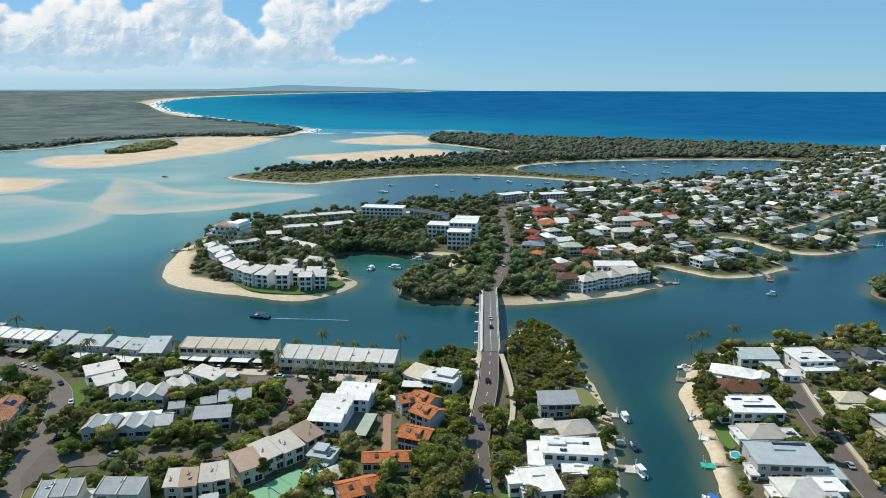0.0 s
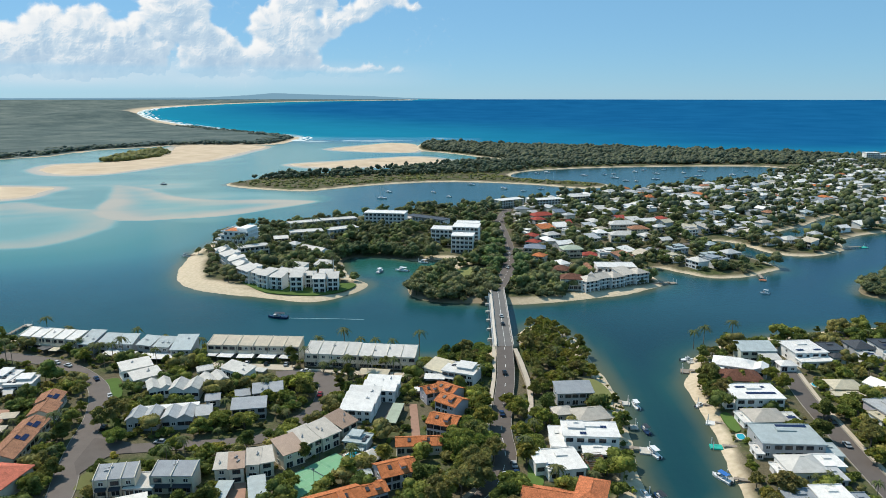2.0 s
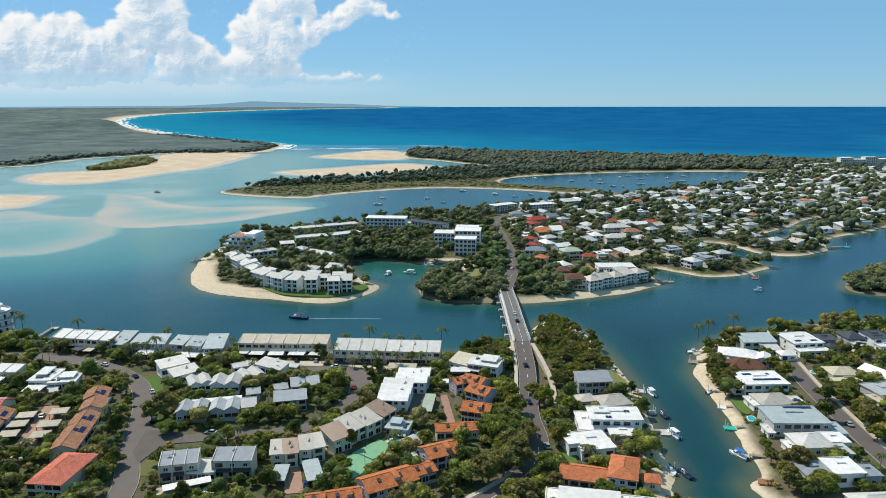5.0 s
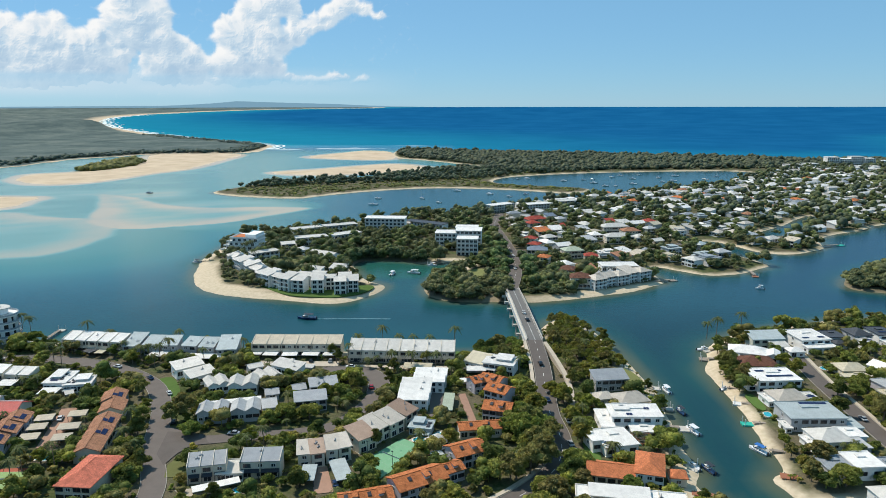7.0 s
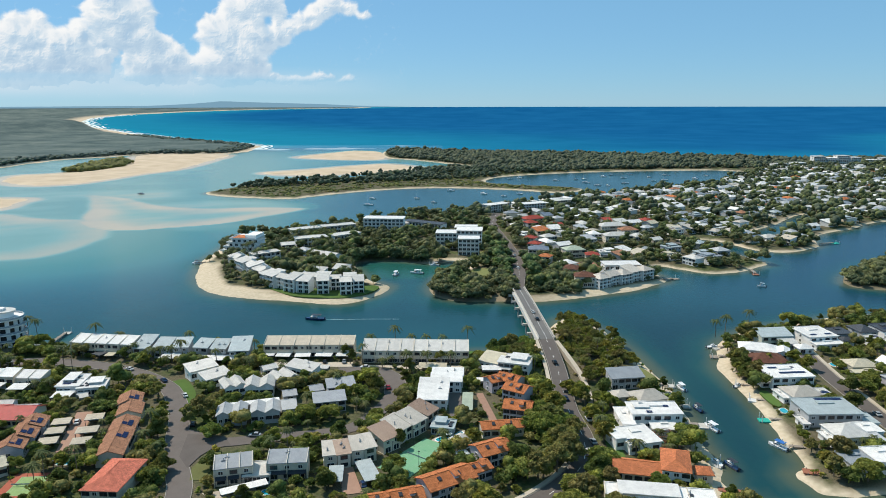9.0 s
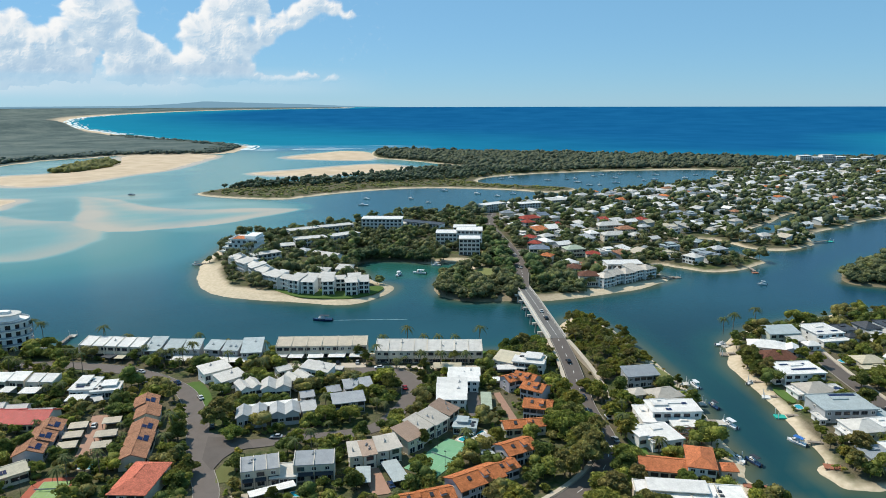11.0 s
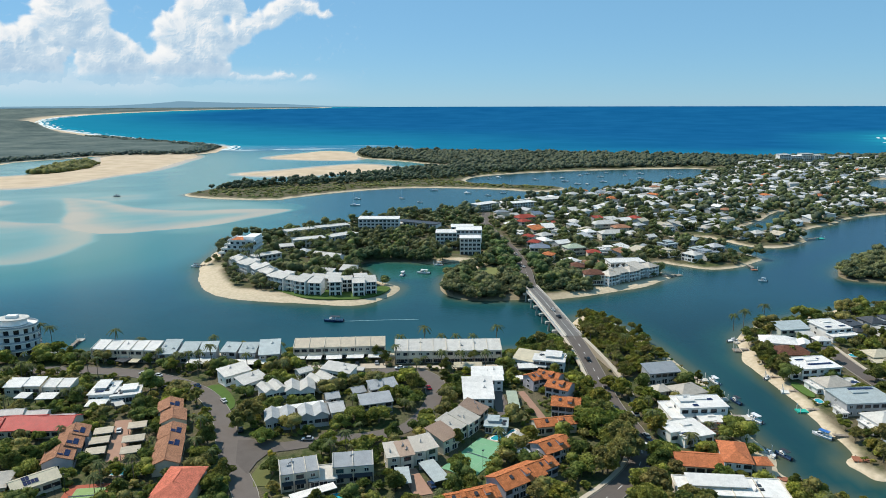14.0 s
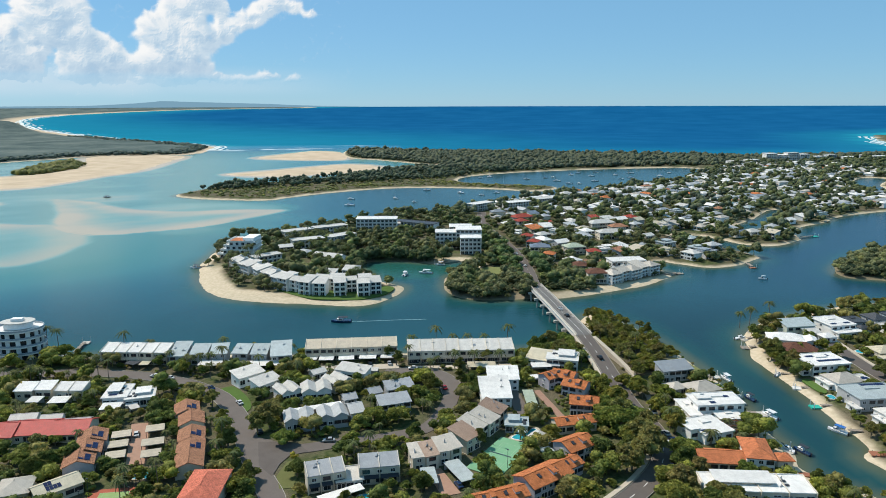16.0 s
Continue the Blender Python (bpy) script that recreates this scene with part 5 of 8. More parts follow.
# east bank
villa(175, 286, 2, "sage green waterside house with a pale blue-grey roof", [(0, 1, 16, 8, 7.2, "skillion", SAGE, BLUE_METAL), (3.5, -6, 8, 5, 5.2, "skillion", SAGE, PALE_METAL)])
villa(160.5, 274, -24, "white beach house with a hipped white roof", [(0, 0, 17, 10.5, 5.2, "hip", WHITE, WHITE_METAL), (-7, -5, 6, 4, 3.9, "flat", WHITE, WHITE_METAL)])
house(169.6, 267.6, -27, 5, 8.5, 5.6, "gable", WHITE, WHITE_METAL, turn=True)
house(183.5, 274.5, 0, 7, 6, 4.7, "hip", WHITE, WHITE_METAL)
villa(197.8, 287, 5, "large white house with a flat roof, solar panels and a terrace", [(0, 2, 15, 15, 6.8, "flat", WHITE, WHITE_METAL), (0, -8, 15, 5, 4.6, "flat", WHITE, WHITE_METAL)], [(-5 + 1.1 * k, -2.5, 7.4) for k in range(3)] + [(3 + 1.1 * k, -2.5, 7.4) for k in range(3)])
villa(211.5, 288.8, 3, "grey house with stepped charcoal roofs", [(0, 2, 8.5, 9, 6.4, "flat", GREYWALL, DARK_METAL), (-1, -5, 6, 5, 4.8, "hip", WHITE, DARK_METAL)])
villa(225.6, 291, 2, "white and grey house with stepped dark roofs", [(0, 2, 9.5, 11, 6.8, "hip", GREYWALL, DARK_METAL), (-1, -6.5, 7, 6, 5.2, "flat", WHITE, PALE_METAL)], [(-1 + 1.1 * k, -7, 5.8) for k in range(3)])
villa(238, 291, 2, "white house with a dark flat roof and solar panels", [(0, 2, 9.5, 12, 6.8, "flat", WHITE, DARK_METAL), (0, -6.5, 9, 5, 4.6, "flat", WHITE, WHITE_METAL)], [(-2 + 1.1 * k, 0, 7.4) for k in range(4)])
villa(252, 290, 0, "white waterside house with a dark roof", [(0, 0, 11, 13, 6.4, "hip", WHITE, DARK_METAL), (2, -8, 7, 4, 4.6, "flat", WHITE, WHITE_METAL)])
house(157.6, 260.6, -6, 16.5, 12, 4.7, "hip", CREAM, BRICK_TILE)
villa(154.2, 238.8, 1, "white two-storey house with solar panels on its flat roof", [(0, 0, 18.5, 13, 6.8, "flat", WHITE, WHITE_METAL), (-10.8, 0, 3, 9, 4.2, "flat", WHITE, PALE_METAL)], [(-5.5 + 1.05 * k, 3.6, 7.42) for k in range(11)] + [(-3.5 + 1.05 * k, -2.2, 7.4) for k in range(11)])
villa(151, 221, 3, "white house with a pale sand-coloured hipped roof and shade sails", [(0, 0, 13, 10.5, 5.6, "hip", WHITE, PALE_TAN), (8.8, -1.5, 4.5, 7, 5.0, "flat", WHITE, PALE_METAL), (-7.6, 1.5, 2.2, 8, 3.9, "flat", WHITE, WHITE_METAL)], [(7.8 + 1.1 * k, -2, 5.56) for k in range(3)])
villa(150.4, 203.4, -2, "grey two-storey house under one wide blue-grey roof", [(0, 0, 20.5, 13.5, 6.8, "flat", GREYWALL, BLUE_METAL), (12.6, -5.5, 4.6, 8, 4.2, "flat", WHITE, BLUE_METAL), (-11.4, -5, 2.2, 6, 3.6, "flat", WHITE, WHITE_METAL)], [(-1 + 1.05 * k, 5.6, 7.45) for k in range(10)])
villa(147.5, 186.5, 2, "pale hipped house with flat white wings", [(0, 0, 12, 10.5, 5.6, "hip", WHITE, PALE_METAL), (10.3, 3, 8, 7, 4.4, "flat", WHITE, WHITE_METAL), (-7.2, -1, 2.4, 8, 3.6, "flat", WHITE, WHITE_METAL), (8.4, -4.6, 4.6, 7, 4.2, "flat", GREYWALL, PALE_GREY)])
villa(143.5, 166.5, 2, "grey and white two-storey house with flat roofs and balconies", [(-5.5, 0, 9, 8, 5.8, "flat", GREYWALL, GREY_METAL), (3.9, 0.5, 9.4, 9, 6.3, "flat", WHITE, WHITE_METAL), (11.2, -1.5, 5, 6.5, 5.6, "flat", GREYWALL, GREY_METAL)])
house(149, 149.0, 2, 17.8, 8.2, 5.4, "hip", WHITE, PALE_METAL)
villa(195.8, 248, -2, "cream house with a hipped cream roof and a long veranda", [(0, 2.4, 12, 9.5, 5.2, "hip", CREAM, CREAM_METAL), (-0.5, -4.6, 14, 4, 4.0, "flat", CREAM, CREAM_METAL)])
villa(210.5, 247, 22, "white gabled house with a long roof", [(0, 0, 8.5, 13, 5.8, "gable", WHITE, WHITE_METAL)])
villa(201.5, 227.5, 10, "lilac-grey two-storey house with flat roofs", [(0, 0, 13, 14, 5.8, "flat", LILAC, PALE_GREY), (-8.4, -3.5, 3.6, 7, 4.5, "flat", WHITE, CREAM_METAL)])
# houses of the western streets
house(-188.2, 260.8, -7, 6.8, 6.0, 6.2, "skillion", CREAM, WHITE_METAL)
house(-180.8, 261.1, -7, 6.4, 6.0, 6.2, "skillion", CREAM, WHITE_METAL)
house(-169.9, 258.5, -7, 11.7, 6.0, 6.2, "skillion", CREAM, WHITE_METAL, units=2)
canopy(-182.2, 252.9, -7, 5.1, 5.7, 4.5, WHITE_METAL)
canopy(-172.3, 251.1, -3, 7.3, 6.2, 4.5, WHITE_METAL)
house(-150.0, 251.9, -0, 9.1, 12.1, 5.8, "flat", WHITE, WHITE_METAL, solar=3)
house(-140.6, 248.8, 8, 10.6, 8.3, 5.4, "flat", WHITE, WHITE_METAL)
canopy(-149.9, 241.7, 1, 7.6, 6.6, 4.5, WHITE_METAL)
canopy(-140.8, 239.6, 30, 3.5, 4.4, 4.5, PALE_METAL)
for k in range(3):
    house(-157.3 - 12.6 * k, 223.6 + 0.6 * k + (0.0, 0.9, -0.2)[k], -3, 12.6, 12.6, 4.9, "gable", CREAM, RED_METAL)
house(-157.2, 227.8, 2, 8, 5, 5.1, "gable", WHITE, PALE_METAL)
house(-167.9, 232.6, 2, 7, 5, 5.1, "gable", WHITE, PALE_METAL)
house(-178.5, 234.9, 2, 9, 5, 5.1, "gable", WHITE, PALE_METAL)
house(-147.1, 212.1, 102, 8.6, 9, 5.8, "gable", LILAC, BROWN_TILE, solar=5)
house(-146.2, 203.5, 102, 8.6, 9, 5.8, "gable", LILAC, BROWN_TILE, solar=6)
house(-146.0, 195.4, 102, 8.6, 9, 5.8, "gable", LILAC, BROWN_TILE, solar=5)
house(-119.0, 231.3, 102, 9.6, 8.5, 5.8, "gable", CREAM, BROWN_TILE, solar=6)
house(-115.5, 221.6, 102, 9.6, 8.5, 5.8, "gable", CREAM, BROWN_TILE, solar=0)
house(-112.9, 208.2, 98, 9.6, 8.5, 5.8, "gable", CREAM, BROWN_TILE, solar=6)
house(-111.3, 198.6, 98, 9.4, 8.5, 5.8, "gable", CREAM, BROWN_TILE, solar=6)
house(-110.0, 189.4, 98, 9.0, 8.5, 5.8, "gable", CREAM, BROWN_TILE, solar=0)
canopy(-138.7, 215.9, 10, 6.5, 5, 4.5, TAN_METAL)
canopy(-137.6, 208.3, 10, 6.5, 5, 4.5, TAN_METAL)
canopy(-136.3, 200.3, 10, 6.5, 5, 4.5, TAN_METAL)
canopy(-127.9, 219.2, 10, 6.5, 5, 4.5, TAN_METAL)
canopy(-126.1, 208.2, 10, 7.5, 5, 4.5, TAN_METAL)
canopy(-124.6, 199.6, 10, 6.5, 5, 4.5, TAN_METAL)
house(-101.9, 171.2, -7, 11.2, 18.9, 6.6, "hip", CREAM, CORAL, turn=True)
house(-147.9, 180.8, 38, 13, 8, 5.4, "gable", CREAM, CREAM_METAL, solar=6)
house(-159.7, 181.3, 9, 9.1, 10.4, 5.8, "hip", CREAM, PALE_TAN)
# apartments round the sand spit
chain = line3([(-137, 491, 0), (-131, 480, 0), (-114, 453, 0), (-103, 432, 0), (-91, 417, 0), (-76, 406, 0), (-68, 403, 0)], 12)
run = np.concatenate([[0], np.cumsum(np.linalg.norm(np.diff(chain[:, :2], axis=0), axis=1))])
for k in range(13):
    at = (k + 0.5) * run[-1] / 13
    px, py = (float(np.interp(at, run, chain[:, i])) for i in (0, 1))
    qx, qy = (float(np.interp(min(at + 4, run[-1]), run, chain[:, i])) for i in (0, 1))
    turn_z = math.degrees(math.atan2(qy - py, qx - px))
    step = (0.0, 1.3, -0.6)[k % 3]
    side = radians(turn_z + 90)
    apartments(px + step * math.cos(side), py + step * math.sin(side), turn_z, 8.0, (9.0, 10.5)[k % 2], 8.4 + 0.13 * k + (0.0, 0.5)[k % 2], kind=("skillion", "gable", "skillion")[k % 3])
for px, py, turn_z, w, d, top, kind in ((-60.5, 402, 4, 7.2, 10, 10.8, "skillion"), (-45.8, 399, 4, 7.2, 10, 10.6, "gable"), (-38, 402.5, 4, 6.5, 9, 9.8, "skillion"), (-53, 409, 4, 6.5, 8, 10, "gable"), (-62, 416, -12, 9, 8, 9.4, "skillion"), (-44, 411, 4, 8, 8, 9.6, "skillion"), (-71, 421, -22, 9, 8, 9.0, "gable")):
    apartments(px, py, turn_z, w, d, top, kind=kind)
# larger blocks of the sound
block(-24.9, 617.8, -8, 37.4, 14, 15, WHITE_METAL)
block(13, 628, -36, 44, 11, 8.5, DARK_METAL)
block(50, 592, -8, 20, 14, 10, WHITE_METAL)
block(28.6, 539.5, -8, 17.1, 14, 15, WHITE_METAL)
block(47.7, 539.2, -8, 20.9, 16, 17, WHITE_METAL)
block(44.4, 512.0, -8, 16.4, 12, 15, WHITE_METAL)
block(-98, 603, 30, 28, 10, 8.5, PALE_METAL)
block(-69, 619, 26, 32, 10, 8.5, PALE_METAL)
block(-87, 559, 20, 27, 10, 8.5, PALE_METAL)
block(-59, 573, 36, 27, 10, 8.5, PALE_METAL)
far_house(-73, 500, -38, 12, 9, 7, PALE_METAL, "gable", WHITE)
far_house(-63, 490, -38, 13, 10, 7.5, PALE_METAL, "gable", WHITE)
far_house(-104, 540, 20, 11, 8, 6.5, PALE_METAL, "gable", WHITE)
far_house(-88, 520, -30, 10, 8, 6.0, PALE_GREY, "hip", WHITE)
far_house(-52, 448, -20, 11, 8, 7.0, PALE_METAL, "skillion", WHITE)
far_house(-68, 441, -25, 11, 8, 7.0, PALE_METAL, "skillion", WHITE)
block(-115.3, 500.5, 35, 22.3, 8, 8, PALE_METAL)
block(-9.6, 628.5, 0, 14.1, 10, 8, PALE_TAN)
block(97.6, 735.7, 35, 31.9, 12, 10, WHITE_METAL)
block(140.6, 739.0, 20, 32.4, 12, 10, WHITE_METAL)
block(180.0, 762.6, 20, 27, 12, 10, PALE_METAL)
for k in range(5):
    at = (k + 0.5) / 5
    apartments(115.8 + 45 * at + (0.0, -0.8)[k % 2], 401.3 + 25 * at + (0.0, 1.4)[k % 2], 29, 10.2, 11, 8.6, PALE_TAN, ("hip", "gable", "hip", "skillion", "hip")[k])
block(145.3, 438.7, 0, 25.2, 12, 9, WHITE_METAL)
# hotels at the far end of the beach
block(700, 1232, 10, 30, 14, 9, PALE_TAN)
block(738, 1238, 8, 26, 14, 10, WHITE_METAL)
for x, y, w, top, roof in ((790, 1258, 22, 20, WHITE_METAL), (813, 1255, 21, 17, WHITE_METAL), (836, 1258, 23, 21, PALE_METAL), (858, 1252, 18, 18, WHITE_METAL)):
    block(x, y, -4, w, 16, top, roof)
far_house(884, 1296, 8, 28, 14, 12, RED_TILE, "hip", WHITE, False)
for k in range(5):
    block(918 + 34 * k, 1292 - 3 * k + (0, 9, -4, 12, 2)[k], (6, 14, 2, 20, 10)[k], (27, 22, 30, 24, 28)[k], 14, (10, 13, 9, 11, 10)[k], (WHITE_METAL, PALE_METAL, WHITE_METAL, PALE_TAN, WHITE_METAL)[k])
# marked houses of the sound
far_house(122.4, 648.5, 20, 21.8, 12, 8, RED_TILE)
far_house(101.0, 616.4, 10, 10.9, 10, 7, WHITE_METAL)
far_house(119.4, 601.3, 10, 8.6, 9, 7, WHITE_METAL)
far_house(102.0, 551.8, -30, 9.9, 9, 7, RED_TILE)
far_house(100.7, 526.4, -30, 9.5, 9, 7, RED_TILE)
far_house(98.8, 500.5, -10, 15.5, 11, 8, SLATE)
far_house(125.6, 497.0, 10, 15.6, 11, 8, GREEN_METAL)
far_house(136.5, 480.7, -8, 9.9, 9, 7, RED_TILE)
far_house(99.5, 477.2, -30, 8.8, 9, 7, TERRACOTTA)
far_house(108.1, 433.4, -20, 9.8, 11, 8, BRICK_TILE)
far_house(110.7, 407.0, -5, 13.2, 11, 9, BRICK_TILE)
far_house(178.7, 552.5, 0, 23.7, 12, 8, PALE_METAL)
far_house(188.5, 602.1, 10, 25.5, 12, 8, PALE_METAL)
far_house(198.7, 584.6, 5, 16.3, 11, 7, BROWN_TILE)


def distant_houses(spots, rnd):
    """The farthest streets, too many to count: walls and hipped or flat roofs in one mesh."""
    mats = [WHITE, PALE_METAL, WHITE_METAL, PALE_GREY, PALE_TAN, GREY_METAL, BROWN_TILE, TERRACOTTA]
    bm = bmesh.new()
    for x, y in spots:
        w, d, h = rnd.uniform(9, 19), rnd.uniform(7.5, 11), rnd.choice((3.2, 3.8, 5.5))
        r = rnd.choices(range(1, 8), (4, 6, 6, 4, 4, 1, 0.7))[0]
        first = len(bm.verts)
        box(bm, -w / 2, w / 2, -d / 2, d / 2, 0, h, 0)
        m = d / 2 + 0.5
        top, W = h + 0.4 * m, w / 2 + 0.5
        c = [(-W, -m, h), (W, -m, h), (W, m, h), (-W, m, h)]
        p, q = (-(W - m) - 0.1, 0, top), (W - m + 0.1, 0, top)
        for f in ((c[0], c[1], q, p), (c[2], c[3], p, q), (c[1], c[2], q), (c[3], c[0], p)):
            slab(bm, f, 0.2, r)
        bm.verts.ensure_lookup_table()
        t = pose(x, y, GZ, 0, 0, rnd.choice((24, 24, -66, 15, 33)) + rnd.uniform(-5, 5))
        for v in bm.verts[first:]:
            v.co = t @ v.co
        FOOTPRINTS.append((x, y, 0.0, w / 2, d / 2))
    ob = new("distant_houses", mesh_of("distant_houses", bm, *mats))
    tagged(ob, "many pale-roofed houses in the far streets of the sound", "houses", kind="stuff")


def sound_houses():
    """The streets of the sound: houses in rows, between canals and gardens."""
    rnd = random.Random(5)
    roofs = [WHITE_METAL, PALE_METAL, PALE_GREY, BLUE_METAL, PALE_TAN, GREY_METAL, CREAM_METAL, BROWN_TILE, RED_TILE, TERRACOTTA, SLATE, TAN_METAL]
    cand = []
    a = radians(24)
    for i in range(-10, 60):
        for j in range(0, 60):
            u, v = i * 16.5 + rnd.uniform(-3, 3), j * 19 - 120 + rnd.uniform(-3, 3)
            cand.append((90 + u * math.cos(a) - v * math.sin(a), 520 + u * math.sin(a) + v * math.cos(a)))
    c = np.array(cand)
    own = inside_by(SHORES["sound"], c[:, 0], c[:, 1])
    for k in ("canal", "canal_far"):
        own = np.minimum(own, -inside_by(SHORES[k], c[:, 0], c[:, 1]))
    made, rest = 0, []
    for (x, y), d in sorted(zip(cand, own), key=lambda q: math.hypot(q[0][0], q[0][1])):
        if d < 11 or x < 86 or x > 1120 or y > 1250 or (x < 112 and y < 480) or y > 0.62 * x + 790:
            continue
        if any(math.hypot(x - f[0], y - f[1]) < 9 + max(f[3], f[4]) for f in FOOTPRINTS):
            continue
        if any(np.hypot(line[:, 0] - x, line[:, 1] - y).min() < half + 8 for line, half in ROADS):
            continue
        if rnd.random() < 0.20:
            continue
        if made >= 130:
            rest.append((x, y))
            continue
        far_house(x, y, rnd.choice((24, 24, -66, 15, 33)) + rnd.uniform(-5, 5), rnd.uniform(9.5, 15), rnd.uniform(8, 11), rnd.choice((4.8, 5.6, 7.2)), rnd.choices(roofs, (16, 12, 8, 3, 4, 3, 2, 1, 0.7, 0.5, 1, 2))[0], rnd.choice(("hip", "hip", "gable", "flat", "skillion")), rnd.choice((CREAM, WHITE, WHITE, GREYWALL)), made < 40)
        made += 1
    distant_houses(rest, rnd)


sound_houses()
# ---- trees ----
def leaf_material(name, dark, light, spread=0.3):
    m, nt, b = nodes_of(name)
    geo = nt.nodes.new("ShaderNodeNewGeometry")
    info = nt.nodes.new("ShaderNodeObjectInfo")
    n = noise_tex(nt, 1.3, 4)
    c1 = ramp(nt, n.outputs[0], [(0.3, dark), (0.7, light)])
    isl = nt.nodes.new("ShaderNodeMapRange")
    isl.inputs[3].default_value, isl.inputs[4].default_value = 1 - spread, 1 + spread
    nt.links.new(geo.outputs["Random Per Island"], isl.inputs[0])
    hue = add(nt, "ShaderNodeHueSaturation", Saturation=1.0, Value=1.0)
    vary = nt.nodes.new("ShaderNodeMapRange")
    vary.inputs[3].default_value, vary.inputs[4].default_value = 0.485, 0.53
    nt.links.new(info.outputs["Random"], vary.inputs[0])
    nt.links.new(vary.outputs[0], hue.inputs["Hue"])
    patch_tone = noise_tex(nt, 0.11, 3)
    tone = ramp(nt, patch_tone.outputs[0], [(0.32, (0.68, 0.74, 0.74)), (0.5, (0.95, 0.95, 0.95)), (0.68, (1.38, 1.32, 0.95))])
    c2 = mix(nt, 1.0, c1.outputs[0], tone.outputs[0], "MULTIPLY")
    nt.links.new(mix(nt, 1.0, c2, isl.outputs[0], "MULTIPLY"), hue.inputs["Color"])
    nt.links.new(hue.outputs[0], b.inputs["Base Color"])
    b.inputs["Roughness"].default_value, b.inputs["Specular IOR Level"].default_value = 0.7, 0.15
    thin, both = nt.nodes.new("ShaderNodeBsdfTranslucent"), nt.nodes.new("ShaderNodeMixShader")
    both.inputs[0].default_value = 0.36
    nt.links.new(hue.outputs[0], thin.inputs[0])
    nt.links.new(b.outputs[0], both.inputs[1])
    nt.links.new(thin.outputs[0], both.inputs[2])
    nt.links.new(both.outputs[0], nt.nodes["Material Output"].inputs[0])
    return m


LEAF_DARK = leaf_material("dark_foliage", (0.089, 0.106, 0.028), (0.225, 0.239, 0.065))
LEAF_GREEN = leaf_material("green_foliage", (0.138, 0.160, 0.035), (0.345, 0.355, 0.084))
LEAF_OLIVE = leaf_material("olive_foliage", (0.161, 0.158, 0.056), (0.361, 0.311, 0.111))
LEAF_LIME = leaf_material("yellow_green_foliage", (0.174, 0.181, 0.036), (0.406, 0.368, 0.085))
PALM_LEAF = leaf_material("palm_fronds", (0.088, 0.114, 0.043), (0.218, 0.229, 0.092))
# Distant woods: haze put in as a bluer, greyer leaf colour.
BUSHLAND = leaf_material("hazy_bushland", (0.090, 0.116, 0.080), (0.176, 0.200, 0.132), 0.25)
# Lightened, bluish green: distance haze painted into the leaf colour.
FAR_LEAF = leaf_material("hazy_far_forest", (0.110, 0.148, 0.128), (0.162, 0.200, 0.164), 0.12)
SOUND_DARK = leaf_material("shaded_grey_green_foliage", (0.080, 0.100, 0.048), (0.175, 0.196, 0.092))
SOUND_GREEN = leaf_material("dull_green_foliage", (0.104, 0.140, 0.058), (0.225, 0.268, 0.108))
SOUND_OLIVE = leaf_material("dull_olive_foliage", (0.130, 0.146, 0.070), (0.252, 0.258, 0.130))
SCRUB = leaf_material("coastal_scrub", (0.169, 0.177, 0.061), (0.290, 0.262, 0.105), 0.3)


def ico(sub):
    bm = bmesh.new()
    bmesh.ops.create_icosphere(bm, subdivisions=sub, radius=1)
    v = np.array([p.co[:] for p in bm.verts])
    f = np.array([[q.index for q in g.verts] for g in bm.faces])
    bm.free()
    return v, f


ICO1, ICO2 = ico(1), ico(2)


def lumps(rng, centres, sizes, base=ICO2, rough=0.22, flat=0.8):
    """Uneven clumps of leaves at the centres."""
    bv, bf = base
    verts, faces, off = [], [], 0
    for c, s in zip(centres, sizes):
        k = 1 + rough * (rng.random(len(bv)) - 0.5) * 2
        verts.append(np.asarray(c) + bv * (k * s)[:, None] * np.array([1, 1, flat]))
        faces.append(bf + off)
        off += len(bv)
    return np.concatenate(verts), np.concatenate(faces)


def tufts(rng, centres, sizes, each, length=0.55):
    """Leaf sprays standing out of the clumps: single triangles, so that the outline is ragged."""
    verts, faces = [], []
    for c, s in zip(centres, sizes):
        d = rng.normal(size=(each, 3))
        d /= np.linalg.norm(d, axis=1)[:, None]
        d[:, 2] = np.abs(d[:, 2]) * 0.9 - 0.15
        side = np.cross(d, rng.normal(size=(each, 3)))
        side /= np.linalg.norm(side, axis=1)[:, None] + 1e-6
        root = np.asarray(c) + d * s * (0.72 + 0.3 * rng.random((each, 1)))
        l = length * (0.5 + rng.random((each, 1)))
        a, b, t = root + side * l * 0.5, root - side * l * 0.5, root + d * l * 0.8 + np.array([0, 0, -0.15]) * l
        verts.append(np.stack([a, b, t], 1).reshape(-1, 3))
    v = np.concatenate(verts)
    return v, np.arange(len(v)).reshape(-1, 3)


def raw_mesh(name, groups, material):
    verts, faces, off = [], [], 0
    for v, f in groups:
        verts.append(v)
        faces.append(f + off)
        off += len(v)
    me = bpy.data.meshes.new(name)
    me.from_pydata(np.concatenate(verts).tolist(), [], np.concatenate(faces).tolist())
    me.polygons.foreach_set("use_smooth", np.ones(len(me.polygons), bool))
    me.materials.append(material)
    return me


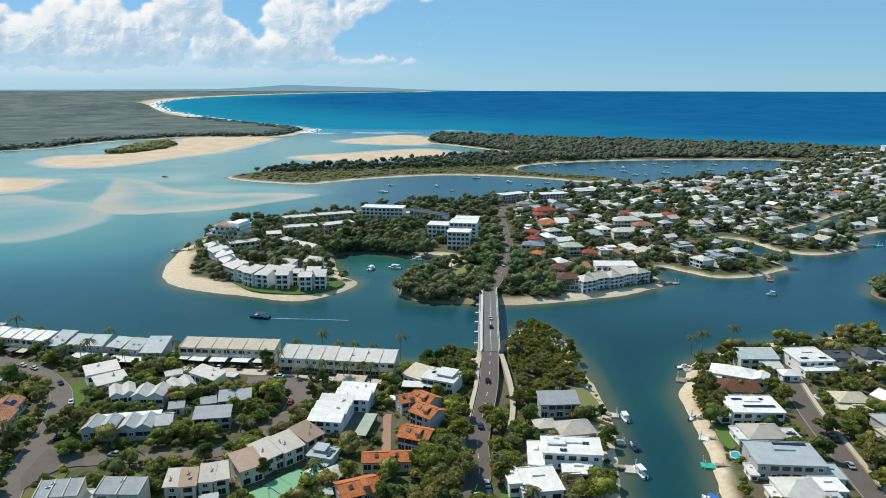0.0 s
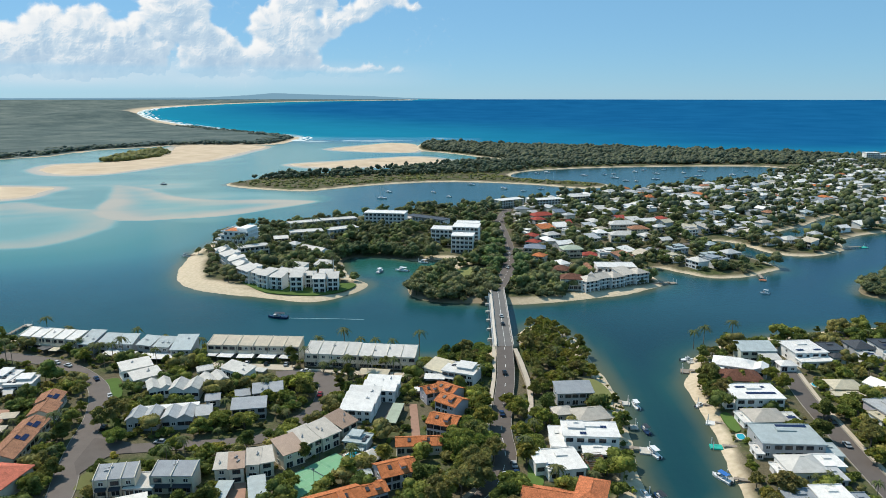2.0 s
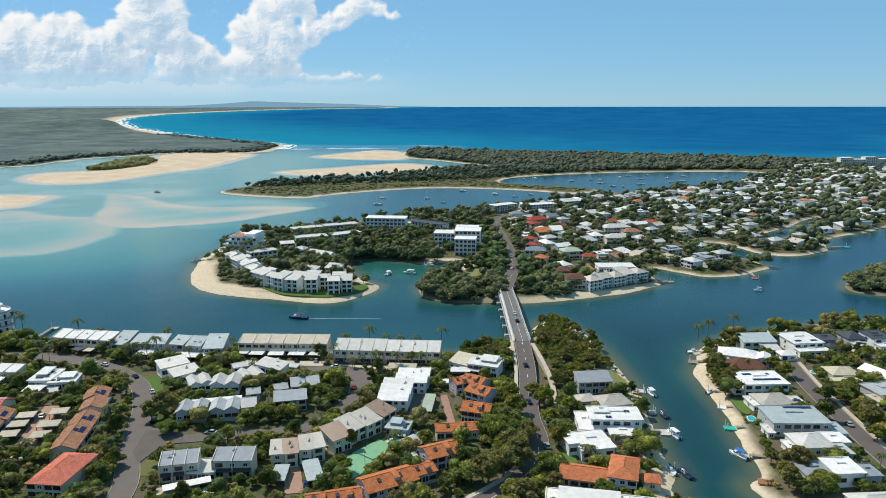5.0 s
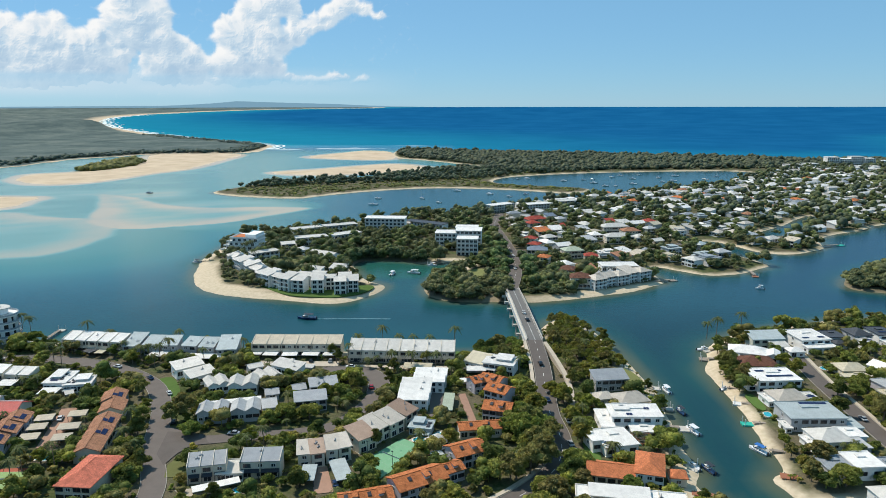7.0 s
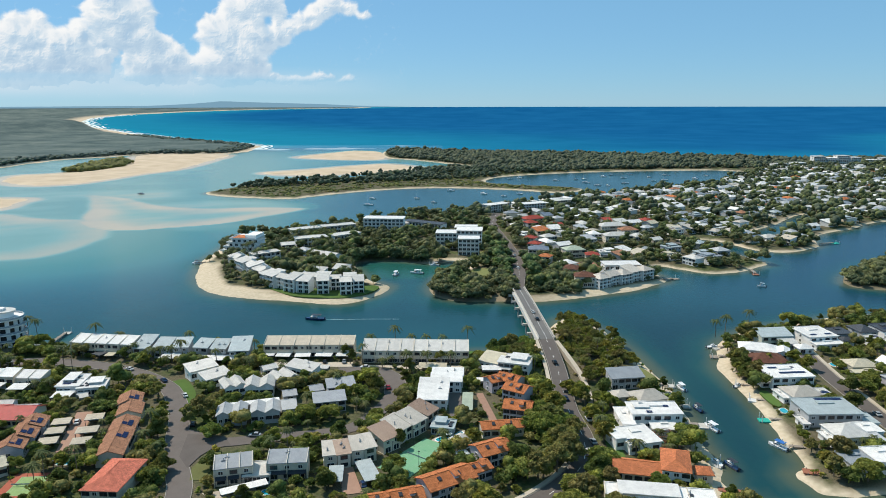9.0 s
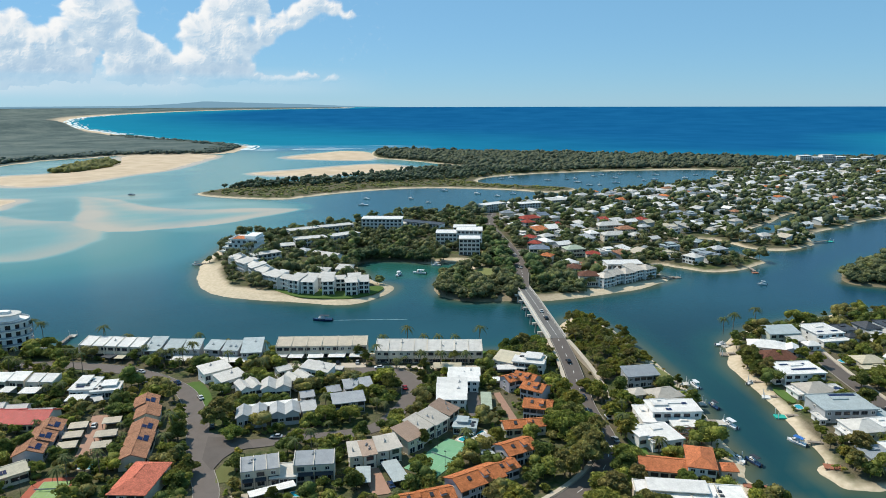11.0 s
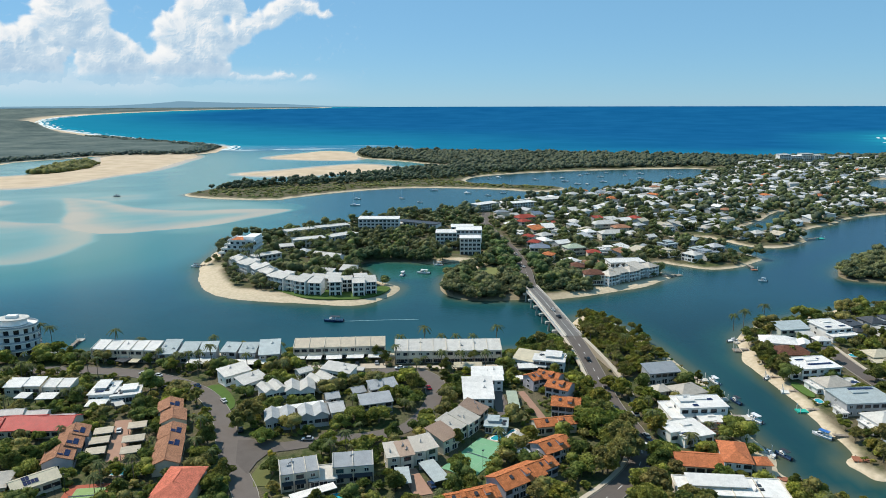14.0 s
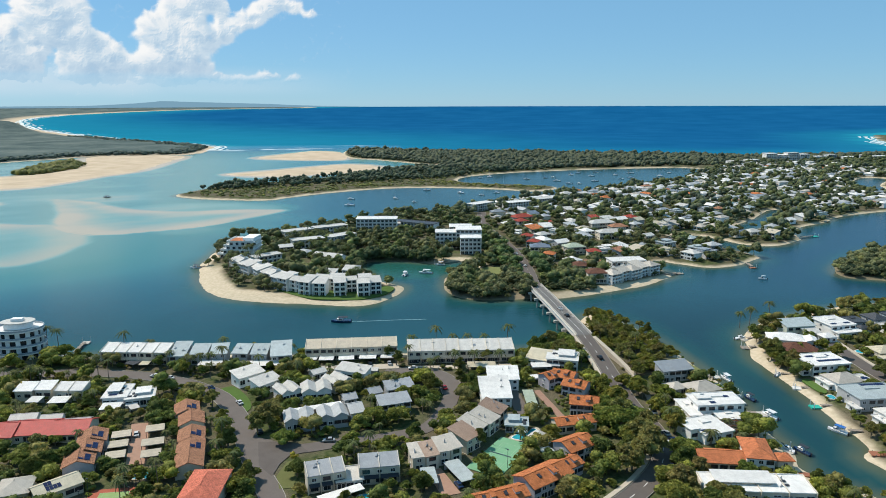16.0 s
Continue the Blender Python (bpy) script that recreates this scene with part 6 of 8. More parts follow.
def crown_plan(rng, r, h, n, bare=0.35):
    """Clump centres in a broad, uneven crown."""
    cs, ss = [], []
    for k in range(n):
        a, q = rng.uniform(0, 2 * math.pi), math.sqrt(rng.random())
        z = h * (bare + (1 - bare) * (0.25 + 0.75 * rng.random()) * (1 - 0.45 * q * q)) - 0.1 * h
        cs.append((q * r * 0.78 * math.cos(a), q * r * 0.78 * math.sin(a), z))
        ss.append(r * rng.uniform(0.24, 0.42))
    return cs, ss


def broad_tree(name, label, r, h, seed, leaf, n=15, each=150):
    rng = np.random.default_rng(seed)
    root = thing(name, Matrix(), label, "tree", "trees of the suburb")
    cs, ss = crown_plan(rng, r, h, n)
    bm = bmesh.new()
    lean = rng.uniform(-0.4, 0.4, 2)
    fork = (lean[0], lean[1], h * 0.36)
    tube(bm, (0, 0, -0.4), fork, 0.06 * r + 0.08, 0.045 * r + 0.05, 7)
    for c in cs[:6]:
        mid = [(fork[i] + c[i]) / 2 + rng.uniform(-0.2, 0.2) for i in range(3)]
        tube(bm, fork, mid, 0.035 * r, 0.022 * r, 5)
        tube(bm, mid, c, 0.022 * r, 0.008 * r, 5)
    part("trunk", bm, BARK, root)
    me = raw_mesh("crown", [lumps(rng, cs, [s * 0.86 for s in ss], ICO1, 0.34), tufts(rng, cs, ss, each, 0.62)], leaf)
    ob = new("crown", me)
    ob.parent = root
    return root


def palm_tree(name, label, h, seed, r=2.6, fronds=15):
    rng = np.random.default_rng(seed)
    root = thing(name, Matrix(), label, "palm tree", "palms of the suburb")
    bm = bmesh.new()
    bend = rng.uniform(-0.5, 0.5, 2)
    pts = [(bend[0] * t * t, bend[1] * t * t, h * t - 0.3) for t in (0, 0.35, 0.7, 1.0)]
    for k, (a, b) in enumerate(zip(pts, pts[1:])):
        tube(bm, a, b, 0.22 - 0.035 * k, 0.185 - 0.035 * k, 7)
    part("trunk", bm, BARK, root)
    top = pts[-1]
    verts, faces = [], []
    for k in range(fronds):
        a = 2 * math.pi * k / fronds + rng.uniform(-0.2, 0.2)
        lift, length = rng.uniform(-0.2, 0.75), r * rng.uniform(0.85, 1.1)
        ahead, side = np.array([math.cos(a), math.sin(a)]), np.array([-math.sin(a), math.cos(a)])
        spine = []
        for t in np.linspace(0, 1, 6):
            p = np.array(top) + np.array([*(ahead * length * t), length * (lift * t - 0.95 * t * t)])
            spine.append((p, 0.36 * math.sin(math.pi * min(0.97, t * 0.85 + 0.12)) + 0.03))
        for s in (-1, 1):
            for (p, w), (q, u) in zip(spine, spine[1:]):
                o = len(verts)
                e0, e1 = np.array([*(side * s * w), -0.45 * w]), np.array([*(side * s * u * 1.25 + ahead * 0.22), -0.5 * u])
                verts += [p, q, q + e1, p + e0 * 0.6]
                faces.append((o, o + 1, o + 2, o + 3))
    me = bpy.data.meshes.new("fronds")
    me.from_pydata([tuple(v) for v in verts], [], faces)
    me.materials.append(PALM_LEAF)
    ob = new("fronds", me)
    ob.parent = root
    return root


def mound(name, label, r, h, seed, leaf):
    rng = np.random.default_rng(seed)
    root = thing(name, Matrix(), label, "shrub", "shrubs of the gardens")
    cs = [(rng.uniform(-0.6, 0.6) * r, rng.uniform(-0.6, 0.6) * r, h * rng.uniform(0.35, 0.75)) for _ in range(6)]
    ss = [r * rng.uniform(0.35, 0.55) for _ in cs]
    me = raw_mesh("leaves", [lumps(rng, cs, [s * 0.86 for s in ss], ICO1, 0.34), tufts(rng, cs, ss, 50, 0.6)], leaf)
    ob = new("leaves", me)
    ob.parent = root
    bm = bmesh.new()
    for c in cs[:3]:
        tube(bm, (0, 0, -0.3), c, 0.07, 0.03, 5)
    part("stems", bm, BARK, root)
    return root


KINDS = [broad_tree("fig_tree", "spreading dark green fig tree in a garden", 4.6, 8.5, 11, LEAF_DARK, 17, 160),
         broad_tree("garden_tree", "rounded mid-green garden tree", 3.6, 7.0, 12, LEAF_GREEN),
         broad_tree("gum_tree", "open olive-green gum tree with a pale trunk", 4.0, 10.5, 13, LEAF_OLIVE, 14, 170),
         broad_tree("flame_tree", "yellow-green leafy street tree", 3.8, 7.5, 14, LEAF_LIME),
         broad_tree("she_oak", "tall narrow dark green tree", 2.6, 10.0, 15, LEAF_DARK, 13, 140),
         broad_tree("garden_tree", "small bright green garden tree", 2.6, 5.4, 16, LEAF_GREEN, 11, 140),
         broad_tree("fig_tree", "broad dense green shade tree", 5.2, 8.0, 17, LEAF_GREEN, 19, 160),
         palm_tree("palm_tree", "slender palm with arching fronds", 9.0, 21, 3.3, 19), palm_tree("palm_tree", "tall palm with a ragged crown", 12.5, 22, 3.6, 21), palm_tree("palm_tree", "short leafy garden palm", 5.0, 23, 2.8, 17),
         mound("shrub", "rounded green garden shrub", 1.7, 2.4, 31, LEAF_GREEN), mound("shrub", "small olive-leaved garden shrub", 1.5, 2.0, 32, LEAF_OLIVE)]
REACH = [4.2, 3.2, 3.6, 3.4, 2.3, 2.4, 4.8, 1.6, 1.6, 1.5, 1.6, 1.5]


def blocked_map(x0, x1, y0, y1, cell=1):
    """What is taken on the plan, cell by cell."""
    xs, ys = np.arange(x0, x1, cell).astype(float), np.arange(y0, y1, cell).astype(float)
    cx, cy = np.meshgrid(xs[::3], ys[::3])
    taken = np.repeat(np.repeat(land_by(cx, cy) < 3.5, 3, 0), 3, 1)[:len(ys), :len(xs)]

    def window(lo, hi):
        i, j = max(0, int((lo[1] - y0) / cell)), max(0, int((lo[0] - x0) / cell))
        rows, cols = slice(i, max(i, int((hi[1] - y0) / cell) + 2)), slice(j, max(j, int((hi[0] - x0) / cell) + 2))
        return rows, cols, *np.meshgrid(xs[cols], ys[rows])

    for fx, fy, a, hw, hd in FOOTPRINTS:
        q = math.hypot(hw, hd) + 3
        rows, cols, gx, gy = window((fx - q, fy - q), (fx + q, fy + q))
        dx, dy = gx - fx, gy - fy
        u, v = dx * math.cos(a) + dy * math.sin(a), -dx * math.sin(a) + dy * math.cos(a)
        taken[rows, cols] |= (np.abs(u) < hw + 0.5) & (v < hd + 0.5) & (v > -hd - 1.0)
    for line, half in ROADS:
        for p, q in zip(line, line[1:]):
            m = half + 2
            rows, cols, gx, gy = window((min(p[0], q[0]) - m, min(p[1], q[1]) - m), (max(p[0], q[0]) + m, max(p[1], q[1]) + m))
            e = q[:2] - p[:2]
            t = np.clip(((gx - p[0]) * e[0] + (gy - p[1]) * e[1]) / (e @ e + 1e-9), 0, 1)
            taken[rows, cols] |= np.hypot(gx - p[0] - t * e[0], gy - p[1] - t * e[1]) < half + 0.5
    for p in PATCHES:
        rows, cols, gx, gy = window(p.min(0) - 1, p.max(0) + 1)
        if gx.size:
            taken[rows, cols] |= inside_by(p, gx, gy) > -0.6
    return taken


def plant(rnd, taken, x0, y0, x, y, k, s, grown, crowd=0.62, edge=0.55):
    r = REACH[k] * s
    for a in range(9):
        q = 0 if a == 8 else r * edge
        i, j = int(y + q * math.sin(a * 0.785) - y0), int(x + q * math.cos(a * 0.785) - x0)
        if not (0 <= i < taken.shape[0] and 0 <= j < taken.shape[1]) or taken[i, j]:
            return False
    if any((x - p[0]) ** 2 + (y - p[1]) ** 2 < (crowd * (r + p[2])) ** 2 for p in grown):
        return False
    grown.append((x, y, r))
    ob = copy_thing(KINDS[k], pose(x, y, GZ + 0.05, 0, 0, rnd.uniform(0, 360)) @ Matrix.Diagonal((s, s, s * rnd.uniform(0.9, 1.12), 1)))
    ob.matrix_basis = pose(x, y, GZ + 0.05, 0, 0, rnd.uniform(0, 360)) @ Matrix.Diagonal((s, s, s * rnd.uniform(0.9, 1.12), 1))
    return True


def planting():
    rnd = random.Random(8)
    x0, y0 = -330, 110
    taken = blocked_map(x0, 330, y0, 345)
    grown = []
    # palms along the waterfront rows
    for x, y, k in ((-203, 321, 8), (-196, 316, 8), (-163, 307, 8), (-150, 303, 7), (-116, 301, 7), (-109, 300, 9), (-84, 299, 9), (-26, 290, 7), (-14, 291, 8), (-6, 289, 7), (1, 288, 7), (9, 287, 7), (21, 289, 8), (-20, 268, 9), (-9, 266, 7), (0, 264.5, 7), (11, 263.5, 7), (152, 301, 7), (155, 297, 8), (172, 306, 8)):
        ob = copy_thing(KINDS[k], Matrix())
        ob.matrix_basis = pose(x, y, GZ, 0, 0, rnd.uniform(0, 360))
        grown.append((x, y, 0.8))
    for k in range(46):
        x, y = rnd.uniform(-205, 24), 0
        y = float(np.interp(x, [-205, -150, -90, -30, 24], [286, 284, 276, 274, 264])) + rnd.choice((0, 0, 2, -4, -10)) + rnd.uniform(-2, 2)
        plant(rnd, taken, x0, y0, x, y, rnd.choice((7, 7, 9, 8)), rnd.uniform(0.7, 0.95), grown, 0.4, 0.2)
    # palms in the resort's gardens
    for k in range(110):
        x, y = (rnd.uniform(-158, -126), rnd.uniform(455, 545)) if k < 18 else (rnd.uniform(-135, 15), rnd.uniform(405, 600))
        if land_by(np.array([x]), np.array([y]))[0] > (17 if k < 18 else 9) and all(math.hypot(x - f[0], y - f[1]) > 0.5 + min(f[3], f[4]) for f in FOOTPRINTS):
            ob = copy_thing(KINDS[rnd.choice((7, 9, 8))], Matrix())
            ob.matrix_basis = pose(x, y, GZ, 0, 0, rnd.uniform(0, 360))

    def stand(x, y, k, s):
        ob = copy_thing(KINDS[k], Matrix())
        ob.matrix_basis = pose(x, y, GZ + 0.05, 0, 0, rnd.uniform(0, 360)) @ Matrix.Diagonal((s, s, s, 1))
        grown.append((x, y, REACH[k] * s))

    # the large single trees
    for x, y, k, s in ((61, 226, 3, 1.1), (44, 176, 2, 1.25), (41, 184, 6, 1), (34, 168, 3, 1.15), (25, 179, 0, 0.9), (35, 200, 1, 1), (52, 168, 0, 0.9), (68, 222, 1, 0.9), (44, 202, 2, 1.1), (50, 192, 2, 1), (39, 171, 2, 1.1), (47, 228, 1, 0.8), (38, 193, 5, 1), (-87, 218, 2, 1.15), (-91, 215, 2, 0.9), (-100, 205, 0, 0.9), (-100, 193, 1, 0.9), (-90, 181, 0, 0.85), (-93, 174, 1, 0.9), (-103, 200, 9, 1.2), (-102, 205, 8, 0.9), (-81, 204, 6, 0.8)):
        stand(x, y, k, s)
    for x, y, k, s in ((-75, 181, 0, 0.8), (-48, 216, 6, 0.95), (-39, 215, 6, 0.95), (-51, 190, 8, 0.8), (-57, 197, 3, 0.9), (-34, 201, 0, 0.8), (-23, 243, 0, 1), (-29, 236, 1, 1), (-21, 212, 1, 0.9), (-36, 166, 0, 0.85), (-14, 175, 1, 0.95), (-13, 168, 1, 0.85), (-13, 191, 4, 0.9), (-8, 260, 4, 1), (-9, 248, 4, 0.9), (-9, 238, 1, 0.8), (3, 194, 9, 1.1), (-126, 170, 8, 0.8), (-127, 178, 8, 0.8), (-118, 181, 8, 0.8), (-120, 173, 0, 0.8), (-140, 185, 1, 0.8)):
        stand(x, y, k, s)
    for x, y, k, s in ((-156, 198, 0, 0.9), (-164, 205, 1, 0.9), (-150, 201, 0, 0.9), (14, 192, 3, 0.9), (60, 194, 7, 1), (61, 170, 1, 0.6), (69, 181, 9, 1.2), (100, 222, 5, 0.9), (132.5, 187, 3, 0.55), (130.5, 179, 2, 0.55), (130, 170, 3, 0.7), (128.5, 163, 2, 0.8), (187, 232, 6, 0.9), (183, 226, 1, 0.9), (190, 236, 1, 0.8), (179, 203, 2, 1), (183, 210, 2, 0.9), (175, 192, 3, 0.9), (58, 233, 3, 0.9), (66, 214, 1, 0.8), (70, 246, 0, 0.8), (175, 276, 1, 0.8), (143, 243, 2, 0.8), (158, 260, 3, 0.8), (172, 252, 3, 1), (171, 261, 3, 0.9), (175, 226, 0, 1), (165, 209, 0, 1), (136, 172, 2, 1), (138, 160, 6, 1), (-38, 284, 0, 0.8), (-35, 274, 4, 0.9)):
        stand(x, y, k, s)
    # broad street trees that close over the main road
    for k in range(13):
        y = 132 + 8.4 * k
        x = float(np.interp(y, [130, 149, 162, 176, 194, 215, 238], [-6, 22, 38, 49, 54, 54, 56.5]))
        side = 1 if k % 2 else -1
        stand(x + side * rnd.uniform(6.0, 8.0) * (1.25 if y < 180 else 1.0), y + rnd.uniform(-2, 2), rnd.choice((2, 3, 6, 2, 3)), rnd.uniform(0.9, 1.2))
    # the wood by the bridge
    for _ in range(420):
        plant(rnd, taken, x0, y0, rnd.uniform(67, 106), rnd.uniform(246, 338), rnd.choice((2, 3, 3, 1, 3, 2, 5)), rnd.uniform(0.42, 0.68), grown, 0.52, 0.35)
    for _ in range(120):
        plant(rnd, taken, x0, y0, rnd.uniform(24, 54), rnd.uniform(262, 296), rnd.choice((0, 2, 6, 1)), rnd.uniform(0.7, 1.0), grown, 0.50)
    for _ in range(130):
        plant(rnd, taken, x0, y0, rnd.uniform(132, 150), rnd.uniform(240, 296), rnd.choice((0, 2, 3)), rnd.uniform(0.6, 0.85), grown, 0.50, 0.3)
    for _ in range(60):
        plant(rnd, taken, x0, y0, rnd.uniform(34, 64), rnd.uniform(130, 225), rnd.choice((2, 2, 3, 6, 0)), rnd.uniform(0.85, 1.15), grown, 0.50, 0.3)
    done = len(grown)
    for _ in range(14000):
        x, y = rnd.uniform(-300, 300), rnd.uniform(125, 330)
        if abs(x + 0.05 * y) > 0.74 * (y + 40) + 30:
            continue
        k = rnd.choice((0, 1, 1, 2, 3, 4, 5, 5, 5, 6, 7, 7, 9, 9, 9, 10, 10, 11))
        plant(rnd, taken, x0, y0, x, y, k, rnd.uniform(0.5, 0.92), grown, 0.50, 0.38 if k < 7 else 0.25)
        if len(grown) > done + 450:
            break
    return grown


GROWN = planting()
for ob in KINDS:
    for o in (*ob.children_recursive, ob):
        bpy.data.objects.remove(o)


def wood(name, label, spots, leaf, seed, size, height, per=5, base=ICO1, ragged=8, far=False, ground=GZ, flat=0.85):
    """Many trees that nobody could count, as one mesh of clumps, trunks and sprays."""
    rng = np.random.default_rng(seed)
    cs, ss, vt, ft = [], [], [], []
    for x, y in spots:
        grow = 0.55 + 1.25 * rng.random() ** 1.7
        r, h = size * grow, height * grow * rng.uniform(0.8, 1.15)
        for _ in range(per):
            a, q = rng.uniform(0, 2 * math.pi), math.sqrt(rng.random())
            cs.append((x + q * r * 0.7 * math.cos(a), y + q * r * 0.7 * math.sin(a), ground + h * (0.35 + 0.6 * rng.random() * (1 - 0.5 * q))))
            ss.append(r * rng.uniform(0.28, 0.6))
        o = len(vt)
        vt += [(x - 0.25, y, ground - 0.5), (x + 0.25, y, ground - 0.5), (x, y + 0.2, ground + h * 0.6)]
        ft.append((o, o + 1, o + 2))
    groups = [lumps(rng, cs, [s * (0.88 if ragged > 9 else 1.0) for s in ss], base, 0.32, flat), (np.array(vt), np.array(ft))]
    if ragged:
        groups.append(tufts(rng, cs, ss, ragged, min(0.28 * size, 0.66 if ragged > 60 else 0.85) if ragged > 9 else 0.28 * size))
    if far:
        groups = [(np.stack(haze_far(v[:, 0], v[:, 1], v[:, 2]), -1), f) for v, f in groups]
    ob = new(name, raw_mesh(name, groups, leaf))
    return tagged(ob, label, "trees", kind="stuff")


def spots_in(outline, n, rng, margin=5.0, keep=None):
    lo, hi = outline.min(0), outline.max(0)
    p = rng.uniform(lo, hi, (n, 2))
    p = p[inside_by(outline, p[:, 0], p[:, 1]) > margin]
    return p if keep is None else p[keep(p)]


def garden_greenery():
    """The close planting between the houses, beyond the single trees: crowns, hedges and undergrowth."""
    rng = np.random.default_rng(12)
    taken = blocked_map(-330, 330, 110, 345)
    for x, y, r in GROWN:
        i, j, q = int(y - 110), int(x + 330), max(1, int(r * 0.6))
        taken[max(0, i - q):i + q + 1, max(0, j - q):j + q + 1] = True
    sets = {"tree": [], "hedge": []}
    p = rng.uniform((-320, 122), (320, 338), (30000, 2))
    wide = np.abs(p[:, 0] + 0.05 * p[:, 1]) < 0.72 * (p[:, 1] + 40) + 25
    grid = {}
    for x, y in p[wide]:
        i, j = int(y - 110), int(x + 330)
        if taken[i, j]:
            continue
        tall = rng.random() < (0.12 if 66 < x < 110 and 242 < y < 342 else 0.5)
        q = 2.0 if tall else 1.0
        if tall and taken[max(0, i - 1):i + 2, max(0, j - 1):j + 2].any():
            tall, q = False, 1.0
        key = (int(x / 6), int(y / 6))
        if any((x - a) ** 2 + (y - b) ** 2 < (0.62 * (q + c)) ** 2 for m in (-1, 0, 1) for n in (-1, 0, 1) for a, b, c in grid.get((key[0] + m, key[1] + n), ())):
            continue
        grid.setdefault(key, []).append((x, y, q))
        sets["tree" if tall else "hedge"].append((x, y))
    for k, (leaf, word) in enumerate(((LEAF_DARK, "dark green"), (LEAF_GREEN, "mid-green"), (LEAF_OLIVE, "olive"), (LEAF_LIME, "yellow-green"))):
        step = (0, 5, 9, 13)[k], (5, 9, 13, 14)[k]
        pick = lambda s: [q for n, q in enumerate(s) if step[0] <= n % 14 < step[1]]
        wood("garden_trees", f"{word} trees crowded between the houses", pick(sets["tree"][:800]), leaf, 80 + k, 2.8, 4.8, 8, ICO1, 84)
        wood("garden_hedges", f"{word} shrubs and hedges round the houses", pick(sets["hedge"][:1150]), leaf, 90 + k, 1.3, 1.6, 3, ICO1, 34)


garden_greenery()


def sound_trees():
    rng = np.random.default_rng(3)
    taken = blocked_map(-200, 1150, 370, 1290, 2)

    def free(p):
        i, j = ((p[:, 1] - 370) / 2).astype(int), ((p[:, 0] + 200) / 2).astype(int)
        ok = (i >= 0) & (j >= 0) & (i < taken.shape[0]) & (j < taken.shape[1])
        out = np.zeros(len(p), bool)
        out[ok] = ~taken[i[ok], j[ok]]
        return out
    s = spots_in(SHORES["sound"], 60000, rng, 3.5, free)
    near = s[(s[:, 1] < 700) & (s[:, 0] < 330)]
    beach = np.hypot(near[:, 0] + 128, near[:, 1] - 445) < 62
    near = near[~beach | (inside_by(SHORES["sound"], near[:, 0], near[:, 1]) > 19)]
    rest = s[(s[:, 1] >= 700) | (s[:, 0] >= 330)]
    near, rest = near[:1250], rest[:4000]
    for k, (leaf, word) in enumerate(((SOUND_DARK, "dark green"), (SOUND_GREEN, "mid-green"), (SOUND_OLIVE, "olive"))):
        wood("sound_trees", f"{word} trees between the houses of the sound", near[k::3], leaf, 40 + k, 3.6, 6.2, 7, ICO1, 44)
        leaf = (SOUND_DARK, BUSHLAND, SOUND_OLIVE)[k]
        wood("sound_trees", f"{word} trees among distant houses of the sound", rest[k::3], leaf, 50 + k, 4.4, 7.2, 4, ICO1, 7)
    park = spots_in(smooth([(9, 402), (18, 383), (60, 380), (60, 425), (40, 424), (35, 456), (18, 447)]), 600, rng, 0.5)
    wood("park_trees", "dense dark olive trees on the headland by the bridge", park[:150], SOUND_OLIVE, 61, 3.2, 5.2, 9, ICO1, 60)
    grove = spots_in(smooth([(58, 470), (66, 400), (70, 395), (84, 425), (95, 470), (72, 560), (60, 560)]), 420, rng, 1.0, free)
    wood("park_trees", "green trees beside the road to the bridge", grove[:85], SOUND_GREEN, 62, 3.4, 6.2, 8, ICO1, 40)
    bank = rng.uniform((78, 388), (126, 424), (400, 2))
    bank = bank[free(bank)]
    wood("bank_trees", "dark olive trees on the bank beside the bridge", bank[:55], SOUND_OLIVE, 65, 3.0, 5.0, 8, ICO1, 40)
    cove = rng.uniform((-48, 484), (12, 512), (600, 2))
    edge = land_by(cove[:, 0], cove[:, 1])
    wood("cove_trees", "dark green trees overhanging the cove", cove[(edge > 0.8) & (edge < 9)][:110], SOUND_DARK, 66, 3.0, 6.0, 8, ICO1, 40)
    isle = spots_in(SHORES["islet"], 700, rng, 2.0)
    wood("mangroves", "dense olive mangroves on a small island", isle[:260], SOUND_OLIVE, 63, 3.6, 5.0, 8, ICO1, 40)
    west = rng.uniform((-290, 300), (-222, 340), (200, 2))
    wood("riverside_trees", "green trees beside the apartment tower", west[land_by(west[:, 0], west[:, 1]) > 4][:40], SOUND_DARK, 64, 3.4, 7, 7, ICO1, 40)


sound_trees()


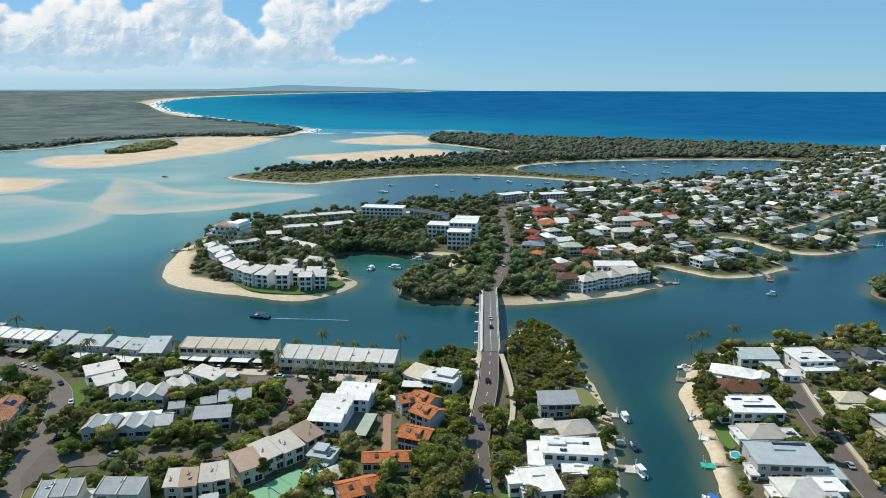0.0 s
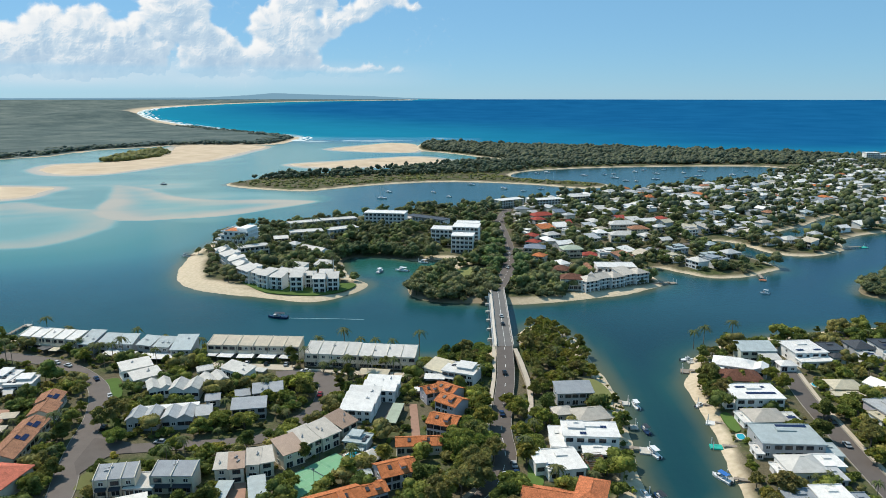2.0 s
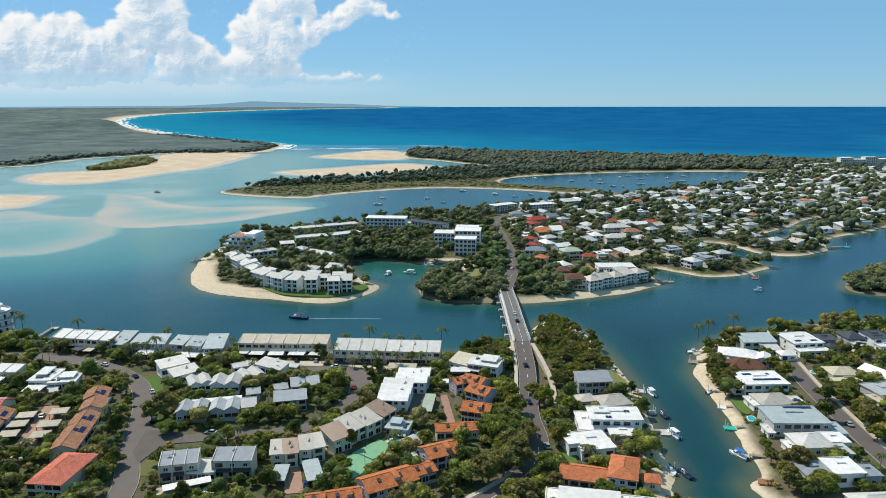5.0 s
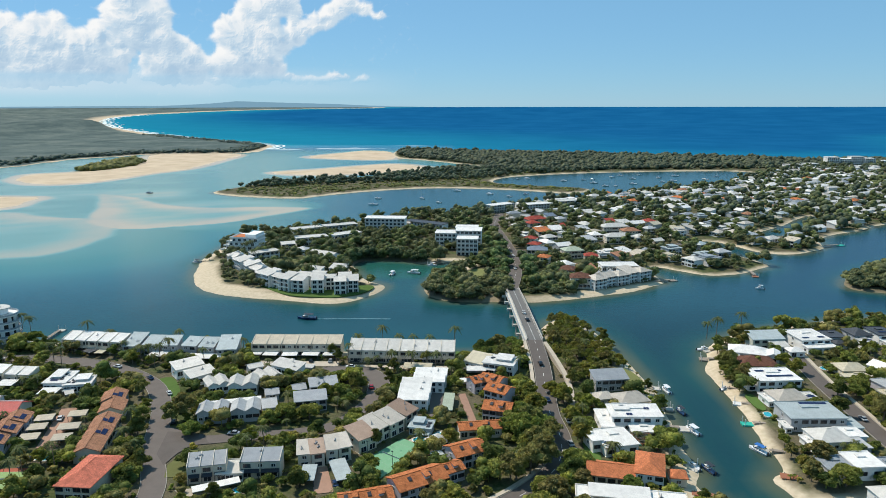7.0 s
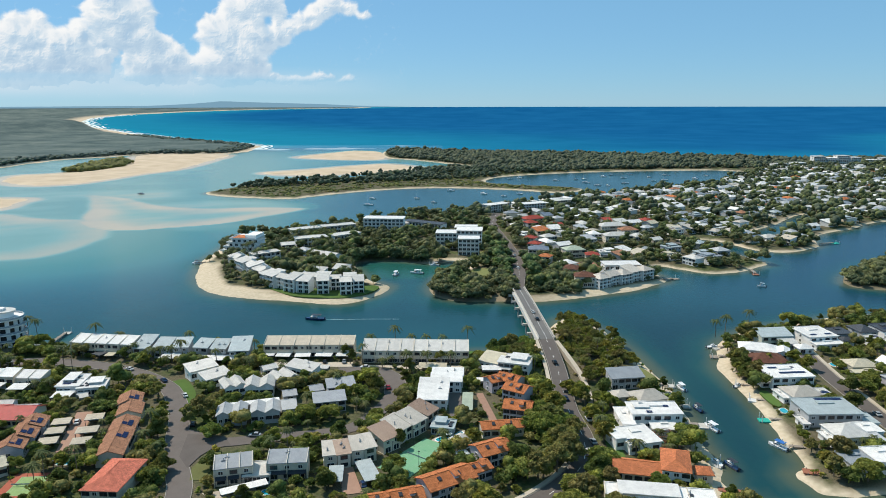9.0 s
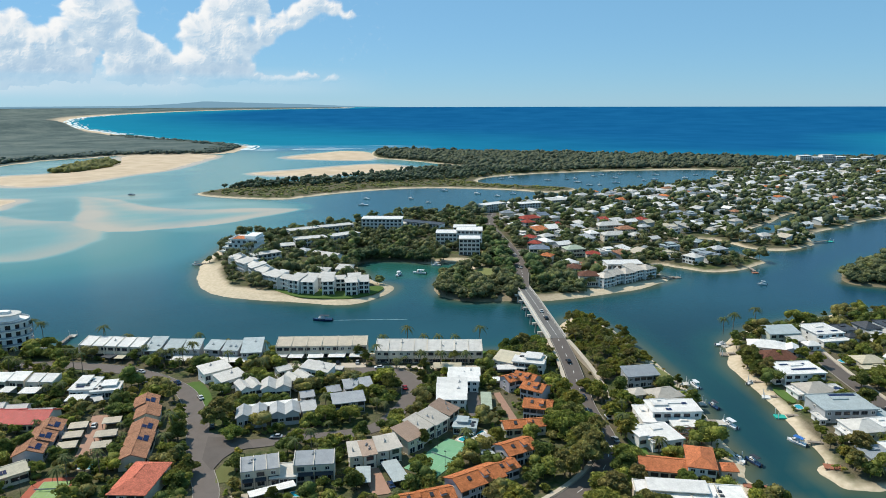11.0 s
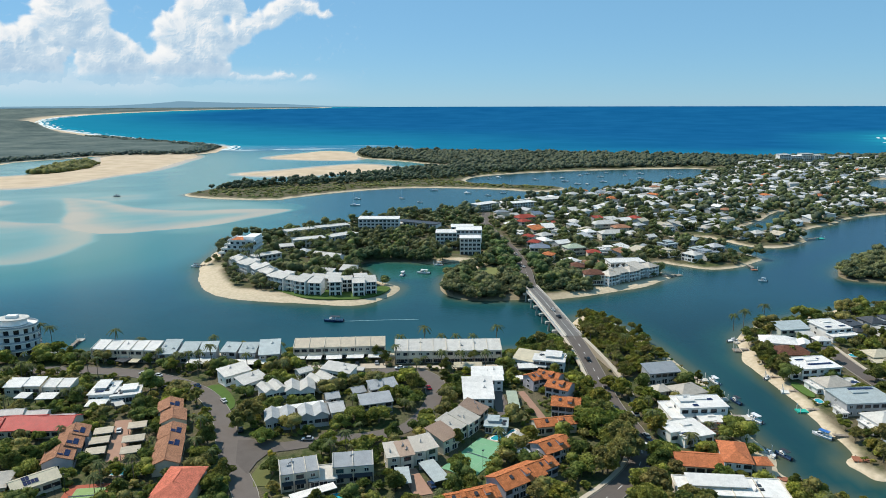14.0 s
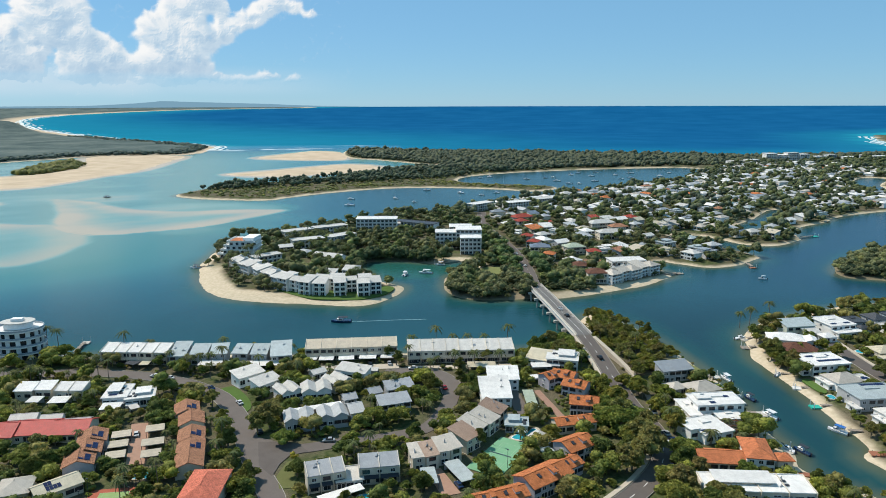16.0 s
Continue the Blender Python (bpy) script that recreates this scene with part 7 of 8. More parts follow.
def far_woods():
    rng = np.random.default_rng(9)
    spit = spots_in(SHORES["spit"], 90000, rng, 13.0)
    main = spit[(spit[:, 1] > 1215 + 0.02 * spit[:, 0]) & (spit[:, 0] < 1500)]
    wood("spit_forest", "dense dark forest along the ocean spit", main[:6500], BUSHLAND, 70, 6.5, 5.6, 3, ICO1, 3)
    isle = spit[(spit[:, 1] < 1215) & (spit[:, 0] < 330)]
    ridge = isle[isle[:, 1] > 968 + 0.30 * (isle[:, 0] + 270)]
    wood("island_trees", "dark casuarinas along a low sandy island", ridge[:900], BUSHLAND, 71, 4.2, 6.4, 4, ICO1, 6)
    wood("island_scrub", "olive-brown scrub on a low sandy island", isle[:5200], SCRUB, 72, 3.6, 0.9, 2, ICO1, 3, flat=0.5)
    wood("sandbank_scrub", "dark scrub on a sandbank", spots_in(SHORES["trees"], 900, rng, 8.0)[:420], SCRUB, 73, 6.0, 3.6, 4, ICO1, 4, ground=0.6)
    shore = rng.uniform((-1900, 1230), (-390, 2700), (60000, 2))
    deep = inside_by(SHORES["north"], shore[:, 0], shore[:, 1])
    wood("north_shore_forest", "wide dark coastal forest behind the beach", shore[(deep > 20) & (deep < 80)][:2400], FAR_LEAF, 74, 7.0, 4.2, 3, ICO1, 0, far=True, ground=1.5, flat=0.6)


far_woods()
# ---- the far shore, sandbanks, hills and clouds ----
def shore_material():
    m, nt, b = nodes_of("far_shore")
    n1, n2 = noise_tex(nt, 0.008, 9, 0.72), noise_tex(nt, 0.03, 4)
    # Forest greens paled and blued: the air's haze is put into these colours.
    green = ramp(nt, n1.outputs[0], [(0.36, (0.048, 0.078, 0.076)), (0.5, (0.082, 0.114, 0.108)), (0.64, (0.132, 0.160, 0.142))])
    sand = ramp(nt, n2.outputs[0], [(0.3, (0.46, 0.36, 0.25)), (0.7, (0.60, 0.49, 0.36))])
    nt.links.new(mix(nt, attr(nt, "sand").outputs["Fac"], green.outputs[0], sand.outputs[0]), b.inputs["Base Color"])
    bump(nt, b, n1.outputs[0], 0.5, 6.0)
    b.inputs["Roughness"].default_value, b.inputs["Specular IOR Level"].default_value = 0.95, 0.1
    return m


M_SHORE = shore_material()


def north_shore():
    gx = -np.concatenate([np.arange(380, 1100, 14), np.geomspace(1100, 16000, 110)])[::-1]
    gx = np.concatenate([gx, np.arange(-370, 400, 60)])
    gy = np.concatenate([np.arange(1050, 2200, 11), np.geomspace(2200, 21000, 170)])
    x, y = np.meshgrid(gx, gy)
    d = inside_by(SHORES["north"], x, y)
    wide = 12 + 0.016 * y
    ocean = soft(y + 0.25 * x, 1400, 1750)
    sandy = (1 - soft(d, wide * 0.8, wide * 1.2)) * ocean + (1 - soft(d, 4, 10)) * (1 - ocean)
    lagoon = soft(value_noise(x, y * 2, 0.0011, 33, 2), 0.45, 0.52) * soft(d, 900, 1500)
    hill = 45 * np.exp(-(((x + 1650) / 260) ** 2 + ((y - 3300) / 500) ** 2))
    z = 1.2 * soft(d, 0, wide) + soft(d, wide, wide + 25) * (6 + 3 * value_noise(x, y, 0.02, 6, 4) + hill)
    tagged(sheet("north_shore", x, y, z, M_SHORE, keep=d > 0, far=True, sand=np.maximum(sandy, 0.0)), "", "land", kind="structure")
    for name in ("sand", "mouth", "mid", "west"):
        o = SHORES[name]
        lo, hi = o.min(0) - 20, o.max(0) + 20
        x, y = np.meshgrid(np.linspace(lo[0], hi[0], 70), np.linspace(lo[1], hi[1], 80))
        d = inside_by(o, x, y) + 9 * value_noise(x, y, 0.018, 12) + 3 * value_noise(x, y, 0.07, 13)
        z = np.clip(d * 0.05, -1.0, 0.9) + 0.08 * value_noise(x, y, 0.05, 3)
        tagged(sheet("sandbank", x, y, z, M_SHORE, keep=d > -6, sand=np.ones_like(x)), "", "sandbank", kind="structure")


north_shore()


def surf(points, seed, reach):
    """Broken lines of white water along an ocean beach."""
    p = line3([(x, y, 0) for x, y in points], 40)
    run = np.concatenate([[0], np.cumsum(np.linalg.norm(np.diff(p[:, :2], axis=0), axis=1))])
    s = np.arange(0, run[-1], 9.0)
    line = np.stack([np.interp(s, run, p[:, k]) for k in range(2)], 1)
    t = np.gradient(line, axis=0)
    t /= np.linalg.norm(t, axis=1)[:, None]
    out = np.linspace(-0.02, 1, 46)[:, None]
    wide = reach * (0.8 + 0.35 * value_noise(s, s * 0, 0.004, seed, 3)) * np.maximum(1.0, np.hypot(line[:, 0], line[:, 1]) / 2400)
    x, y = line[:, 0] + t[:, 1] * out * wide, line[:, 1] - t[:, 0] * out * wide
    rows = np.cos(2 * math.pi * (out * 3.0 + 0.8 * value_noise(s, s * 0, 0.002, seed + 1, 2)))
    foam = 0.45 * rows + value_noise(s + 0 * out, out * wide * 1.5, 0.018, seed + 2, 4) + 0.75 - 1.25 * out
    m, nt, b = nodes_of("white_water")
    n = noise_tex(nt, 0.05, 4)
    nt.links.new(ramp(nt, n.outputs[0], [(0.35, (0.40, 0.55, 0.56)), (0.6, (0.74, 0.78, 0.77))]).outputs[0], b.inputs["Base Color"])
    tagged(sheet("surf", x, y, 0.35 + 0 * x, m, keep=foam > 0.42, far=True), "", "water", kind="structure")


surf([(-400, 1872), (-405, 2024), (-470, 2114), (-596, 2283), (-784, 2482), (-1019, 2816), (-1338, 3319), (-1626, 3823), (-2025, 4632), (-2357, 5442), (-2727, 6578), (-2985, 7869)], 3, 58.0)
surf([(1280, 1440), (1148, 1405), (1003, 1425), (886, 1412), (814, 1429), (610, 1540), (369, 1629), (175, 1721), (50, 1794), (-31, 1800)], 6, 26.0)
surf([(1789, 2190), (1700, 2080), (1560, 1850), (1470, 1680)], 9, 75.0)


def glow(name, colour, strength=1.0):
    m, nt, b = nodes_of(name)
    nt.nodes.remove(b)
    e = add(nt, "ShaderNodeEmission", Strength=strength)
    e.inputs[0].default_value = (*colour, 1)
    nt.links.new(e.outputs[0], nt.nodes["Material Output"].inputs[0])
    return m, nt, e




def backdrop(name, az, el, radius, material, **attributes):
    """A piece of the sky's far wall: a grid by bearing and height, in degrees."""
    a, e = np.meshgrid(np.radians(az), np.radians(el))
    x, y, z = radius * np.sin(a), radius * np.cos(a), EYE_H + radius * np.tan(e)
    ob = sheet(name, x, y, z, material, **attributes)
    ob.visible_shadow = False
    return tagged(ob, "", "backdrop", kind="structure")


def hills():
    """Low ranges on the horizon; they glow, with the blue of haze put into their colour."""
    az = np.linspace(-40, 2, 260)
    ridge = np.interp(az, [-40, -30, -24, -19.0, -16.5, -14.6, -13.9, -13.2, -11.5, -9.0, -6.0, -3.5, 0, 2], [0.12, 0.10, 0.12, 0.14, 0.26, 0.40, 0.47, 0.46, 0.40, 0.33, 0.24, 0.12, 0.03, 0.0])
    ridge = ridge + 0.018 * value_noise(az * 9, az * 0, 0.35, 5, 4)
    t = np.array([0.0, 0.5, 1.0])[:, None]
    el = -0.30 + t * np.maximum(ridge, 0.0)[None]
    a = np.radians(np.broadcast_to(az, el.shape))
    r = RIM - 14
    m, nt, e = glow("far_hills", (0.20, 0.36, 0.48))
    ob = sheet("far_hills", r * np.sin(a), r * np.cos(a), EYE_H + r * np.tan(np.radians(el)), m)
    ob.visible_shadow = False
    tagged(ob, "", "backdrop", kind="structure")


hills()


def clouds():
    """Fair-weather cumulus over the coast: heaps of puffs by bearing and height, with soft edges."""
    az, el = np.linspace(-42, 1, 1000), np.linspace(0.15, 11.5, 264)
    a, e = np.meshgrid(az, el)
    bank = [(-27.5, 2.2, 6.0, 1.0), (-35.0, 2.2, 6.0, 1.0), (-29.2, 4.5, 2.0, 1.7), (-26.7, 4.5, 2.0, 1.9), (-30.5, 3.4, 3.2, 1.7), (-26.8, 3.2, 3.8, 1.7), (-24.0, 3.9, 2.3, 1.7), (-22.4, 4.1, 1.9, 2.0), (-24.5, 2.6, 3.8, 1.1), (-33.5, 3.8, 2.6, 1.8), (-37.0, 3.4, 3.0, 1.7), (-40.5, 3.0, 3.0, 1.6)]
    tower = [(-20.2, 7.6, 2.5, 3.0), (-20.9, 5.7, 2.1, 2.4), (-19.5, 4.8, 1.9, 1.9), (-18.2, 4.3, 1.4, 1.2), (-18.6, 3.1, 2.6, 1.4), (-16.8, 3.3, 1.2, 1.2), (-18.2, 2.2, 2.9, 0.8), (-20.4, 10.4, 2.9, 2.4), (-17.9, 8.3, 0.9, 0.6)]
    heap = [(-13.0, 2.1, 3.2, 0.8), (-10.6, 7.6, 2.1, 1.3), (-12.0, 6.7, 1.9, 1.4), (-13.4, 5.0, 2.1, 1.9), (-9.8, 7.4, 1.4, 1.1), (-12.5, 3.4, 2.6, 1.7), (-14.4, 2.9, 1.9, 1.2), (-14.6, 5.8, 0.6, 0.5), (-10.6, 5.0, 1.6, 1.4), (-11.5, 2.9, 1.9, 1.0)]
    arm = [(-8.3, 5.9, 2.1, 0.65), (-7.2, 6.2, 1.4, 0.8), (-6.0, 7.0, 1.2, 0.8), (-5.2, 7.7, 1.2, 0.8), (-4.2, 7.2, 1.4, 0.5), (-2.6, 6.7, 0.7, 0.3), (-9.2, 5.0, 1.2, 0.85), (-10.2, 4.1, 1.0, 0.5)]
    low = [(-9.7, 2.0, 1.2, 0.34), (-7.8, 1.85, 1.4, 0.34), (-6.0, 2.1, 1.2, 0.34), (-4.1, 1.9, 1.0, 0.28)]

    rnd = random.Random(5)
    wa = a + 0.16 * value_noise(a, e, 1.9, 41, 5)
    we = e + 0.16 * value_noise(a, e, 1.9, 42, 5)
    high = np.full(a.shape, -9.0)
    cover, spread, bulk = (np.zeros(a.shape) for _ in range(3))
    da, de = az[1] - az[0], el[1] - el[0]

    def puff(ca, ce, r, depth):
        j0, j1 = int((ca - r - 0.2 - az[0]) / da), int((ca + r + 0.2 - az[0]) / da) + 2
        i0, i1 = int((ce - r - 0.2 - el[0]) / de), int((ce + r + 0.2 - el[0]) / de) + 2
        w = (slice(max(0, i0), max(0, i1)), slice(max(0, j0), max(0, j1)))
        u, v = (wa[w] - ca) / r, (we[w] - ce) / r
        q = u * u + v * v
        k = np.sqrt(np.maximum(0, 1 - q))
        spread[w] = np.maximum(spread[w], soft(1 - q, 0.0, 0.55))
        up = (q < 1) & (depth + r * k > high[w])
        high[w] = np.where(up, depth + r * k, high[w])

    for ca, ce, ra, re in bank + tower + heap + arm + low:
        small = min(ra, re)
        cover = np.maximum(cover, soft(1.0 - ((wa - ca) / ra) ** 2 - ((we - ce) / re) ** 2, 0.1, 0.6))
        bulk = np.maximum(bulk, np.clip(1 - ((a - ca) / ra) ** 2 - ((e - ce) / re) ** 2, 0, 1) * min(1, small / 1.2))
        for _ in range(int(10 * ra * re / max(0.12, 0.11 * small * small)) // 6 + 9):
            t, q = rnd.uniform(0, 2 * math.pi), math.sqrt(rnd.random()) * 0.95
            r = small * rnd.uniform(0.20, 0.38) * (1.5 if small < 0.8 else 1.0) * (1.15 - 0.35 * q)
            x, y, depth = ca + ra * q * math.cos(t) * 0.9, ce + re * q * math.sin(t) * 0.9, small * (math.sqrt(1 - q * q) + rnd.uniform(-0.15, 0.15))
            puff(x, y, r, depth)
            for _ in range(5):
                s, l = rnd.uniform(0, 2 * math.pi), rnd.uniform(0.4, 0.85)
                puff(x + r * l * math.cos(s), y + r * l * math.sin(s), r * rnd.uniform(0.35, 0.62), depth + r * math.sqrt(1 - l * l * 0.95))
    def blur(f, n, times=2):
        for _ in range(times):
            for axis in (0, 1):
                c = np.cumsum(np.insert(np.pad(f, [(n, n) if k == axis else (0, 0) for k in (0, 1)], mode="edge"), 0, 0, axis), axis)
                f = (np.take(c, range(2 * n + 1, c.shape[axis]), axis) - np.take(c, range(0, c.shape[axis] - 2 * n - 1), axis)) / (2 * n + 1)
        return f

    # soft heaps: the puffs drawn together, with finer billows on them
    fine = sum(0.55**o * np.abs(value_noise(wa, we * 1.15, 1.1 * 2**o, 60 + o, 1)) for o in range(5))
    shape = blur(np.where(high > -5, high, -0.2), 4) * 0.9 + blur(np.where(high > -5, high, -0.2), 12) - 0.22 * fine
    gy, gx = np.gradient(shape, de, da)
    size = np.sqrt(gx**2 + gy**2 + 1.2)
    # Sunlit and shaded sides, painted onto the glowing cloud sheet from this relief.
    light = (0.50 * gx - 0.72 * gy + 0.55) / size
    cover = soft(blur(np.maximum(cover, spread), 4) - 0.42 * fine + 0.22, 0.04, 0.78)
    alpha = cover * soft(e, 1.3, 2.5)
    # Pale haze low over the horizon, painted into the same glowing sheet.
    veil = 0.75 * soft(-a, 9, 17) * soft(e, 0.1, 1.3) * (1 - soft(e, 1.9, 4.2)) * (0.8 + 0.3 * value_noise(a, e * 3, 0.25, 47, 3))
    thin = 0.30 * soft(-a, -2, 10) * soft(e, 0.3, 1.2) * (1 - soft(e, 1.6, 3.0))
    wisp = 0.35 * soft(value_noise(a * 0.6, e, 0.8, 49, 4), 0.0, 0.5) * soft(-np.hypot((a + 15.5) / 3.5, (e - 9.2) / 1.3), -1, -0.3)
    alpha = np.maximum(alpha, np.clip(np.maximum(np.maximum(veil, thin), wisp), 0, 0.8))
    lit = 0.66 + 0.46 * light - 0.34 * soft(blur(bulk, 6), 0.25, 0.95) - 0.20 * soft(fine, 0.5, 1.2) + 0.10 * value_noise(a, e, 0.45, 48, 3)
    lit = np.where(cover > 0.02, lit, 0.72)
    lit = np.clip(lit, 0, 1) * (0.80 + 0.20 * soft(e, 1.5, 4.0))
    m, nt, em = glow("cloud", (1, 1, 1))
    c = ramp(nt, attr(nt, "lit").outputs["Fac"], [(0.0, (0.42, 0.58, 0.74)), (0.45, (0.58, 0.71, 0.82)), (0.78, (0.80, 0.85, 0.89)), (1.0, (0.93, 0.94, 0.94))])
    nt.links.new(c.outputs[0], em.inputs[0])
    clear, blend = nt.nodes.new("ShaderNodeBsdfTransparent"), nt.nodes.new("ShaderNodeMixShader")
    nt.links.new(attr(nt, "cover").outputs["Fac"], blend.inputs[0])
    nt.links.new(clear.outputs[0], blend.inputs[1])
    nt.links.new(em.outputs[0], blend.inputs[2])
    nt.links.new(blend.outputs[0], nt.nodes["Material Output"].inputs[0])
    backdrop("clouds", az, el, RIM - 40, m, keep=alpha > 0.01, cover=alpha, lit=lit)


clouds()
# ---- boats, jetties and cars ----
def hull(bm, l, w, h, mat=0):
    """A pointed hull, fuller aft, with a sheer line."""
    rings = []
    for t in (0.0, 0.15, 0.45, 0.75, 0.92, 1.0):
        half = w / 2 * (1.0 if t < 0.5 else max(0.03, 1 - ((t - 0.5) / 0.5) ** 2.2))
        top = h * (0.85 + 0.35 * t * t)
        y = -l / 2 + l * t
        rings.append([bm.verts.new(p) for p in ((-half, y, top), (-half * 0.8, y, 0.05), (0, y, -0.25 + 0.2 * t), (half * 0.8, y, 0.05), (half, y, top))])
    for a, b in zip(rings, rings[1:]):
        for k in range(4):
            bm.faces.new((a[k], a[k + 1], b[k + 1], b[k])).material_index = mat
        bm.faces.new((a[4], a[0], b[0], b[4])).material_index = mat
    bm.faces.new(rings[0]).material_index = mat


def boat(x, y, turn_z, l, label, roof=None, name="motor_boat", dark=False, group="moored boats"):
    root = thing(name, pose(x, y, 0.05, 0, 0, turn_z), label, "boat", group)
    w, h = l * 0.32, 0.55 + 0.05 * l
    bm = bmesh.new()
    hull(bm, l, w, h)
    part("hull", bm, CAR_PAINTS[3] if dark else GELCOAT, root)
    bm = bmesh.new()
    box(bm, -w * 0.3, w * 0.3, -l * 0.12, l * 0.22, h * 0.9, h + 0.9)
    bmesh.ops.bevel(bm, geom=bm.edges, offset=0.15, segments=1, affect="EDGES")
    part("cabin", bm, GELCOAT, root)
    bm = bmesh.new()
    box(bm, -w * 0.31, w * 0.31, -l * 0.06, l * 0.225, h + 0.45, h + 0.75)
    part("windscreen", bm, GLASS, root)
    if roof is not None:
        bm = bmesh.new()
        slab(bm, [(-w * 0.45, -l * 0.34, h + 1.75), (w * 0.45, -l * 0.34, h + 1.75), (w * 0.42, l * 0.16, h + 1.9), (-w * 0.42, l * 0.16, h + 1.9)], 0.1)
        part("canopy", bm, roof, root)
        for px in (-w * 0.4, w * 0.4):
            for py in (-l * 0.3, l * 0.12):
                bm = bmesh.new()
                tube(bm, (px, py, h * 0.8), (px, py, h + 1.78), 0.035, 0.035, 5)
                part("stanchion", bm, STEEL, root)
    bm = bmesh.new()
    box(bm, -0.2, 0.2, -l / 2 - 0.45, -l / 2 + 0.05, 0.2, h + 0.45)
    part("outboard_motor", bm, DARK_TRIM, root)
    return root


def yacht(x, y, turn_z, l, label):
    root = boat(x, y, turn_z, l, label, name="yacht")
    h = 0.55 + 0.05 * l
    bm = bmesh.new()
    tube(bm, (0, l * 0.1, h), (0, l * 0.1, h + l * 1.15), 0.09, 0.05, 6)
    part("mast", bm, STEEL, root)
    bm = bmesh.new()
    tube(bm, (0, l * 0.1, h + 1.3), (0, -l * 0.35, h + 1.4), 0.14, 0.12, 6)
    part("furled_boom", bm, BLUE_CLOTH, root)
    return root


boat(108.6, 239.4, 8, 6.8, "white cabin cruiser beside a jetty", GELCOAT)
boat(106.9, 218.4, 12, 6.2, "dark blue motor boat beside a jetty", DARK_TRIM, dark=True)
boat(105.2, 201.8, 18, 7.4, "white motor boat with a hard top", GELCOAT)
boat(99.5, 174, 20, 6.6, "dark tender with a black canopy", DARK_TRIM, dark=True)
boat(95.5, 176, 20, 5.6, "white open dinghy on a pontoon")
boat(122.5, 186, 30, 7.2, "white motor boat with a blue canvas canopy", BLUE_CLOTH)
boat(134, 240, -60, 4.6, "small grey dinghy at a jetty")
boat(145, 289, -80, 6.4, "white yacht tender at a timber jetty")
boat(-60, 350, 85, 11, "dark tour boat under way with a black roof", DARK_TRIM, name="tour_boat", dark=True)
boat(230, 402, 60, 5.5, "small white catamaran on the channel", GELCOAT)
boat(-66, 306, 60, 8.5, "white motor yacht moored behind the row", GELCOAT)
boat(-14, 453, -20, 9, "white sailing boat in the lagoon", GELCOAT)
boat(1, 456, 70, 10, "white houseboat in the lagoon", GELCOAT)
boat(15, 480, 80, 7, "white cruiser beside the lagoon jetty", GELCOAT)
boat(-167, 499, 80, 8, "grey ferry at the beach jetty", DARK_TRIM)
boat(-362, 936, 80, 9, "dark launch on the shallow estuary", DARK_TRIM, dark=True)
for k, (x, y) in enumerate([(-45, 864), (-48, 808), (12, 862), (32, 822), (62, 939), (104, 902), (127, 874), (152, 895), (180, 970), (238, 1056), (272, 1068), (288, 1075), (278, 1025), (349, 1131), (300, 983), (356, 1083), (334, 1009), (403, 1095), (388, 1035), (410, 1048), (469, 1067), (506, 1109), (168, 1083), (187, 1098), (285, 985), (547, 1084), (330, 1110), (440, 1120), (385, 1140)]):
    turn_z = 60 + 25 * math.sin(k * 2.1)
    (yacht if k % 3 else boat)(x, y, turn_z, 9.5 + 2.5 * math.sin(k * 1.7), "white yacht moored in the estuary" if k % 3 else "white motor cruiser moored in the estuary")


def wake():
    """Two foam lines drawn out behind the tour boat."""
    m, nt, b = nodes_of("foam")
    n = noise_tex(nt, 0.35, 4)
    c = ramp(nt, n.outputs[0], [(0.35, (0.03, 0.16, 0.19)), (0.7, (0.26, 0.38, 0.41))])
    nt.links.new(c.outputs[0], b.inputs["Base Color"])
    bm = bmesh.new()
    ribbon(bm, line3([(-54, 349.5, 0), (-40, 349, 0), (-26, 348.5, 0), (-12, 347.5, 0)]), -0.4, 0.4, 0.05, skirt=0.1)
    ob = new("boat_wake", mesh_of("boat_wake", bm, m))
    tagged(ob, "", "water", kind="structure")


wake()


def jetty(x0, y0, x1, y1, w, label, deck=None, float_w=0.0, float_l=0.0, float_mat=None):
    """A timber walkway on piles, with a floating pontoon at its end."""
    a, b = Vector((x0, y0, 0)), Vector((x1, y1, 0))
    l, turn_z = (b - a).length, math.degrees(math.atan2(y1 - y0, x1 - x0))
    root = thing("jetty", pose(x0, y0, 0, 0, 0, turn_z), label, "jetty", "jetties of the channel")
    bm = bmesh.new()
    box(bm, 0, l, -w / 2, w / 2, 1.05, 1.25)
    part("walkway", bm, deck or TIMBER, root)
    for px in np.arange(0.8, l, 3.2):
        for py in (-w / 2, w / 2):
            bm = bmesh.new()
            tube(bm, (px, py, -3), (px, py, 1.6), 0.13, 0.12, 6)
            part("pile", bm, TIMBER, root)
    if float_l:
        bm = bmesh.new()
        box(bm, l, l + float_l, -float_w / 2, float_w / 2, 0.0, 0.55)
        part("pontoon", bm, float_mat or CONCRETE, root)
        for py in (-float_w / 2, float_w / 2):
            bm = bmesh.new()
            tube(bm, (l + float_l * 0.8, py, -3), (l + float_l * 0.8, py, 3.0), 0.14, 0.13, 7)
            part("post", bm, PAINT_WHITE, root)
    return root


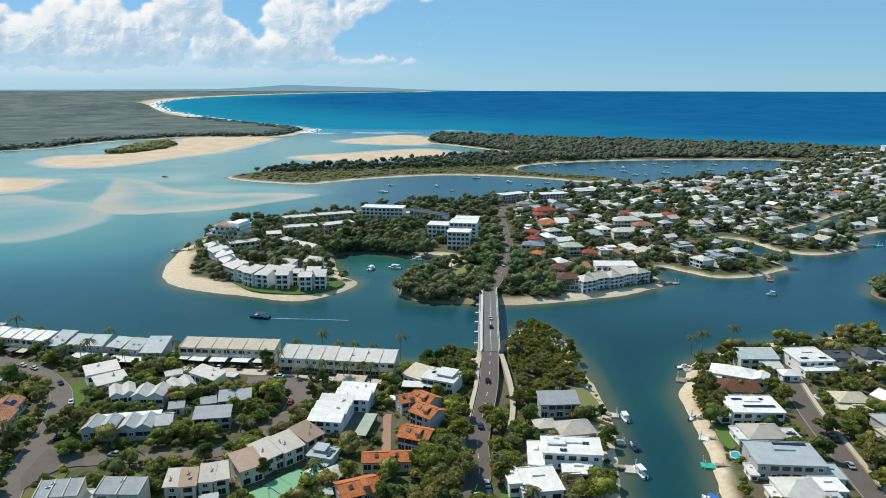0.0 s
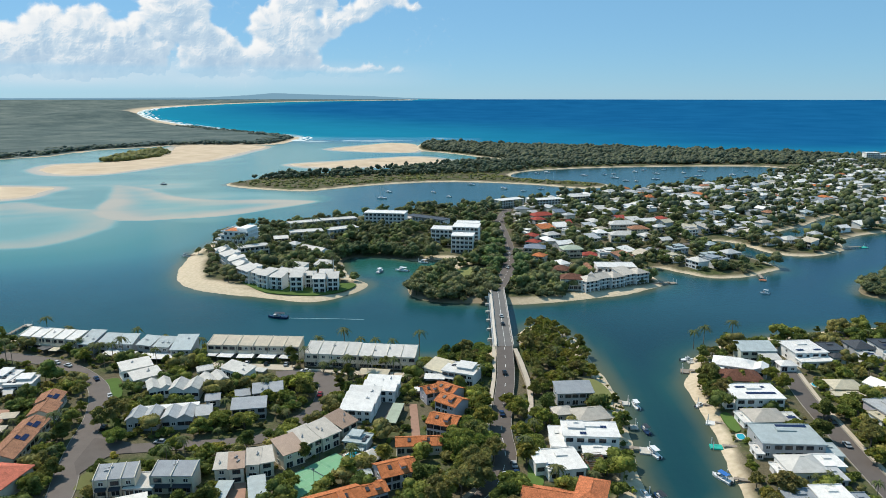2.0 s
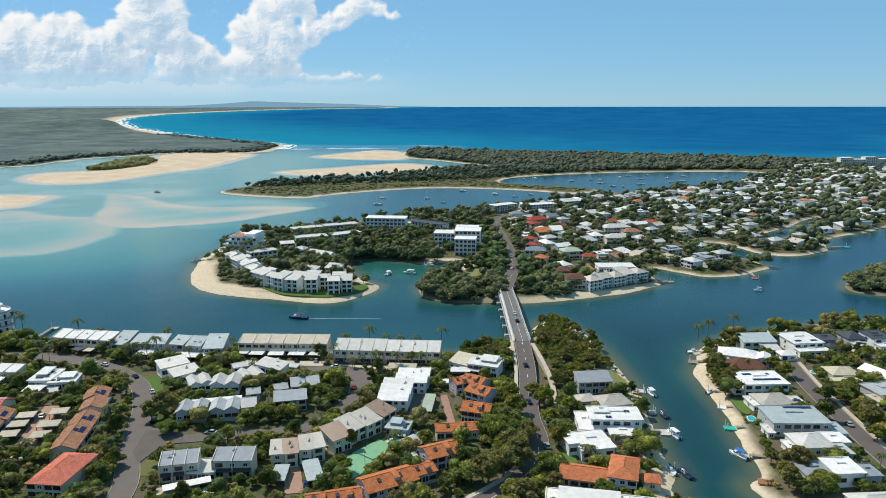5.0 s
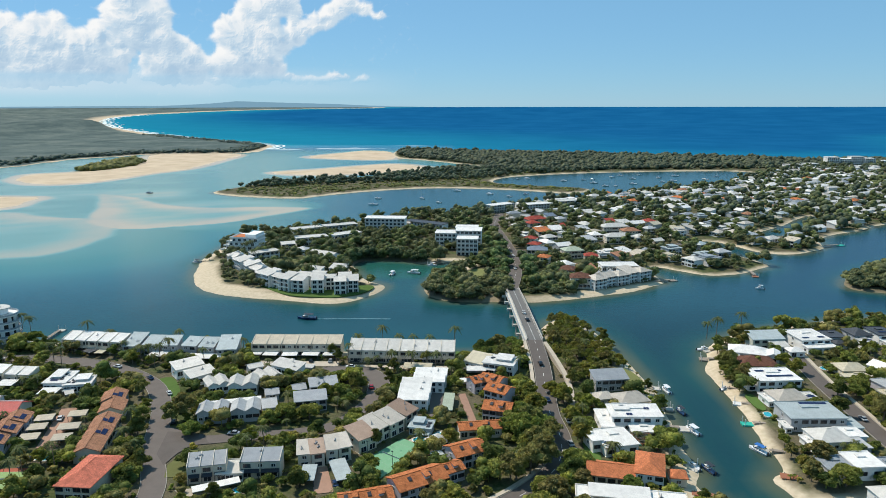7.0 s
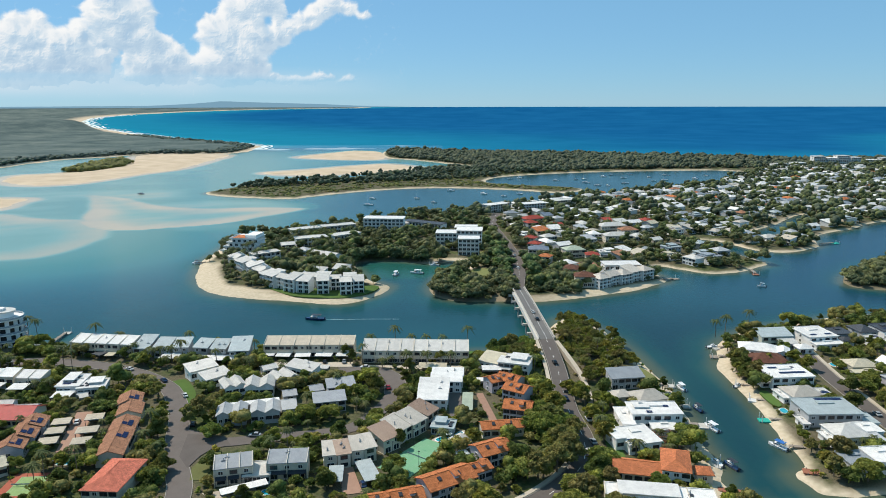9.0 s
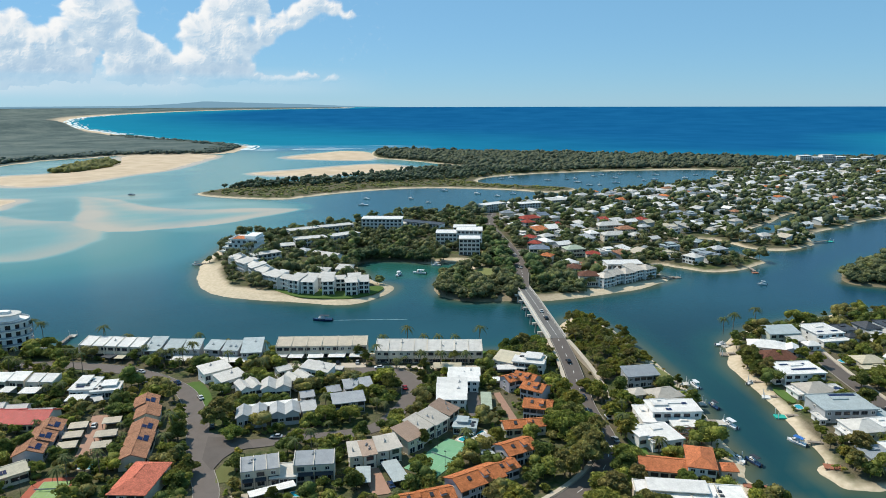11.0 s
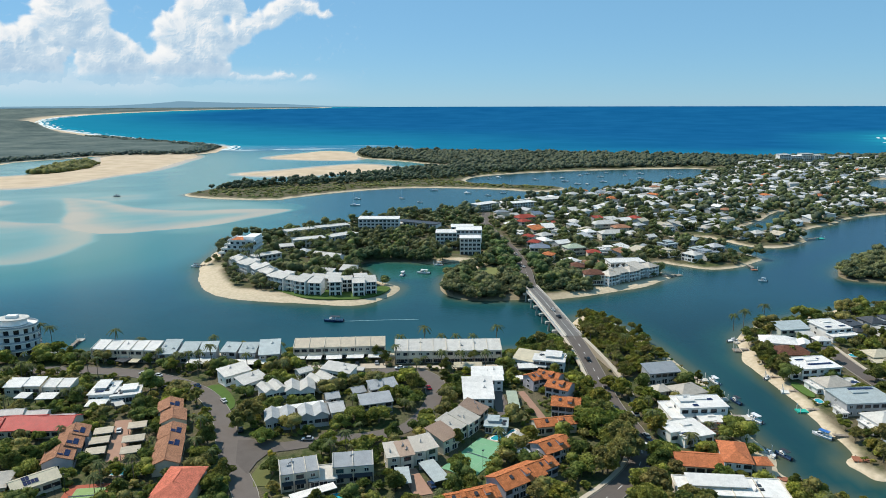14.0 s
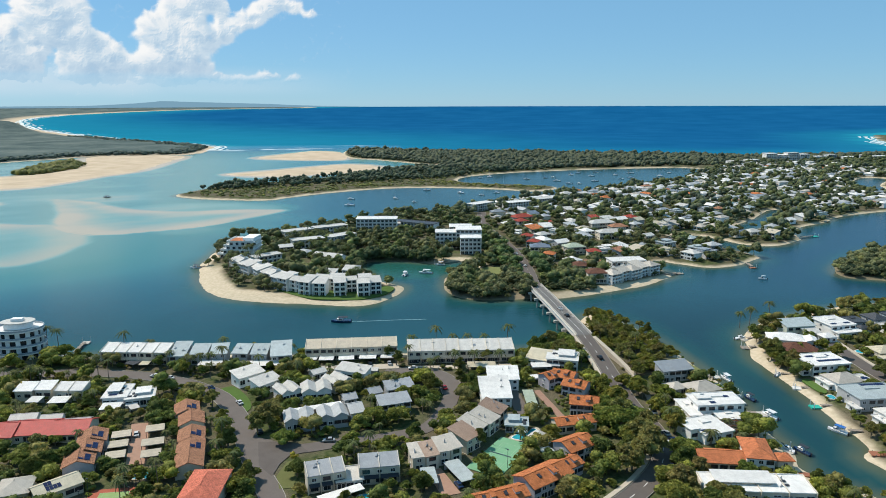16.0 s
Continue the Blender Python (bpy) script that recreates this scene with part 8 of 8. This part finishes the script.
for row in ((98, 243, 104, 242, 1.6, "timber jetty with a concrete pontoon", None, 3.5, 3), (96, 222, 102, 221.5, 1.6, "timber jetty with a pale pontoon", None, 3.2, 3), (95, 205, 101, 204, 1.8, "timber jetty with a wide grey pontoon", None, 4.5, 4.5),
            (89, 179, 93, 176.5, 2.0, "steel jetty with a boat dock", None, 5, 4), (88, 159, 95, 156.5, 2.6, "red-brown timber jetty over the water", RED_TIMBER), (137, 205.5, 130.5, 206.5, 1.4, "timber jetty with a turquoise floating dock", None, 3.2, 4.2, TEAL_CLOTH),
            (140, 222, 134.5, 224.5, 1.4, "timber jetty with a white pontoon", None, 3.4, 3.2, PAINT_WHITE), (140, 238, 135.5, 240, 1.4, "timber jetty at the beach", None, 2.6, 2.5), (151, 287, 147.5, 286.5, 1.6, "timber jetty with a white mast", None, 3, 3),
            (145, 274, 141.5, 275, 2.0, "timber jetty with a dark deck", None, 4.5, 3.6, TIMBER), (131, 183.5, 126, 185, 1.6, "timber jetty beside the blue boat", None, 3, 2.5), (126, 166, 121, 168, 3.6, "red-brown timber deck over the water", RED_TIMBER),
            (163, 421, 178, 425, 2.2, "dark timber jetty by the apartments", None, 4, 5, TIMBER), (-160, 500, -166, 499, 2.0, "timber jetty on the sandy beach", None, 3, 3), (22, 490, 15, 484, 2.2, "timber jetty in the lagoon", None, 3.5, 4),
            (-190, 318, -190, 332, 1.8, "timber jetty beside the tower", None, 4, 4), (352, 535, 366, 538, 2.0, "timber jetty at the point", None, 4, 6, TEAL_CLOTH), (245, 446, 243, 436, 2.4, "timber landing on the point", None, 4, 4, RED_TIMBER)):
    jetty(*row)


def car_master():
    """A small hatchback: body, glasshouse, wheels and lights."""
    root = thing("car", Matrix(), "car", "car", "parked cars")
    side = [(-2.15, 0.35), (-2.2, 0.85), (-1.7, 0.98), (1.0, 0.98), (2.05, 0.78), (2.15, 0.4)]
    bm = bmesh.new()
    rings = [[bm.verts.new((s * 0.88, y, z)) for y, z in side] for s in (-1, 1)]
    bm.faces.new(rings[0][::-1])
    bm.faces.new(rings[1])
    for k in range(len(side)):
        j = (k + 1) % len(side)
        bm.faces.new((rings[0][k], rings[0][j], rings[1][j], rings[1][k]))
    bmesh.ops.bevel(bm, geom=list(bm.edges), offset=0.07, segments=1, affect="EDGES")
    part("body", bm, CAR_PAINTS[0], root)
    cab = [(-1.65, 0.97), (-1.25, 1.45), (0.25, 1.47), (1.0, 0.97)]
    bm = bmesh.new()
    rings = [[bm.verts.new((s * (0.80 if z < 1 else 0.66), y, z)) for y, z in cab] for s in (-1, 1)]
    bm.faces.new(rings[0][::-1])
    bm.faces.new(rings[1])
    for k in range(len(cab)):
        j = (k + 1) % len(cab)
        bm.faces.new((rings[0][k], rings[0][j], rings[1][j], rings[1][k]))
    part("glasshouse", bm, GLASS, root)
    bm = bmesh.new()
    box(bm, -0.64, 0.64, -1.2, 0.22, 1.44, 1.50)
    part("roof_panel", bm, CAR_PAINTS[0], root)
    for sx in (-0.82, 0.82):
        for sy in (-1.35, 1.35):
            bm = bmesh.new()
            tube(bm, (sx - 0.1, sy, 0.32), (sx + 0.1, sy, 0.32), 0.32, 0.32, 12)
            part("wheel", bm, DARK_TRIM, root)
        bm = bmesh.new()
        box(bm, sx * 0.75 - 0.16, sx * 0.75 + 0.16, 2.02, 2.14, 0.58, 0.72)
        part("headlight", bm, GELCOAT, root)
    return root


def cars():
    master = car_master()
    words = ["white", "silver", "black", "dark blue", "red"]
    for x, y, z, turn_z, c in ((-142, 276, 2.06, 65, 0), (-135, 273, 2.06, 60, 0), (-115, 258.5, 2.06, 40, 3), (-101, 241.5, 2.06, 28, 0), (-128, 259, 1.9, 50, 1), (-200, 289, 2.06, 95, 1), (-195, 285.5, 2.06, 95, 0), (-90, 214, 2.06, 10, 2), (-65, 203.5, 2.04, 85, 1), (-17, 244, 2.05, 5, 4), (-28, 268, 2.05, 85, 0),
                           (59.5, 207.5, 2.45, 3, 0), (56.5, 190, 2.2, 5, 1), (57, 184.5, 2.2, 5, 3), (48.5, 169, 2.15, -30, 2), (39.5, 179, 1.9, -60, 1), (-39, 254, 1.95, 80, 1), (62.0, 333, 6.75, 2, 0), (61.8, 320, 6.72, 2, 2), (58.6, 262, 4.4, 2, 2), (55, 226, 2.9, 5, 3), (79.5, 500, 2.2, 4, 0), (80, 560, 2.15, 2, 1), (74.5, 455, 2.75, 8, 0),
                           (172.5, 205, 2.06, -6, 1), (176.5, 222, 2.06, -6, 2), (-56, 277, 2.05, 0, 0), (-47, 276.5, 2.05, 0, 2), (-38, 276, 2.05, 0, 1), (-134.5, 219, 2.06, 12, 0), (-24, 167, 2.06, 15, 3), (53.5, 183, 2.2, 8, 0)):
        ob = copy_thing(master, pose(x, y, z, 0, 0, turn_z))
        ob["label"] = f"{words[c]} hatchback car on the street"
        for child in ob.children:
            if child.name.startswith(("body", "roof_panel")):
                child.data = child.data.copy()
                child.data.materials[0] = CAR_PAINTS[c]
    for o in (*master.children_recursive, master):
        bpy.data.objects.remove(o)


cars()


def pergola(x, y, turn_z, w, d, h):
    """A timber pergola: posts, beams and slats, with a green shade cloth at one end."""
    root = thing("pergola", pose(x, y, GZ, 0, 0, turn_z), "brown timber pergola with a green shade cloth beside a white house", "pergola")
    for px in (-w / 2, w / 2):
        for py in (-d / 2, d / 2):
            bm = bmesh.new()
            box(bm, px - 0.09, px + 0.09, py - 0.09, py + 0.09, 0, h)
            part("post", bm, RED_TIMBER, root)
        bm = bmesh.new()
        box(bm, px - 0.08, px + 0.08, -d / 2 - 0.4, d / 2 + 0.4, h, h + 0.24)
        part("beam", bm, RED_TIMBER, root)
    for k in range(9):
        py = -d / 2 + k * d / 8
        bm = bmesh.new()
        box(bm, -w / 2 - 0.4, w / 2 + 0.4, py - 0.06, py + 0.06, h + 0.24, h + 0.4)
        part("slat", bm, TIMBER if k % 3 else RED_TIMBER, root)
    bm = bmesh.new()
    slab(bm, [(-w / 2 - 3.6, -d / 2 - 0.5, h - 0.5), (-w / 2 - 0.2, -d / 2 - 0.2, h - 0.1), (-w / 2 - 0.2, -d / 2 + 3.0, h), (-w / 2 - 3.4, -d / 2 + 2.6, h - 0.35)], 0.05)
    part("shade_cloth", bm, GREEN_CLOTH, root, "dark green shade cloth")


pergola(82.6, 189.0, 8, 6.0, 9.0, 2.9)
